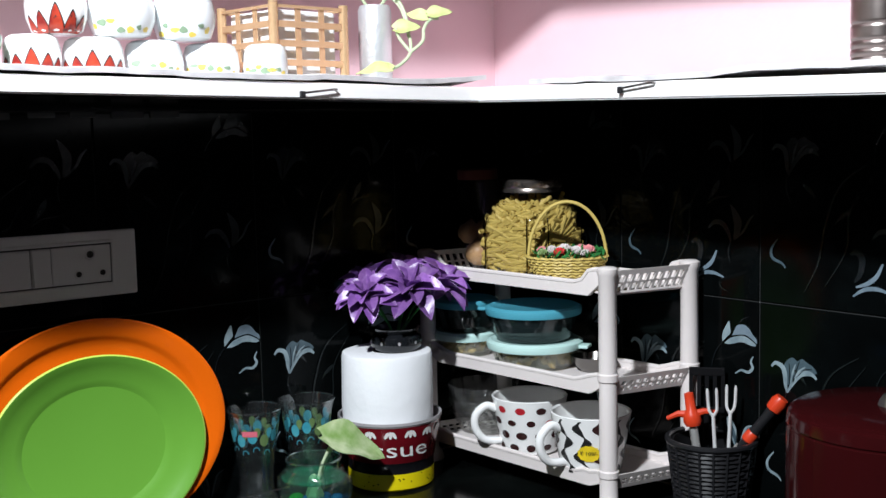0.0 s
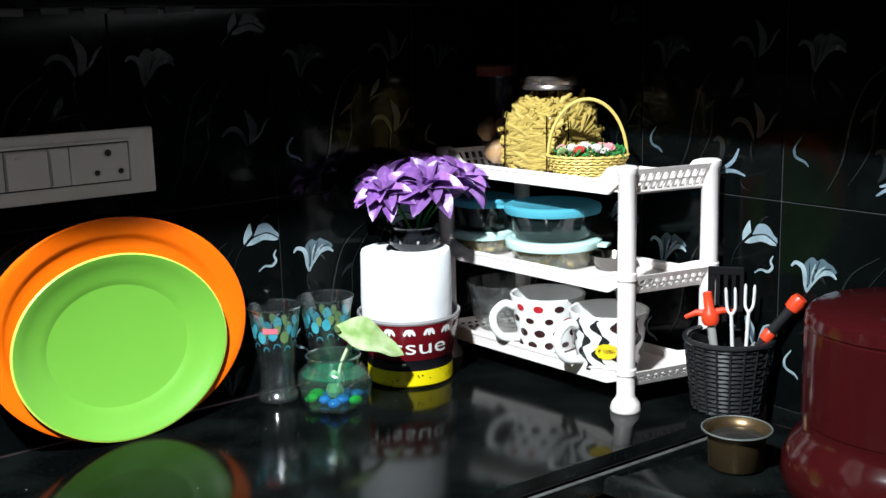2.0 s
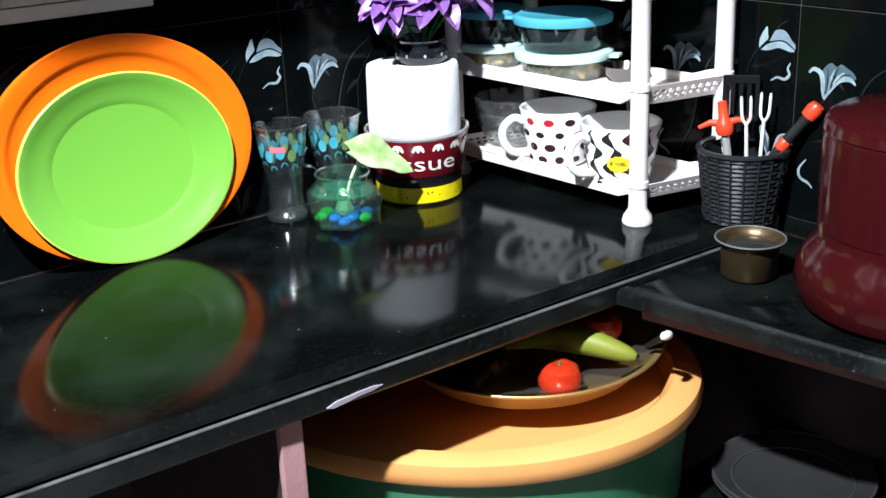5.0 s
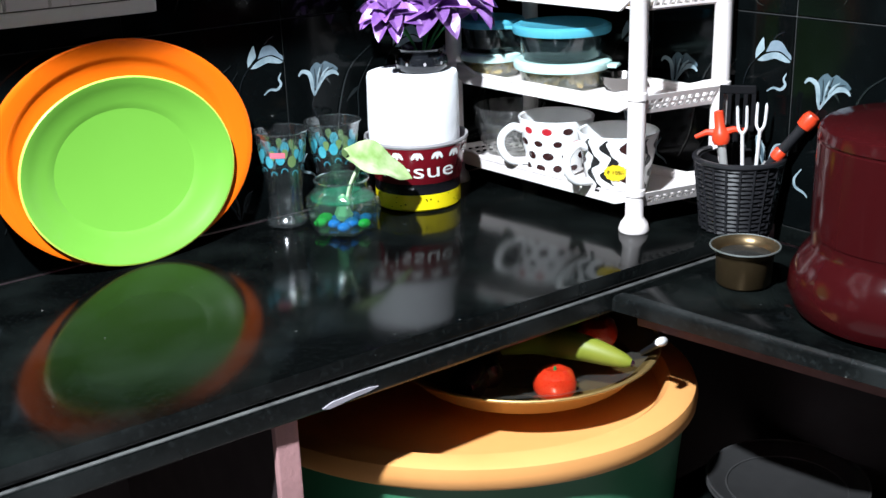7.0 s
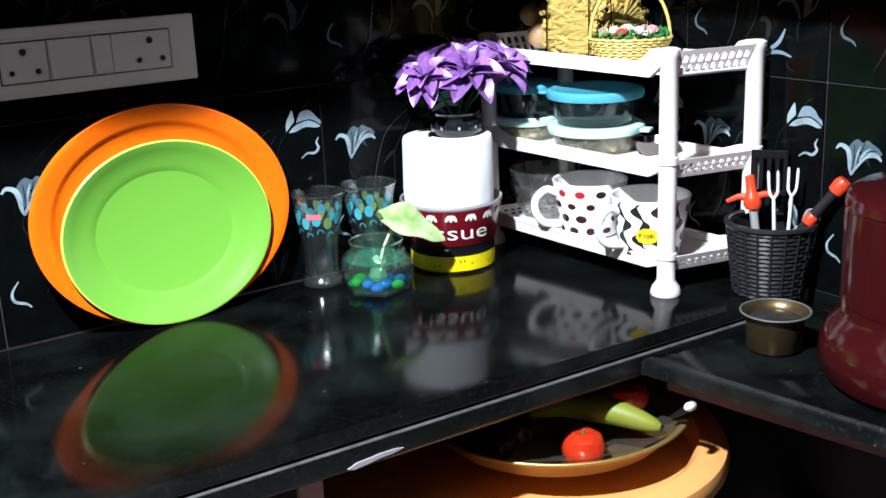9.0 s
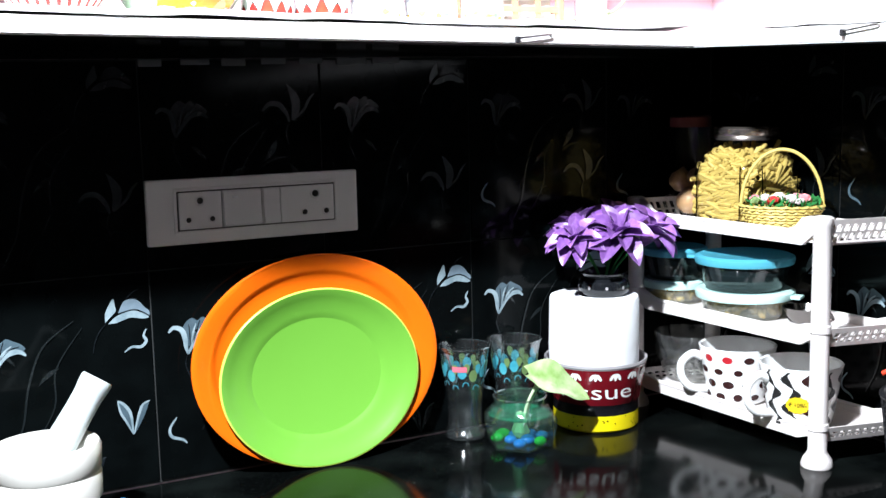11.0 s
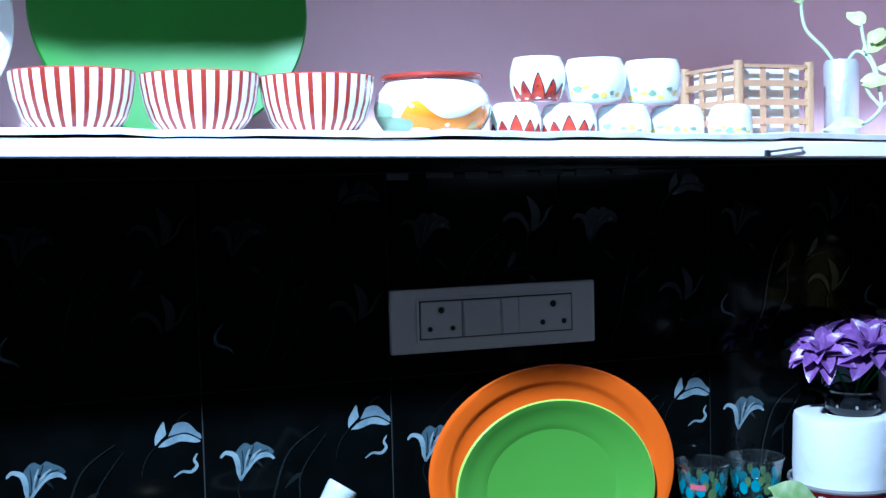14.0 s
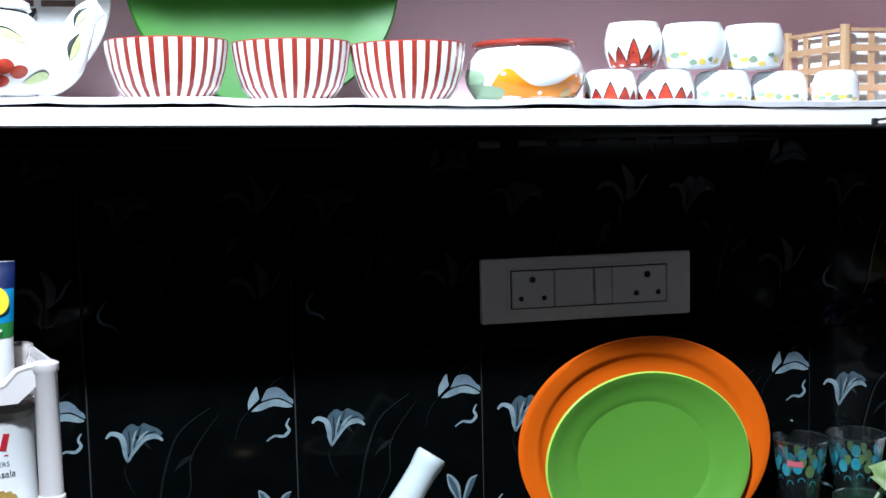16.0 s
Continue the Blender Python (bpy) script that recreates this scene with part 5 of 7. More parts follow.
        merge(bm, b, m @ pose(0, 0, 0, 0, 90, 0))
    tagged(part("penne", bm, PASTA, ob, smooth=True), "yellow dry penne pasta", kind="stuff")
    return ob


def onion_jar():
    ob = thing("onion_jar", "glass jar of onions behind the purple flowers", "jar", -0.105, -0.072, T1)
    closed_part("glass_body", lathe([(0, 0.001), (0.038, 0.001), (0.041, 0.006), (0.041, 0.12), (0.030, 0.135), (0.030, 0.150), (0.029, 0.150), (0.039, 0.118), (0.039, 0.008), (0, 0.005)], 36), GLASS, ob)
    closed_part("lid", lathe([(0.030, 0.143), (0.0325, 0.143), (0.0325, 0.158), (0.030, 0.160), (0, 0.160)], 32), JAR_LID_RED, ob, "dull red screw lid")
    o = None
    for x, y, z, s in ((-0.012, -0.014, 0.026, 0.022), (0.016, 0.008, 0.025, 0.021), (-0.004, 0.016, 0.056, 0.02), (0.004, -0.016, 0.062, 0.019)):
        m = pose(x, y, z, 20 * x * 100, 15, 0) @ Matrix.Diagonal((s, s, s * 0.95, 1))
        if o is None:
            o = closed_part("onion", lathe([(0, -0.95), (0.5, -0.86), (0.93, -0.4), (1, 0), (0.85, 0.5), (0.4, 0.85), (0.15, 1.1), (0, 1.25)], 18), ONION, ob)
            o.matrix_basis = m
        else:
            reuse("onion", o, ob, m)


def flower_basket():
    x, y = -0.128, -0.297
    f = toward(x, y)
    ob = thing("flower_basket", "small cane basket of cloth roses with moss", "basket", x, y, T1, math.degrees(f) + 90)
    bm = bmesh.new()
    for k in range(9):
        z = 0.003 + k * 0.0042
        r = 0.040 + 0.017 * (k / 8) ** 0.8
        pts = []
        for i in range(48):
            a = 2 * math.pi * i / 48
            q = r + 0.0012 * (1 if (i + k) % 2 else -1)
            pts.append((q * math.cos(a), q * 0.8 * math.sin(a), z + 0.0007 * (1 if i % 2 else -1)))
        tube(pts, 0.0023, 5, bm, closed=True)
    b = part("woven_body", bm, WICKER, ob, smooth=True)
    closed_part("base", lathe([(0, 0.0005), (0.041, 0.0005), (0.041, 0.004), (0, 0.004)], 30, sy=0.8), WICKER, b)
    pts = [(0.056 * math.cos(t), 0.0, 0.034 + 0.082 * math.sin(t)) for t in [math.pi * i / 24 for i in range(25)]]
    for dy in (-0.0022, 0.0022):
        part("handle", tube([(px, py + dy, pz) for px, py, pz in pts], 0.0024, 8), WICKER, ob, smooth=True)
    bm = bmesh.new()
    rnd = random.Random(12)
    for k in range(130):
        a = rnd.uniform(0, 6.283)
        q = rnd.uniform(0.25, 1.05)
        m = pose(0.056 * q * math.cos(a), 0.045 * q * math.sin(a), 0.040 + rnd.uniform(-0.004, 0.008), rnd.uniform(-80, 80), rnd.uniform(-80, 80), rnd.uniform(0, 360)) @ Matrix.Diagonal((0.007, 0.0024, 0.001, 1))
        bb = bmesh.new()
        bmesh.ops.create_icosphere(bb, subdivisions=1, radius=1)
        merge(bm, bb, m)
    tagged(part("moss", bm, MOSS, ob), "green moss filling the basket", kind="stuff")
    for k, (px, py, s, m0) in enumerate([(-0.022, -0.012, 0.011, ROSE_WHITE), (-0.004, 0.004, 0.012, ROSE_WHITE), (0.012, -0.006, 0.010, ROSE_WHITE), (0.03, -0.002, 0.011, ROSE_PINK), (-0.036, 0.0, 0.009, ROSE_PINK), (-0.010, -0.030, 0.010, ROSE_RED), (0.02, 0.016, 0.010, ROSE_PINK), (0.026, -0.026, 0.007, ROSE_WHITE), (-0.034, -0.024, 0.008, LEAF_LIME)]):
        bm = bmesh.new()
        for ring in range(4):
            for i in range(5):
                bb = lathe([(0, 0), (0.45, 0.1), (0.62, 0.5), (0.55, 0.9), (0.5, 0.85), (0.5, 0.4), (0, 0.08)], 6)
                merge(bm, bb, pose(0, 0, 0.1 * ring, 0, 0, i * 72 + ring * 31) @ pose(0.42 - 0.11 * ring, 0, 0, 0, 34 - 10 * ring, 0) @ Matrix.Diagonal((0.4, 0.8, 0.8, 1)))
        r = closed_part("rose", bm, m0, ob)
        r.matrix_basis = pose(px, py, 0.042, 25 * (py < 0), 0, k * 40) @ Matrix.Diagonal((s, s, s, 1))
    return ob


pasta_jar()
onion_jar()
flower_basket()


# ---- woven cup with cutlery ----
def cutlery_cup():
    x, y = -0.056, -0.500
    ob = thing("utensil_cup", "black woven plastic cup holding forks and knives", "cup", x, y, 0.9005)
    h, r0, r1 = 0.100, 0.046, 0.0585
    closed_part("liner", lathe([(0, 0.001), (r0 - 0.004, 0.001), (r1 - 0.005, h), (r1 - 0.007, h), (r0 - 0.006, 0.006), (0, 0.005)], 40), mat("matt_black_liner", (0.006, 0.006, 0.007), 0.8, grain=0.3, spec=0.15), ob)
    bm = bmesh.new()
    n = 40
    for k in range(16):
        z = 0.004 + k * 0.0061
        r = r0 + (r1 - r0) * z / h
        pts = [((r + 0.0011 * (1 if (i + k) % 2 else -1)) * math.cos(2 * math.pi * i / n), (r + 0.0011 * (1 if (i + k) % 2 else -1)) * math.sin(2 * math.pi * i / n), z) for i in range(n)]
        tube(pts, 0.0029, 5, bm, closed=True)
    part("weave", bm, BLACK_PLASTIC, ob, smooth=True)
    for i in range(0, n, 2):
        a = 2 * math.pi * (i + 0.5) / n
        st = part("stake", tube([((r0 + 0.0016) * math.cos(a), (r0 + 0.0016) * math.sin(a), 0.002), ((r1 + 0.0016) * math.cos(a), (r1 + 0.0016) * math.sin(a), h)], 0.0022, 6), BLACK_PLASTIC, ob)
    part("rim", tube([((r1 + 0.001) * math.cos(2 * math.pi * i / 40), (r1 + 0.001) * math.sin(2 * math.pi * i / 40), h + 0.001) for i in range(40)], 0.0042, 8, closed=True), BLACK_PLASTIC, ob, smooth=True)

    def fork(px, py, lean_x, lean_y, turn, up):
        f = thing("fork", "stainless steel fork standing in the woven cup", "fork", x + px, y + py, 0.908, 0, "forks in the cup")
        f.matrix_world = pose(x + px, y + py, 0.908, lean_x, lean_y, turn)
        bm = bmesh.new()
        tube([(0, 0, 0), (0, 0, 0.07), (0, 0, 0.115 + up)], [0.0034, 0.0026, 0.0024], 8, bm)
        part("handle", bm, FORK, f, smooth=True)
        z = 0.115 + up
        for dx in (-0.0058, 0.0058):
            part("tine", tube(smooth_line([(0, 0, z - 0.004), (dx * 0.8, -0.001, z + 0.004), (dx, 0.0, z + 0.014), (dx * 1.05, -0.002, z + 0.036)], 4), [0.0021] * 12 + [0.0012], 6), FORK, f, smooth=True)
    fork(-0.004, -0.014, 2, -3, toward(x, y) * 57.3 + 92, 0.018)
    fork(0.011, -0.016, -2, 2, toward(x, y) * 57.3 + 80, 0.018)
    # gas lighter style tool, red wing grip
    t = thing("peeler", "red handled vegetable peeler in the woven cup", "peeler", x - 0.018, y + 0.004, 0.908)
    t.matrix_world = pose(x - 0.012, y + 0.002, 0.908, -3, -8, toward(x, y) * 57.3 + 90)
    part("shank", tube([(0, 0, 0), (0, 0, 0.118)], 0.0058, 10), STEEL, t, smooth=True)
    g = part("grip", lathe([(0, 0.112), (0.010, 0.113), (0.0125, 0.119), (0.0115, 0.130), (0.007, 0.136), (0.0065, 0.158), (0, 0.160)], 16), RED_PLASTIC, t, "red plastic grip", smooth=True)
    part("wing", tube([(-0.034, 0, 0.126), (-0.018, 0, 0.131), (0.0, 0, 0.128), (0.018, 0, 0.131), (0.034, 0, 0.128)], [0.003, 0.0045, 0.006, 0.0045, 0.003], 8), RED_PLASTIC, g, smooth=True)
    # black spatula standing behind
    s = thing("slotted_spatula", "black slotted plastic spatula in the woven cup", "spatula", x + 0.02, y + 0.02, 0.908)
    s.matrix_world = pose(x + 0.022, y + 0.026, 0.908, 0, 0, toward(x, y) * 57.3 + 90)
    matt = mat("matt_black_nylon", (0.004, 0.004, 0.005), 0.7, spec=0.15, grain=0.3)
    part("handle", tube([(0, 0, 0), (0, 0, 0.13)], 0.004, 8), matt, s)
    bm = bmesh.new()
    for k in range(5):
        box(-0.024 + k * 0.0108, -0.0185 + k * 0.0108, -0.0015, 0.0015, 0.128, 0.178, 0, bm)
    box(-0.024, 0.0247, -0.002, 0.002, 0.174, 0.186, 0.0015, bm)
    box(-0.024, 0.0247, -0.002, 0.002, 0.122, 0.130, 0.0015, bm)
    part("blade", bm, matt, s)
    # knife with red capped handle leaning out
    k = thing("kitchen_knife", "kitchen knife with red and black handle in cup", "knife", x + 0.01, y - 0.02, 0.912)
    k.matrix_world = Matrix.Translation((x - 0.018, y + 0.020, 0.906)) @ (Vector((0.06, -0.108, 0.165))).to_track_quat("Z", "Y").to_matrix().to_4x4()
    part("blade", box(-0.0008, 0.0008, -0.008, 0.008, 0.0, 0.112, 0.0005), STEEL, k)
    hd = part("handle", lathe([(0, 0.108), (0.006, 0.109), (0.0075, 0.13), (0.007, 0.165), (0.008, 0.180), (0, 0.181)], 14), BLACK_PLASTIC, k, smooth=True)
    part("handle_cap", lathe([(0.0075, 0.178), (0.0105, 0.180), (0.0115, 0.193), (0.009, 0.200), (0, 0.201)], 16), RED_PLASTIC, hd, "red end cap", smooth=True)
    part("handle_band", lathe([(0.0065, 0.122), (0.0086, 0.124), (0.0088, 0.136), (0.007, 0.139)], 16), RED_PLASTIC, hd, "red band", smooth=True)


cutlery_cup()


def measuring_tin():
    ob = thing("brass_tin", "small open brass measuring tin on the side counter", "tin", -0.172, -0.606, 0.8775)
    closed_part("body", lathe([(0, 0.001), (0.032, 0.001), (0.0345, 0.004), (0.0358, 0.038), (0.0378, 0.044), (0.0425, 0.0485), (0.0435, 0.0505), (0.0425, 0.0515), (0.0372, 0.0475), (0.0335, 0.041), (0.0325, 0.006), (0, 0.004)], 44), BRASS, ob)
    part("worn_rim", tube([(0.0432 * math.cos(2 * math.pi * i / 44), 0.0432 * math.sin(2 * math.pi * i / 44), 0.0508) for i in range(44)], 0.0013, 6, closed=True), mat("greyish_tin_rim", (0.16, 0.175, 0.165), 0.45, 0.5), ob, "grey worn rim", smooth=True)
    closed_part("oil", lathe([(0, 0.040), (0.0332, 0.040), (0.0332, 0.0395), (0, 0.0395)], 30), mat("dark_oil", (0.022, 0.021, 0.019), 0.12), ob, "dark oil inside")


measuring_tin()


# ---- tray of vegetables on the drum ----
def veg_tray():
    cx, cy, z = -0.345, -0.375, 0.7345
    ob = thing("vegetable_tray", "round golden metal tray resting on the drum lid", "tray", cx, cy, z)
    closed_part("dish", lathe([(0, 0.001), (0.14, 0.001), (0.155, 0.006), (0.180, 0.034), (0.187, 0.037), (0.187, 0.039), (0.180, 0.038), (0.152, 0.010), (0, 0.005)], 72), TRAY_BRASS, ob)
    part("rolled_rim", tube([(0.1865 * math.cos(2 * math.pi * i / 72), 0.1865 * math.sin(2 * math.pi * i / 72), 0.0385) for i in range(72)], 0.0022, 8, closed=True), TRAY_BRASS, ob, smooth=True)
    b = thing("plastic_bag", "crumpled thin plastic bag under the vegetables", "bag", cx, cy, z)
    bm = bmesh.new()
    n, rings = 40, 8
    prev = None
    for j in range(rings + 1):
        row = []
        for i in range(n):
            a = 2 * math.pi * i / n
            q = 0.05 + 0.128 * j / rings
            zz = 0.012 + 0.024 * max(0, j / rings - 0.35) / 0.65 + 0.008 * noise.noise((q * 40 * math.cos(a), q * 40 * math.sin(a), 3)) + (0.018 * max(0, math.cos(a - 0.1)) if j == rings else 0)
            row.append(bm.verts.new((q * math.cos(a), q * math.sin(a), zz + 0.003)))
        if prev:
            for i in range(n):
                bm.faces.new((prev[i], prev[(i + 1) % n], row[(i + 1) % n], row[i]))
        prev = row
    part("sheet", bm, BAG, b, smooth=True)

    def tomato(x, y, zz, s):
        t = thing("tomato", "ripe glossy red tomato in the tray", "tomato", x, y, zz, 0, "tomatoes")
        closed_part("fruit", lathe([(0, -0.80), (0.35, -0.83), (0.75, -0.66), (0.98, -0.25), (1, 0.1), (0.86, 0.52), (0.5, 0.76), (0.18, 0.74), (0, 0.66)], 30, wobble=0.05), TOMATO, t).scale = (s, s, s)
        part("stalk", lathe([(0, 0.55 * s), (0.1 * s, 0.6 * s), (0.06 * s, 0.85 * s), (0, 0.86 * s)], 6), MOSS, t)
    tomato(-0.400, -0.500, 0.771, 0.0275)
    tomato(-0.278, -0.452, 0.790, 0.028)
    for k, (pts, m0) in enumerate((([(-0.398, -0.395, 0.780), (-0.372, -0.432, 0.797), (-0.345, -0.485, 0.800), (-0.3105, -0.546, 0.787)], 0),)):
        o = thing("banana", "green and yellow raw banana in the tray", "banana", *pts[0], 0, "bananas")
        line = smooth_line([Vector(p) - Vector(pts[0]) for p in pts], 7)
        rr = [0.0055 + 0.0135 * math.sin(math.pi * min(1, max(0.03, (i / (len(line) - 1)) ** 1.15))) ** 0.8 for i in range(len(line))]
        rr[-1] = 0.005
        part("peel", tube(line, rr, 12), BANANA, o, smooth=True)
        part("tip", tube([line[-1], line[-1] + (line[-1] - line[-3]).normalized() * 0.004], [0.0048, 0.003], 8), BRINJAL, o, "dark dried tip")
    for k, (x, y, a) in enumerate(((-0.455, -0.405, 30), (-0.43, -0.38, 80), (-0.36, -0.33, 10))):
        o = thing("brinjal", "dark purple brinjal lying in the tray", "brinjal", x, y, 0.764, a, "brinjals")
        closed_part("fruit", lathe([(0, -0.05), (0.016, -0.044), (0.024, -0.02), (0.021, 0.015), (0.014, 0.04), (0, 0.046)], 20), BRINJAL, o).matrix_basis = pose(0, 0, 0, 0, 90, 0)
        part("calyx", lathe([(0.016, 0.036), (0.008, 0.046), (0.004, 0.06), (0, 0.061)], 8), MOSS, o).matrix_basis = pose(0, 0, 0, 0, 90, 0)
    # white tipped handle of a knife lying across
    kf = thing("paring_knife", "small knife with a white tipped handle", "knife", -0.262, -0.520, 0.778)
    d = Vector((-0.026, -0.056, 0.042))
    part("handle", tube([(0, 0, 0), d * 0.6, d], [0.0035, 0.0045, 0.005], 8), BLACK_PLASTIC, kf, smooth=True)
    part("tip", tube([d, d + Vector((-0.006, -0.007, 0.005)), d + Vector((-0.016, -0.009, 0.007)), d + Vector((-0.020, -0.009, 0.007))], [0.0055, 0.006, 0.0055, 0.003], 10), CERAMIC, kf, "white handle tip", smooth=True)


veg_tray()


def steel_plates():
    for k in range(2):
        ob = thing("steel_plate", "round steel dining plate stacked under the counter", "plate", -0.1155, -0.655, 0.5665 + 0.006 * k, 0, "stacked steel plates")
        closed_part("dish", lathe([(0, 0.001), (0.076, 0.001), (0.085, 0.006), (0.100, 0.0155), (0.107, 0.0160), (0.1085, 0.0175), (0.107, 0.0192), (0.103, 0.0185), (0.098, 0.0165), (0.083, 0.008), (0.076, 0.005), (0, 0.0042)], 56), PLATE_STEEL, ob)
        # rim and ridge get brighter steel, so their highlights are in the colour
        for r, z, w in ((0.1068, 0.0185, 0.0019), (0.0800, 0.0078, 0.0012)):
            part("rolled_rim" if r > 0.1 else "inner_ridge", tube([(r * math.cos(2 * math.pi * i / 56), r * math.sin(2 * math.pi * i / 56), z) for i in range(56)], w, 6, closed=True), RIM_STEEL, ob, smooth=True)


steel_plates()


# ---- open shelf: paper liners ----
def liner(name, along, s0, s1, label, curl):
    """A newspaper sheet on the shelf, its front edge hanging unevenly past the slab."""
    ob = thing(name, label, "paper", 0, 0, 0)
    bm = bmesh.new()
    n = int((s1 - s0) / 0.02)
    rows = []
    for i in range(n + 1):
        s = s0 + (s1 - s0) * i / n
        x = s if along == "x" else -0.2
        z = (shelf_z(s) if along == "x" else shelf_z(-0.15) - (s - 0.28) * 0.02) + 0.002
        row = []
        for d, dz in ((0.02, 0.0), (0.2, 0.0), (0.262, 0.001), (0.274, 0.0005), (0.281, -0.0005)):
            wob = 0.0035 * noise.noise((s * 9, d * 5, 1.7)) + 0.0018 * noise.noise((s * 31, d * 9, 4.0))
            lift = curl(s) * max(0, (d - 0.15) / 0.138) ** 2
            dd = d + 0.0025 * noise.noise((s * 6, 7.0, d))
            p = (s, -dd, z + 0.0012 + dz + max(-0.0012, wob) * (d > 0.1) + lift) if along == "x" else (-dd, -s, z + 0.0012 + dz + max(-0.0012, wob) * (d > 0.1) + lift)
            row.append(bm.verts.new(p))
        rows.append(row)
    for a, b in zip(rows, rows[1:]):
        for k in range(4):
            bm.faces.new((a[k], a[k + 1], b[k + 1], b[k]))
    bmesh.ops.recalc_face_normals(bm, faces=bm.faces[:])
    bmesh.ops.solidify(bm, geom=bm.faces[:], thickness=-0.006)
    for v in bm.verts:
        v.co.z = max(v.co.z, shelf_z(v.co.x) + min(0, v.co.y + 0.2802) * 0.02 + 0.0008)
    part("sheet", bm, PAPER, ob, smooth=True)
    return ob


liner("shelf_paper", "x", -2.95, -0.262, "grey newspaper liner with a ragged front edge", lambda s: 0.010 * max(0, (s + 0.42) / 0.16) ** 2 if s > -0.42 else 0.0)
liner("shelf_paper", "y", 0.385, 2.1, "grey newspaper liner curling off the side shelf", lambda s: 0.004 + 0.003 * math.sin(s * 7 + 1) + 0.003 * min(1, s - 0.38))


def shelf_hook(x, y, turn, n):
    ob = thing("shelf_hook", "thin bent wire hook on the shelf edge", "hook", x, y, shelf_z(x) - 0.0125, turn)
    bm = tube([(-0.025, -0.002, -0.003), (-0.02, -0.004, 0.0), (0.02, -0.004, 0.004), (0.025, -0.003, 0.004), (0.026, 0.006, 0.003)], 0.0014, 6)
    part("wire", bm, DARK_STEEL, ob, smooth=True)
    part("staple", box(-0.027, -0.021, -0.005, 0.0, -0.006, 0.002, 0.001), BLACK_PLASTIC, ob)


shelf_hook(-0.534, -0.2815, 0, 0)
shelf_hook(-0.2815, -0.568, -90, 1)


# ---- striped bowls ----
def striped_bowl():
    ob = thing("striped_bowl", "white ceramic bowl with brick red vertical stripes", "bowl", 0, 0, 0, 0, "striped bowls")
    outer = [(0.036, 0.0015), (0.046, 0.006), (0.056, 0.018), (0.0625, 0.036), (0.066, 0.056), (0.0668, 0.0655)]
    inner = [(0.0655, 0.067), (0.0635, 0.065), (0.058, 0.036), (0.046, 0.014), (0, 0.008)]
    prof = [(0, 0.001)] + outer + inner
    seg = 28 * 5
    rnd = random.Random(5)

    def slot(i, j):
        if j == 6:
            return 1
        return 1 if (1 <= j <= 5 and (i % 5) in (0, 1)) else 0
    b = lathe(prof, seg, 0.96, 0.96, index=slot)
    bmesh.ops.recalc_face_normals(b, faces=b.faces[:])
    part("bowl", b, [CERAMIC, STRIPE_RED], ob, smooth=True)
    return ob


first = striped_bowl()
BOWL_Y = -0.215
first.matrix_world = pose(-1.349, BOWL_Y, shelf_z(-1.349) + 0.0045, 0, 0, 10)
copy_thing(first, pose(-1.219, BOWL_Y, shelf_z(-1.219) + 0.0045, 0, 0, 47))
copy_thing(first, pose(-1.091, BOWL_Y, shelf_z(-1.091) + 0.0045, 0, 0, 83))


belly = belly_line


def blob(rx, ry, seed, n=18, rough=0.25):
    rnd = random.Random(seed)
    ph = [rnd.uniform(0, 6.28) for _ in range(3)]
    return [((1 + rough * 0.5 * (math.sin(2 * a + ph[0]) + math.sin(3 * a + ph[1]))) * rx * math.cos(a), (1 + rough * 0.5 * math.sin(3 * a + ph[2])) * ry * math.sin(a)) for a in [2 * math.pi * i / n for i in range(n)]]


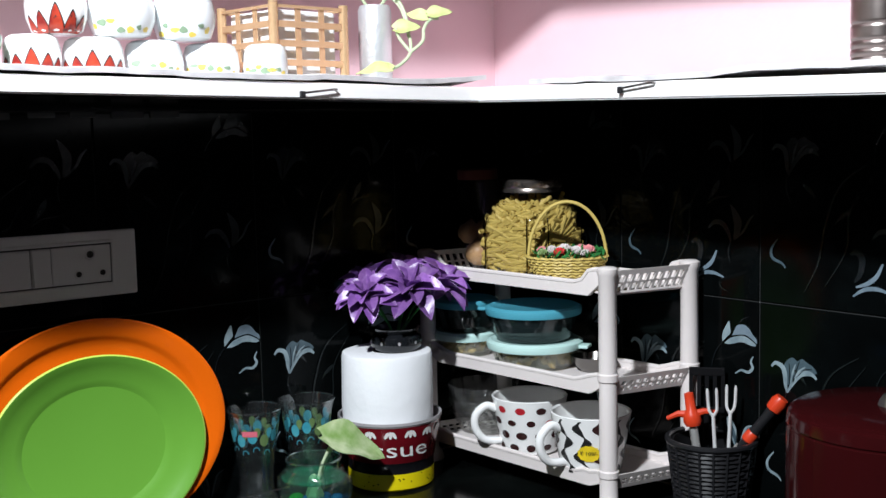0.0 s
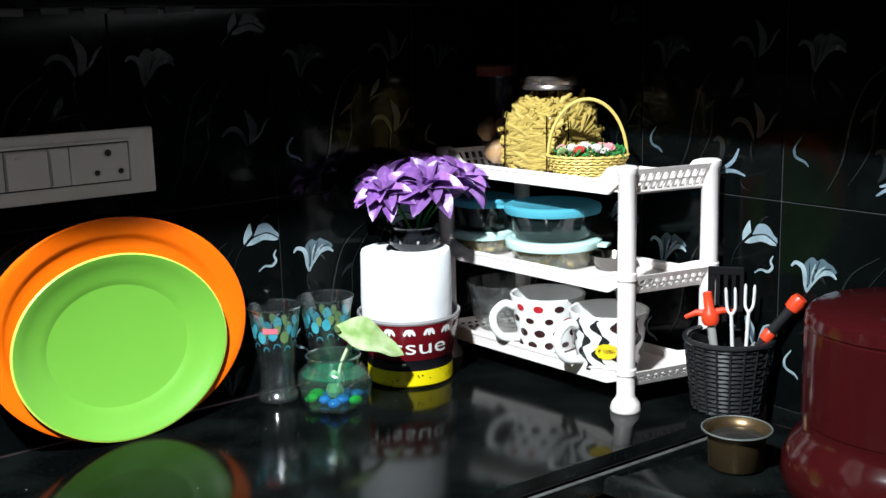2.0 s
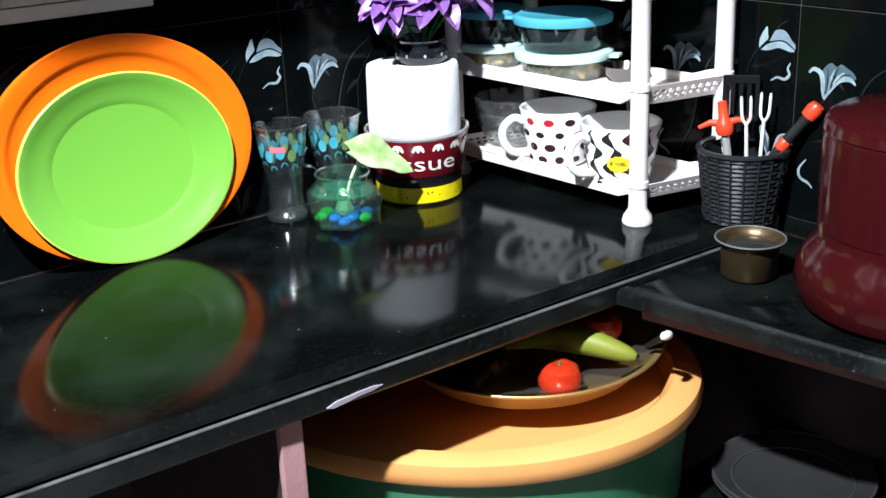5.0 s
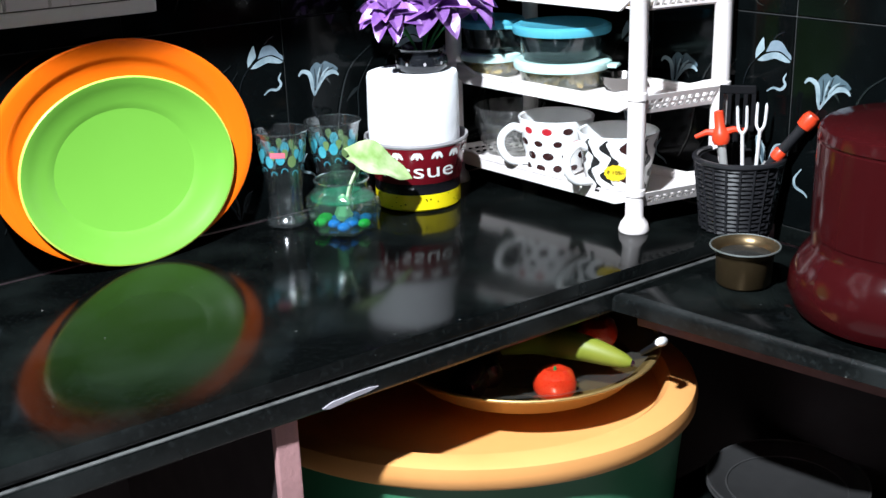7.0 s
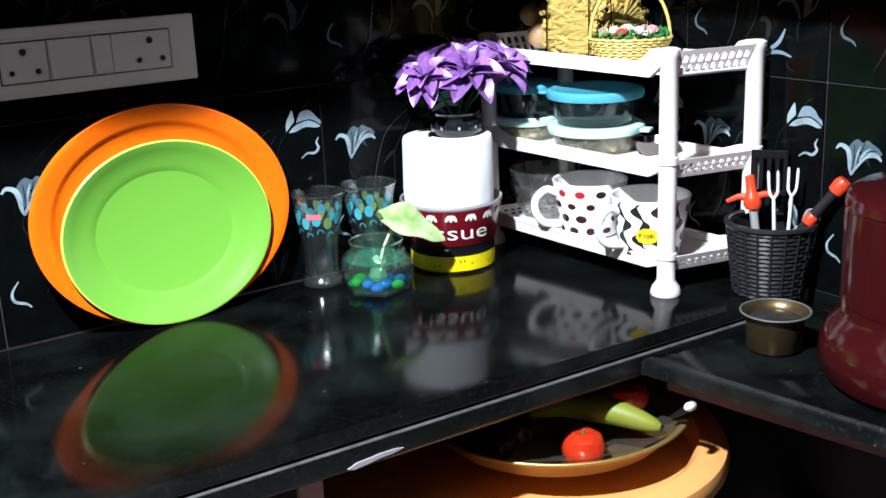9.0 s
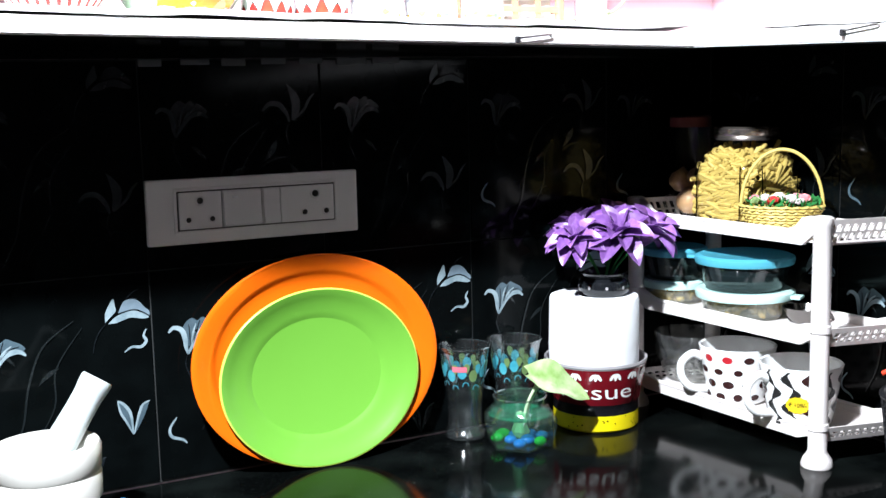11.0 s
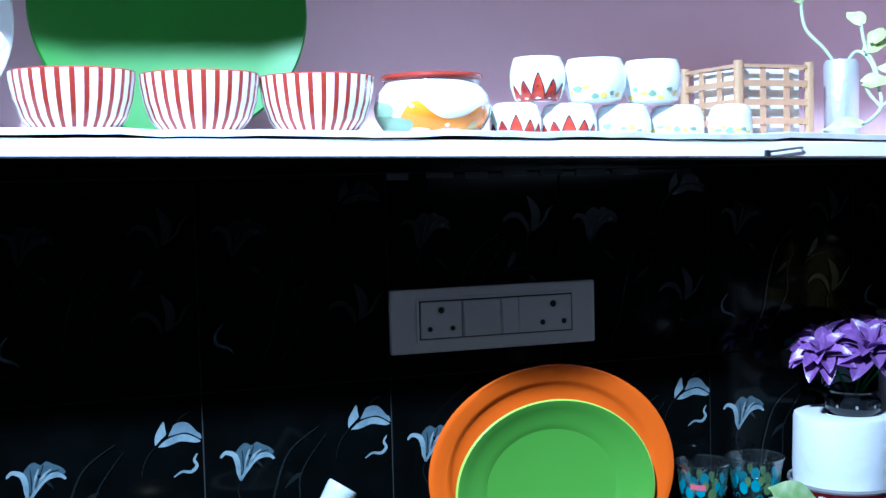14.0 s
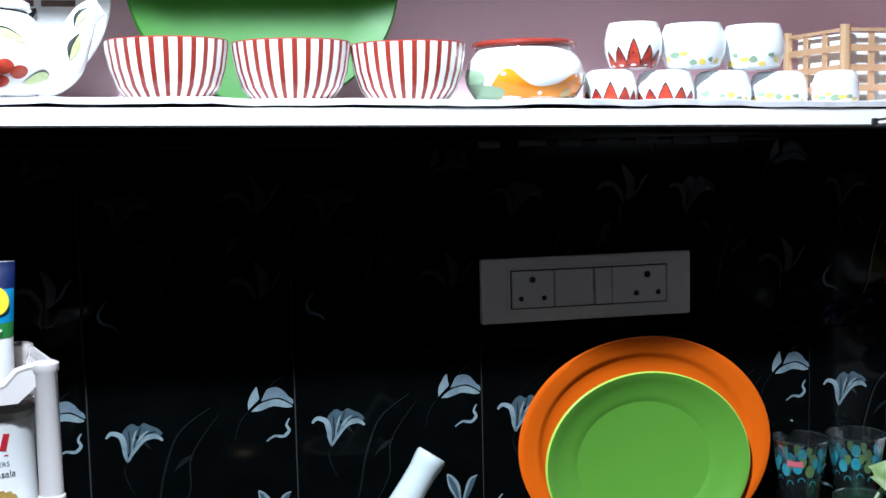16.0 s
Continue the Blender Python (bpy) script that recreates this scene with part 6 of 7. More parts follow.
def fruit_pot():
    x, y = -0.957, -0.215
    ob = thing("fruit_pot", "round white pot with orange fruit and red rim", "pot", x, y, shelf_z(x) + 0.0045)
    outer = [(0.042, 0.0015), (0.056, 0.008), (0.066, 0.024), (0.0675, 0.034), (0.064, 0.048), (0.055, 0.060), (0.054, 0.066)]
    body = closed_part("body", lathe([(0, 0.001)] + outer + [(0.052, 0.066), (0.052, 0.06), (0.06, 0.034), (0.04, 0.008), (0, 0.006)], 60), CERAMIC, ob)
    part("rim", tube([(0.0555 * math.cos(2 * math.pi * i / 48), 0.0555 * math.sin(2 * math.pi * i / 48), 0.068) for i in range(48)], 0.0034, 8, closed=True), STRIPE_RED, ob, "brick red rim", smooth=True)
    rad = belly(outer)
    f = toward(x, y)
    bump_ = lambda q, c, w: math.exp(-((q - c) / w) ** 2)
    hump = lambda q: 0.018 + 0.022 * bump_(q, 0.18, 0.15) + 0.017 * bump_(q, 0.88, 0.2)
    fruit = bmesh.new()
    ends = lambda q: math.sqrt(max(0.0, 1 - (2 * q - 1) ** 6))
    painted(fruit, -0.66, 1.25, lambda q: 0.016 - 0.0115 * ends(q), lambda q: 0.016 + (hump(q) - 0.016) * ends(q), rad, f, 0, 0.0007, 40)
    painted(fruit, 2.0, 3.4, lambda q: 0.016 - 0.01 * ends(q), lambda q: 0.016 + 0.02 * ends(q), rad, f, 0, 0.0007, 24)
    part("painted_fruit", fruit, AMBER, body, "glossy orange painted fruit")
    for u0, u1, z0, z1 in ((-1.38, -0.72, 0.020, 0.043), (-1.45, -0.38, 0.004, 0.026), (1.3, 1.9, 0.008, 0.038)):
        bm = bmesh.new()
        painted(bm, u0, u1, lambda q: (z0 + z1) / 2 - (z1 - z0) / 2 * ends(q) * (1 - 0.25 * q), lambda q: (z0 + z1) / 2 + (z1 - z0) / 2 * ends(q) * (1 - 0.6 * q), rad, f, 0, 0.0010, 24)
        part("painted_leaf", bm, SAGE, body, "sage green painted leaf")
    bm = bmesh.new()
    painted(bm, 0.62, 1.05, lambda q: 0.004, lambda q: 0.004 + 0.013 * math.sin(math.pi * q), rad, f, 0, 0.0011)
    part("painted_leaf", bm, OLIVE_TAN, body, "tan painted leaf")
    for u, z in ((-0.36, 0.033), (0.25, 0.012), (0.95, 0.031)):
        bm = bmesh.new()
        painted(bm, u - 0.05, u + 0.05, lambda q: z - 0.0022 * math.sin(math.pi * q), lambda q: z + 0.0022 * math.sin(math.pi * q), rad, f, 0, 0.0012, 8, 2)
        part("painted_shine", bm, CERAMIC, body, "pale dab on the fruit")
    return ob


fruit_pot()


def tea_cup(name, label, x, z, r, h, pattern, seed, flip=False, y=-0.215):
    ob = thing(name, label, "cup", x, y, z, 0, "stacked tea cups")
    outer = [(r * 0.62, 0.0008), (r * 0.82, 0.004), (r * 0.98, h * 0.35), (r, h * 0.62), (r * 0.92, h * 0.86), (r * 0.84, h)]
    if flip:
        outer = [(r * 0.92, 0.0008), (r * 0.97, 0.004), (r, h * 0.3), (r * 0.96, h * 0.7), (r * 0.86, h * 0.92), (r * 0.7, h)]
    body = closed_part("body", lathe([(0, 0.0006)] + outer + ([(0, h)] if flip else [(r * 0.80, h - 0.0005), (r * 0.9, h * 0.6), (r * 0.6, 0.006), (0, 0.005)]), 40), BONE if pattern != "tulip" else CERAMIC, ob)
    rad = belly(outer)
    f = toward(x, y)
    if pattern == "tulip":
        for k, (da, hh, w, lean) in enumerate(((-0.95, 0.36, 0.24, -0.16), (0.95, 0.36, 0.24, 0.16), (-0.48, 0.44, 0.27, -0.10), (0.50, 0.46, 0.27, 0.10), (0.0, 0.60, 0.29, 0.0))):
            H = h * hh
            bm = bmesh.new()
            rise = lambda q, p=lean: max(0.0, 1 - abs((q - 0.5 - p) / (0.5 + (p if q < 0.5 + p else -p))) ** 1.35)
            painted(bm, da - w - 0.03, da + w + 0.03, lambda q: 0.0012, lambda q: 0.0012 + (H + 0.0012) * rise(q), rad, f, 1, 0.0005 + 0.0003 * k, 16, 4)
            painted(bm, da - w, da + w, lambda q: 0.0012, lambda q: 0.0012 + H * 0.94 * rise(q), rad, f, 0, 0.0007 + 0.0003 * k, 16, 4)
            part("tulip_petal", bm, [TULIP_RED, INK], body, "coral red painted petal")
    else:
        rnd = random.Random(seed)
        bm = bmesh.new()
        for k in range(7):
            wrap(bm, blob(rnd.uniform(0.003, 0.006), rnd.uniform(0.002, 0.004), k), rad, f - 0.9 + k * 0.3, h * rnd.uniform(0.12, 0.35), k % 2, lift=0.0006)
        part("sprig_pattern", bm, [YELLOW_DAB, SAGE], body, "tiny yellow flower dabs")
    return ob


def cup_rows():
    lab_t, lab_b = "white tea cup with a coral red tulip", "pale china tea cup with tiny yellow flowers"
    for x, r, pat in ((-0.855, 0.031, "tulip"), (-0.787, 0.034, "tulip"), (-0.715, 0.034, "dab"), (-0.642, 0.034, "dab"), (-0.584, 0.027, "dab")):
        tea_cup("tea_cup", lab_t if pat == "tulip" else lab_b, x, shelf_z(x) + 0.0045, r, 0.041, pat, int(-x * 100), True, -0.215 if x < -0.6 else -0.244)
    for x, r, pat in ((-0.826, 0.033, "tulip"), (-0.752, 0.038, "dab"), (-0.675, 0.037, "dab")):
        tea_cup("tea_cup", lab_t if pat == "tulip" else lab_b, x, shelf_z(x) + 0.0462, r, 0.053, pat, int(-x * 100) + 7)


cup_rows()


TURN = 6


def lattice_basket():
    x0, y0, sx, sy, h = -0.560, -0.225, 0.112, 0.112, 0.095
    z = shelf_z(-0.47) + 0.0045
    ob = thing("lattice_basket", "square pale gold chrome lattice basket holding white napkins", "basket", x0, y0, z, TURN)

    def face(name, place, w, n):
        bm = bmesh.new()
        for i in range(n + 1):
            u = w * i / n
            prism([(u - 0.0042, 0), (u + 0.0042, 0), (u + 0.0042, h), (u - 0.0042, h)], place, 0.0016, bm)
        for k in range(5):
            v = h * k / 4
            prism([(0, max(0, v - 0.004)), (w, max(0, v - 0.004)), (w, min(h, v + 0.004)), (0, min(h, v + 0.004))], lambda a, b, c: place(a, b, c + 0.0017), 0.0016, bm)
        bmesh.ops.recalc_face_normals(bm, faces=bm.faces[:])
        part(name, bm, GOLD, ob)
    face("lattice_side", lambda u, v, w: (u, -w, v), sx, 3)
    face("lattice_side", lambda u, v, w: (u, sy + w, v), sx, 3)
    face("lattice_side", lambda u, v, w: (-w, u, v), sy, 3)
    face("lattice_side", lambda u, v, w: (sx + w, u, v), sy, 3)
    for cx, cy in ((0, 0), (sx, 0), (0, sy), (sx, sy)):
        part("corner_post", tube([(cx, cy, 0), (cx, cy, h + 0.004)], 0.0062, 10), GOLD, ob, smooth=True)
    part("base", box(0, sx, 0, sy, 0.001, 0.004), GOLD, ob)
    nap = thing("napkin_stack", "stack of white paper napkins in gold basket", "napkins", x0, y0, z + 0.0042, TURN)
    part("napkin_block", box(0.008, sx - 0.008, 0.008, sy - 0.008, 0.0, 0.086, 0.003), TISSUE, nap)


def foil_jar_plant():
    x, y = -0.382, -0.190
    z = shelf_z(x) + 0.0045
    jar = thing("foil_jar", "silver foil covered jar with a trailing plant", "jar", x, y, z)
    foil = mat("crinkled_foil", (0.80, 0.82, 0.84), 0.36, 0.6, bump=0.8, bscale=70)
    closed_part("body", lathe([(0, 0.001), (0.021, 0.001), (0.0225, 0.004), (0.0225, 0.10), (0.020, 0.106), (0.017, 0.106), (0.018, 0.01), (0, 0.008)], 32, wobble=0.02), foil, jar)
    ob = thing("money_plant", "trailing money plant with pale variegated leaves", "plant", x, y, z)
    R_ = Vector((0.79, -0.61, 0))
    U_ = Vector((0, 0, 1))
    F_ = Vector((-0.61, -0.79, 0))
    lines = [[(0, 0.0, 0.09), (0.018, 0.012, 0.115), (0.036, 0.022, 0.10), (0.046, 0.035, 0.065), (0.048, 0.05, 0.040), (0.036, 0.066, 0.024), (0.022, 0.080, 0.016)],
             [(0.048, 0.05, 0.040), (0.034, 0.045, 0.058), (0.029, 0.045, 0.072)],
             [(0.048, 0.05, 0.040), (0.064, 0.045, 0.054), (0.066, 0.04, 0.070), (0.074, 0.04, 0.082), (0.086, 0.04, 0.084)],
             [(0.046, 0.04, 0.060), (0.042, 0.035, 0.090), (0.030, 0.03, 0.118), (0.024, 0.03, 0.15)],
             [(0, 0, 0.09), (-0.02, 0.01, 0.12), (-0.045, 0.015, 0.15), (-0.05, 0.02, 0.19)]]
    conv = lambda r, f, u: R_ * r + F_ * f + U_ * u
    for ln in lines:
        part("stem", tube(smooth_line([conv(*p) for p in ln], 6), 0.0022, 7), STEM, ob, smooth=True)
    leaves = [(0.020, 0.082, 0.017, 172, 34, 0.044), (0.029, 0.045, 0.072, 10, 62, 0.034), (0.074, 0.04, 0.090, 15, 55, 0.032), (0.070, 0.04, 0.086, 160, 60, 0.030), (0.032, 0.03, 0.114, 40, 55, 0.036),
              (0.024, 0.03, 0.15, 120, 50, 0.034), (-0.05, 0.02, 0.185, 120, 50, 0.03), (0.040, 0.03, 0.125, 70, 50, 0.034)]
    lf = None
    for k, (r, f, u, yaw, tilt, s) in enumerate(leaves):
        m = Matrix.Translation(conv(r, f, u)) @ pose(0, 0, 0, 0, 0, -38) @ pose(0, 0, 0, tilt, 0, 0) @ pose(0, 0, 0, 0, 0, yaw) @ Matrix.Diagonal((s / 0.05, s / 0.05, s / 0.05, 1))
        if lf is None:
            lf = part("leaf", leaf_mesh(0.05, 0.032, 0.012, 0.15, 8), LEAF_PALE, ob, smooth=True)
            lf.matrix_basis = m
        else:
            reuse("leaf", lf, ob, m)


lattice_basket()
foil_jar_plant()


def steel_can():
    z = shelf_z(-0.15) + 0.0045
    ob = thing("steel_can", "ridged stainless steel canister on the side shelf", "canister", -0.185, -0.818, z - 0.004)
    prof = [(0, 0.0), (0.031, 0.0)]
    for k in range(12):
        zz = 0.004 + k * 0.0042
        prof += [(0.032, zz), (0.0308, zz + 0.0021)] if k in (1, 3, 5, 9) else [(0.032, zz), (0.032, zz + 0.0021)]
    prof += [(0.032, 0.055), (0.032, 0.098), (0.034, 0.1), (0.034, 0.12), (0.03, 0.125), (0, 0.126)]
    closed_part("body", lathe(prof, 48), mat("dull_can_steel", (0.36, 0.31, 0.29), 0.3, 1.0, grain=0.5, scale=40), ob)


steel_can()


# ---- teapot, plates at the back of the shelf ----
def teapot():
    x, y = -1.537, -0.215
    ob = thing("teapot", "white ceramic teapot with painted red flowers", "teapot", x, y, shelf_z(x) + 0.0045)
    outer = [(0.046, 0.0015), (0.064, 0.011), (0.077, 0.034), (0.078, 0.050), (0.070, 0.072), (0.054, 0.089), (0.046, 0.094)]
    body = closed_part("body", lathe([(0, 0.001)] + outer + [(0, 0.094)], 56), CERAMIC, ob)
    l = closed_part("lid", lathe([(0.050, 0.0935), (0.054, 0.095), (0.053, 0.102), (0.044, 0.107), (0.014, 0.112), (0, 0.113)], 40), CERAMIC, ob)
    closed_part("lid_knob", lathe([(0, 0.111), (0.018, 0.112), (0.028, 0.120), (0.024, 0.129), (0, 0.133)], 24), AMBER, l, "orange lid knob")
    line = smooth_line([(0.052, 0, 0.026), (0.080, 0, 0.038), (0.094, 0, 0.062), (0.106, 0, 0.088), (0.122, 0, 0.100)], 6)
    rr = [0.026 - 0.0165 * (i / (len(line) - 1)) for i in range(len(line))]
    sp = part("spout", tube(line, rr, 18), CERAMIC, ob, smooth=True)
    for k, (s0, s1, turn0, wide) in enumerate(((0.34, 0.60, -0.25, 0.50), (0.62, 0.86, 0.15, 0.55))):
        for slot, (grow, shift, material) in enumerate(((1.0, 0.0, LIME_GLAZE), (0.50, 0.60, INK))):
            bm = bmesh.new()
            rows = []
            for a in range(13):
                q = a / 12
                f_ = (s0 + (s1 - s0) * q) * (len(line) - 1)
                c0, c1 = line[int(f_)], line[min(int(f_) + 1, len(line) - 1)]
                p, d = c0.lerp(c1, f_ - int(f_)), (c1 - c0).normalized()
                up_, r = Vector((-d.z, 0, d.x)), rr[int(f_)] + 0.0008 + 0.0003 * slot
                mid = turn0 + shift * wide * math.sin(math.pi * q) * 0.8
                half = wide * grow * math.sin(math.pi * q) * 0.5 + 0.004
                rows.append([bm.verts.new(p + r * (Vector((0, -math.cos(mid + h_ * half), 0)) + up_ * math.sin(mid + h_ * half))) for h_ in (-1, -0.5, 0, 0.5, 1)])
            for r0, r1 in zip(rows, rows[1:]):
                for b in range(4):
                    bm.faces.new((r0[b], r1[b], r1[b + 1], r0[b + 1]))
            part("spout_leaf" if slot == 0 else "spout_leaf_edge", bm, material, sp, smooth=True)
    hl = smooth_line([(-0.070, 0, 0.068), (-0.104, 0, 0.076), (-0.116, 0, 0.050), (-0.098, 0, 0.026), (-0.070, 0, 0.024)], 6)
    part("handle", tube(hl, 0.0075, 12), CERAMIC, ob, smooth=True)
    rad = belly(outer)
    f = -math.pi / 2 + 0.12
    bm = bmesh.new()
    # three red lobes, leaves with a dark upper edge, curled strokes
    for k, (da, z, wa, hz) in enumerate([(0.36, 0.034, 0.12, 0.0075), (0.56, 0.029, 0.13, 0.0065), (0.30, 0.020, 0.15, 0.0060)]):
        painted(bm, da - wa, da + wa, lambda q: z - hz * math.sin(math.pi * q) ** 0.5, lambda q: z + hz * math.sin(math.pi * q) ** 0.5, rad, f, 0, 0.0007 + 0.0002 * k, 16, 4)
    for k, (da, z, wa, hz, tilt) in enumerate([(-0.46, 0.036, 0.26, 0.012, 0.012), (-0.14, 0.070, 0.30, 0.008, 0.002), (0.46, 0.064, 0.26, 0.0075, -0.014), (0.92, 0.022, 0.26, 0.009, 0.008), (-1.1, 0.046, 0.26, 0.010, 0.006)]):
        mid = lambda q: z + tilt * (q - 0.5)
        painted(bm, da - wa, da + wa, lambda q: mid(q) - 0.4 * hz * math.sin(math.pi * q), lambda q: mid(q) + hz * math.sin(math.pi * q), rad, f, 1, 0.0007, 16, 4)
        painted(bm, da - wa - 0.03, da + wa + 0.01, lambda q: mid(q) + hz * math.sin(math.pi * q) - 0.0009 * math.sin(math.pi * q), lambda q: mid(q) + hz * math.sin(math.pi * q) + 0.0010 * math.sin(math.pi * q), rad, f, 2, 0.0009, 20, 2)
    for k in range(48):
        q0, q1 = k / 48, (k + 1) / 48
        curl = lambda q: 0.022 + 0.016 * q + 0.0055 * math.sin(q * 17) * min(1, 3 * q)
        z0, z1 = curl(q0), curl(q1)
        painted(bm, -0.26 + 0.50 * q0, -0.26 + 0.50 * q1 + 0.004, lambda q: z0 + (z1 - z0) * q - 0.0007, lambda q: z0 + (z1 - z0) * q + 0.0007, rad, f, 2, 0.001, 1, 1)
    part("flower_painting", bm, [TULIP_RED, LIME_GLAZE, INK], body, "red flowers and pale green leaves")
    return ob


teapot()


def standing_disc(name, label, x, r, z, material, tilt, y, category="plate", rim=0.014):
    ob = thing(name, label, category, x, y, z)
    prof = [(0, 0.0), (r * 0.7, 0.0), (r * 0.96, rim * 0.8), (r, rim), (r * 0.985, rim + 0.003), (r * 0.72, 0.005), (0, 0.004)]
    bm = lathe(prof, 80)
    bm.transform(pose(0, 0, 0, 90 - tilt, 0, 0))
    bm.transform(Matrix.Translation((0, 0, -min(v.co.z for v in bm.verts))))
    closed_part("dish", bm, material, ob)
    return ob


standing_disc("round_tray", "large green round tray standing against the wall", -1.236, 0.161, shelf_z(-1.232) + 0.0045, mat("bottle_green_plastic", (0.03, 0.165, 0.004), 0.5, grain=0.25, scale=10), 9, -0.075)
wp = standing_disc("slogan_plate", "white plate with brown lettering against the wall", -1.545, 0.135, shelf_z(-1.545) + 0.0045, CERAMIC, 9, -0.075)
bm = bmesh.new()
for k, (u0, u1) in enumerate(((-0.085, -0.03), (-0.022, 0.0), (0.008, 0.05), (0.058, 0.095))):
    box(u0, u1, -0.0165, -0.0155, 0.114, 0.121, 0, bm)
part("lettering_bar", bm, mat("brown_lettering", (0.10, 0.06, 0.05), 0.5), wp, "unreadable brown lettering")
part("painted_stem", tube(smooth_line([(0.035, -0.013, 0.06), (0.04, -0.0165, 0.09), (0.052, -0.0165, 0.112)], 5), [0.0035] * 10 + [0.001], 6), INK, wp, "dark painted stem")

# ---- left of the plates: mortar, brass pot ----
def mortar():
    x, y = -1.128, -0.175
    ob = thing("mortar", "white marble mortar with ringed sides", "mortar", x, y, 0.9005)
    closed_part("bowl", lathe([(0, 0.001), (0.050, 0.001), (0.053, 0.006), (0.055, 0.06), (0.0600, 0.066), (0.0605, 0.092), (0.0585, 0.096), (0.0605, 0.100), (0.0615, 0.124), (0.059, 0.1285), (0.050, 0.1285), (0.046, 0.124), (0.038, 0.09), (0.02, 0.07), (0, 0.068)], 56), MARBLE, ob)
    p = thing("pestle", "pale marble pestle leaning in the mortar", "pestle", x, y, 0.975)
    a, b = Vector((-0.012, 0.006, 0.004)), Vector((0.066, 0.0176, 0.118))
    line = [a.lerp(b, t) for t in (0, 0.1, 0.35, 0.7, 0.84, 0.88, 0.93, 0.98, 1.0)]
    part("rod", tube(line, [0.014, 0.020, 0.019, 0.0172, 0.0174, 0.0180, 0.0188, 0.0190, 0.0178], 20), MARBLE_PALE, p, smooth=True)


mortar()


def brass_pot():
    ob = thing("brass_pot", "small lidded brass pot on the worktop", "pot", -1.262, -0.20, 0.9005)
    closed_part("body", lathe([(0, 0.001), (0.035, 0.001), (0.046, 0.02), (0.048, 0.06), (0.040, 0.10), (0.038, 0.118), (0, 0.118)], 40), BRASS, ob)
    l = closed_part("lid", lathe([(0.037, 0.118), (0.042, 0.119), (0.0425, 0.123), (0.036, 0.128), (0.012, 0.131), (0.010, 0.134), (0, 0.136)], 40), BRASS, ob, "dull brass lid")


brass_pot()


def scrub_pad():
    ob = thing("blue_sponge", "small blue kitchen sponge beside the mortar", "sponge", -1.052, -0.135, 0.9005, 25)
    bm = box(-0.036, 0.036, -0.024, 0.024, 0, 0.024, 0.007, segs=3)
    part("pad", bm, mat("blue_sponge_foam", (0.01, 0.22, 0.62), 0.8, grain=0.5, scale=80, bump=0.6, bscale=200), ob, smooth=True)


scrub_pad()


# ---- things on the other rack ----
def cream_tube():
    ob = thing("cosmetic_tube", "white squeeze tube with blue and green label", "tube", -1.557, -0.166, T1, 12)
    bm = bmesh.new()
    levels = [(0.028, 0.026, 0.0005), (0.0295, 0.027, 0.004), (0.031, 0.026, 0.06), (0.034, 0.018, 0.104), (0.036, 0.004, 0.133), (0.036, 0.0025, 0.139)]
    rings = []
    n = 36
    for a, b, z in levels:
        rings.append([bm.verts.new((a * math.cos(2 * math.pi * i / n), b * math.sin(2 * math.pi * i / n), z)) for i in range(n)])
    for k, (r0, r1) in enumerate(zip(rings, rings[1:])):
        for i in range(n):
            bm.faces.new((r0[i], r0[(i + 1) % n], r1[(i + 1) % n], r1[i]))
    bm.faces.new(rings[0][::-1])
    bm.faces.new(rings[-1])
    t = part("tube_body", bm, CERAMIC, ob, smooth=True)

    def front(z):
        for (a0, b0, z0), (a1, b1, z1) in zip(levels, levels[1:]):
            if z0 <= z <= z1:
                q = (z - z0) / (z1 - z0)
                return a0 + (a1 - a0) * q, b0 + (b1 - b0) * q
        return levels[-1][0], levels[-1][1]

    def band(name, z0, z1, ang0, ang1, material, lift, label=""):
        bm = bmesh.new()
        prev = None
        for j in range(9):
            z = z0 + (z1 - z0) * j / 8
            a, b = front(z)
            row = [bm.verts.new(((a + lift) * math.cos(ang0 + (ang1 - ang0) * i / 16), (b + lift) * math.sin(ang0 + (ang1 - ang0) * i / 16), z)) for i in range(17)]
            if prev:
                for i in range(16):
                    bm.faces.new((prev[i], prev[i + 1], row[i + 1], row[i]))
            prev = row
        return part(name, bm, material, t, label, True)
    g0, g1 = radians(218), radians(345)
    band("label_green", 0.058, 0.074, g0, g1, mat("green_label_ink", (0.03, 0.2, 0.04), 0.4), 0.0006, "green label band")
    band("label_blue", 0.074, 0.110, g0, g1, mat("sky_blue_label_ink", (0.012, 0.2, 0.42), 0.4, grain=0.5, colour2=(0.03, 0.3, 0.5), scale=60), 0.0007, "sky blue label")
    # navy print, its ink deepened to carry the shelf's shade
    band("label_navy", 0.110, 0.1385, radians(180), radians(360), mat("shelf_shaded_navy_ink", (0.004, 0.014, 0.075), 0.4), 0.0008, "navy blue top deepened for shelf shade")
    bm = bmesh.new()
    for u0, u1, z in ((-0.005, 0.018, 0.066), (-0.003, 0.016, 0.0625), (-0.004, 0.014, 0.080), (-0.026, -0.014, 0.098)):
        a, b = front(z)
        box(u0, u1, -b - 0.0016, -b + 0.002, z, z + 0.002, 0, bm)
    part("label_bars", bm, WHITE_PAINT, t, "small unreadable white print")
    a, b = front(0.098)
    d = part("yellow_disc", lathe([(0, 0.0012), (0.0158, 0.001), (0.0168, 0.0)], 28), STICKER, t, "plain yellow disc")
    d.matrix_basis = pose(0.011, -b - 0.0006, 0.098, 80, 0, 8)
    return ob


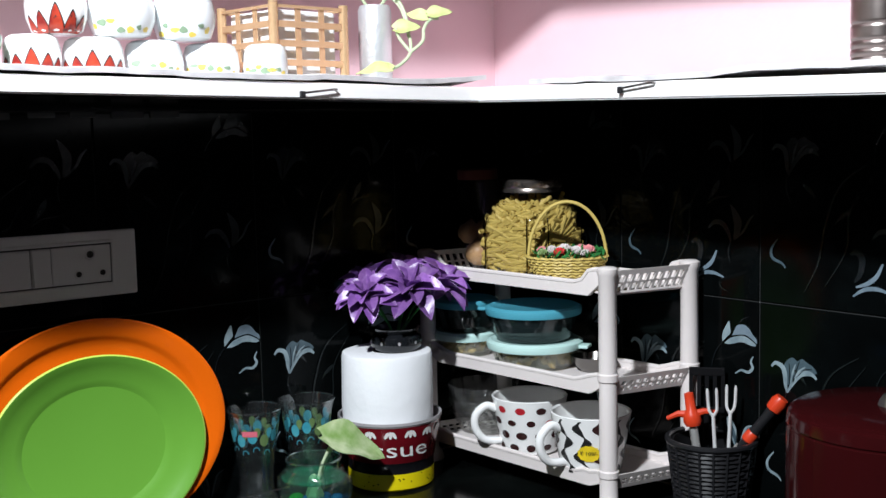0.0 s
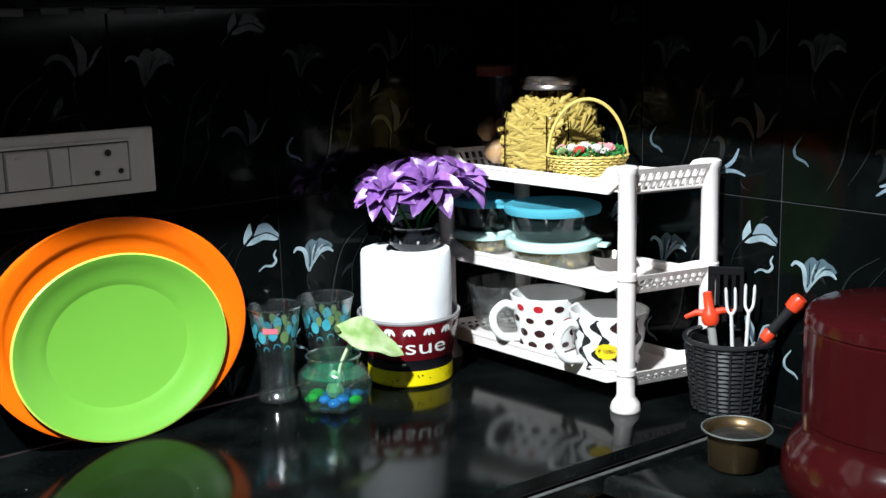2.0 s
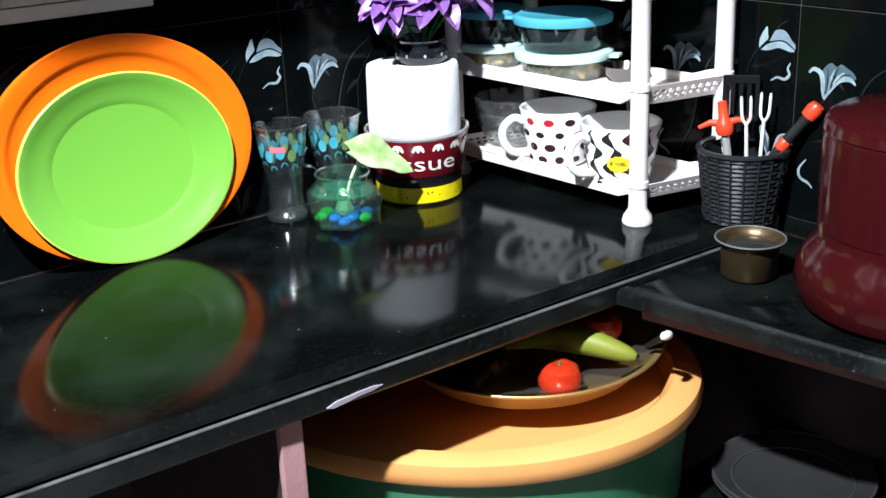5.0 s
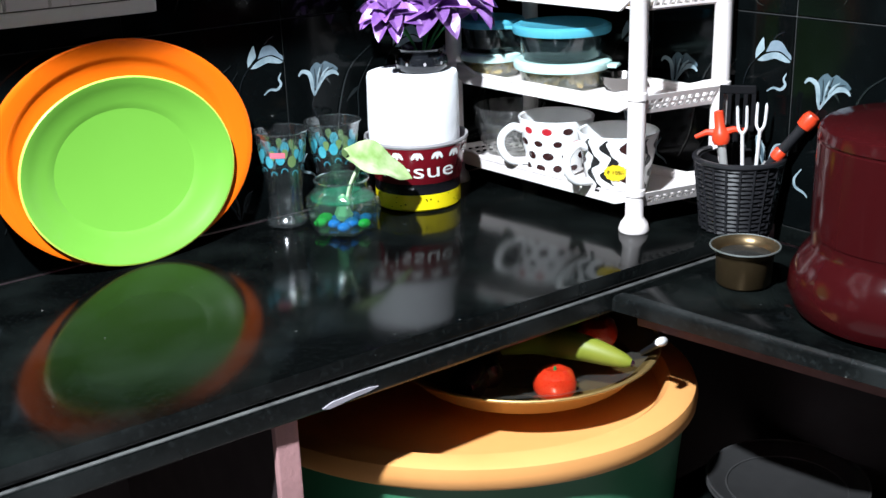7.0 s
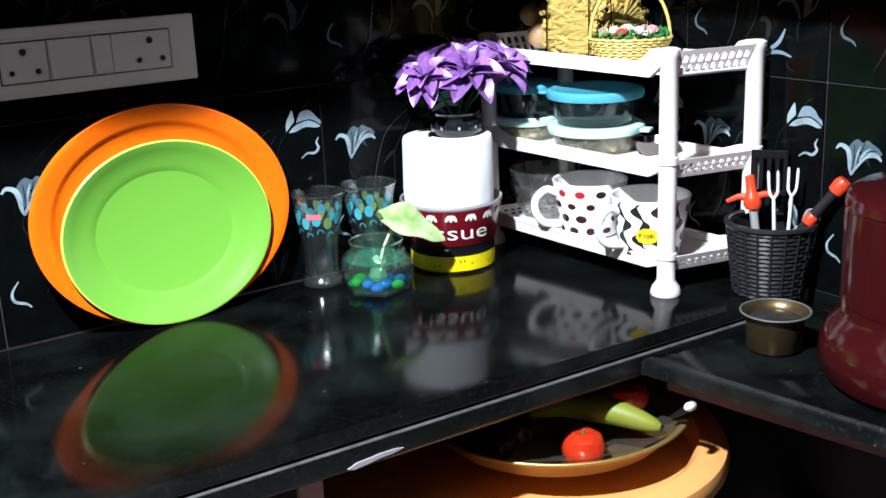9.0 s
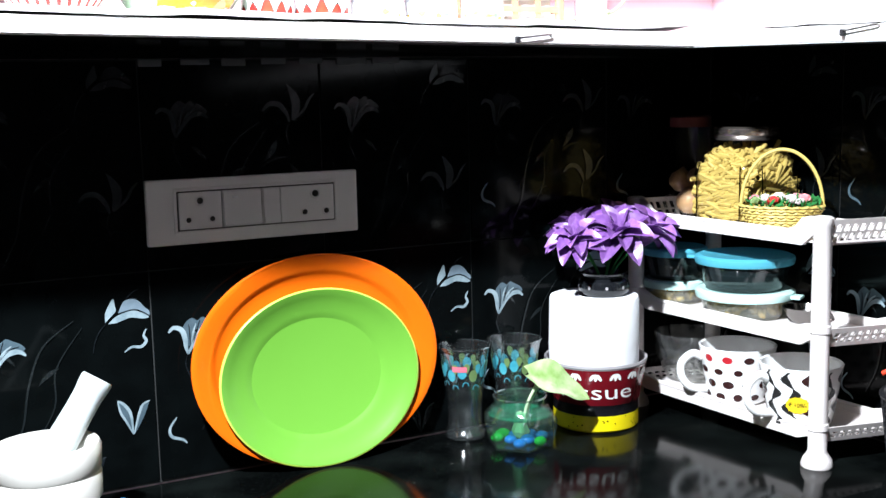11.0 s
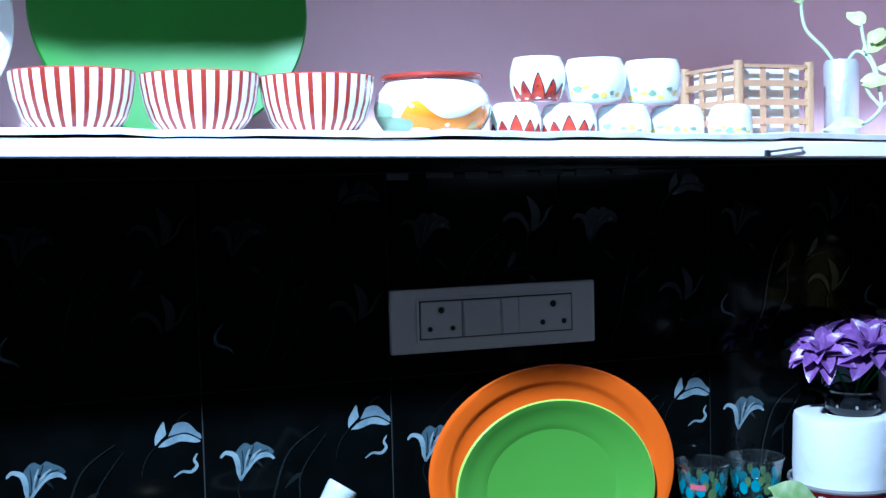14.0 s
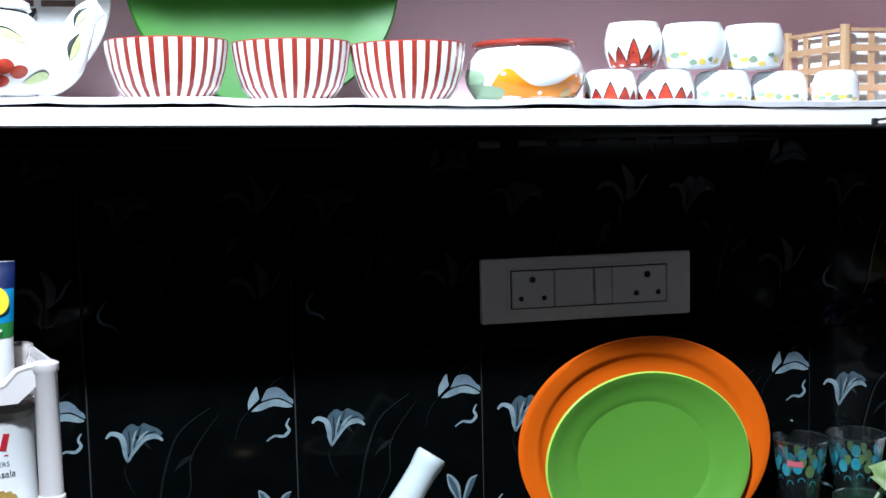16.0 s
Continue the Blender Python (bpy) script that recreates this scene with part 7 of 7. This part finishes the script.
def spice_tin():
    x, y = -1.549, -0.166
    ob = thing("spice_tin", "white spice tin with red script and food picture", "tin", x, y, T2)
    r = 0.0395
    body = closed_part("body", lathe([(0, 0.0005), (r, 0.0005), (r + 0.0008, 0.003), (r, 0.006), (r, 0.106), (r + 0.0008, 0.108), (r, 0.111), (r - 0.004, 0.1125), (r - 0.006, 0.111), (0, 0.111)], 48), [CERAMIC], ob)
    l = closed_part("lid", lathe([(r - 0.001, 0.108), (r + 0.0016, 0.109), (r + 0.0016, 0.116), (r - 0.002, 0.118), (0, 0.1175)], 44), STEEL, ob, "pale metal lid")
    f = -math.pi / 2 - 0.05
    rad = lambda z: r
    part("product_name", wrap_word("Chat Masala", 0.0105, rad, f, 0.052, 0.0007), INK, body)
    part("product_line", wrap_word("SPRINKLERS", 0.0075, rad, f, 0.063, 0.0007), mat("grey_ink", (0.2, 0.22, 0.25), 0.5), body)
    bm = bmesh.new()
    for k, (u, w, h0) in enumerate(((-0.021, 0.006, 0.008), (-0.009, 0.004, 0.005), (-0.001, 0.003, 0.008), (0.006, 0.004, 0.005), (0.014, 0.005, 0.009))):
        wrap(bm, [(u * 1.15 - w * 1.2, -h0 * 0.9), (u * 1.15 + w * 0.2, -h0 * 1.0), (u * 1.15 + w * 1.1, h0 * 1.0), (u * 1.15 - w * 0.2, h0 * 1.1)], rad, f, 0.083 + k * 0.0008, lift=0.0007)
    wrap(bm, [(-0.020, -0.0012), (0.0, -0.0010), (0.019, 0.0012), (0.019, 0.0026), (0, 0.0008), (-0.020, 0.0)], rad, f, 0.0705, lift=0.0007)
    part("red_mark", bm, DOT_RED, body, "red brand mark as plain strokes")
    bm = bmesh.new()
    for k in range(14):
        rnd = random.Random(k)
        wrap(bm, blob(0.006, 0.004, k), rad, f - 0.55 + 0.08 * k, 0.030 + rnd.uniform(-0.008, 0.007), 0, lift=0.0008 + 0.0001 * k)
    part("food_picture", bm, mat("golden_snack_print", (0.55, 0.35, 0.08), 0.4, grain=0.8, scale=90), body, "golden snack picture")


def side_bottles():
    ob = thing("white_bottle", "white plastic pump bottle beside the tube", "bottle", -1.624, -0.190, T1)
    closed_part("body", lathe([(0, 0.0005), (0.026, 0.0005), (0.027, 0.004), (0.027, 0.075), (0.020, 0.098), (0.012, 0.106), (0.012, 0.115), (0, 0.116)], 32), mat("milky_plastic", (0.55, 0.62, 0.6), 0.35, grain=0.3), ob)
    part("label_bar", box(-0.01, 0.02, -0.0285, -0.026, 0.05, 0.066), INK, ob, "small black label")
    bx = thing("wooden_box", "brown wooden box behind the tube", "box", -1.622, -0.120, T1, 18)
    part("case", box(-0.06, 0.055, -0.022, 0.022, 0.0, 0.150, 0.002), mat("brown_wood", (0.25, 0.10, 0.03), 0.5, grain=0.7, scale=20), bx)
    part("lid", box(-0.062, 0.057, -0.024, 0.024, 0.151, 0.163, 0.002), mat("orange_brown_wood", (0.26, 0.10, 0.025), 0.5, grain=0.6, scale=25), bx)
    j = thing("spice_jar", "small glass spice jar with a steel cap", "jar", -1.628, -0.194, T2)
    closed_part("glass_body", lathe([(0, 0.0005), (0.027, 0.0005), (0.028, 0.004), (0.028, 0.045), (0.018, 0.058), (0.018, 0.064), (0.016, 0.064), (0.026, 0.044), (0.026, 0.005), (0, 0.003)], 32), GLASS, j)
    closed_part("cap", lathe([(0.0185, 0.058), (0.0205, 0.058), (0.0205, 0.075), (0.0185, 0.077), (0, 0.077)], 28), STEEL, j)


cream_tube()
spice_tin()
side_bottles()

# ---- small marks ----
bm = bmesh.new()
pts = [(-0.045, -0.002), (-0.03, 0.004), (-0.008, 0.0055), (0.004, 0.007), (0.03, 0.0075), (0.043, 0.005), (0.028, 0.0015), (0.005, 0.0), (-0.015, -0.003), (-0.035, -0.0055)]
prism(pts, lambda u, v, w: (-0.705 + u * 0.80, -0.5046 - 0.031 * u - w, 0.8555 + v * 0.72), 0.002, bm)
bmesh.ops.recalc_face_normals(bm, faces=bm.faces[:])
setting("plaster_smear", bm, mat("white_plaster_smear", (0.30, 0.28, 0.31), 0.9, grain=0.5, scale=80), "white plaster smear on the worktop's lower edge", "smear")
bm = bmesh.new()
rnd = random.Random(31)
for k in range(7):
    x = -0.96 + k * 0.055
    box(x, x + rnd.uniform(0.03, 0.052), -0.011, -0.0083, 1.4555 + rnd.uniform(0, 0.003), 1.4655, 0.0008, bm, 1)
setting("tile_top_strip", bm, mat("mottled_grey_strip", (0.13, 0.13, 0.14), 0.8, grain=0.8, scale=60), "broken grey line under the shelf", "filler")
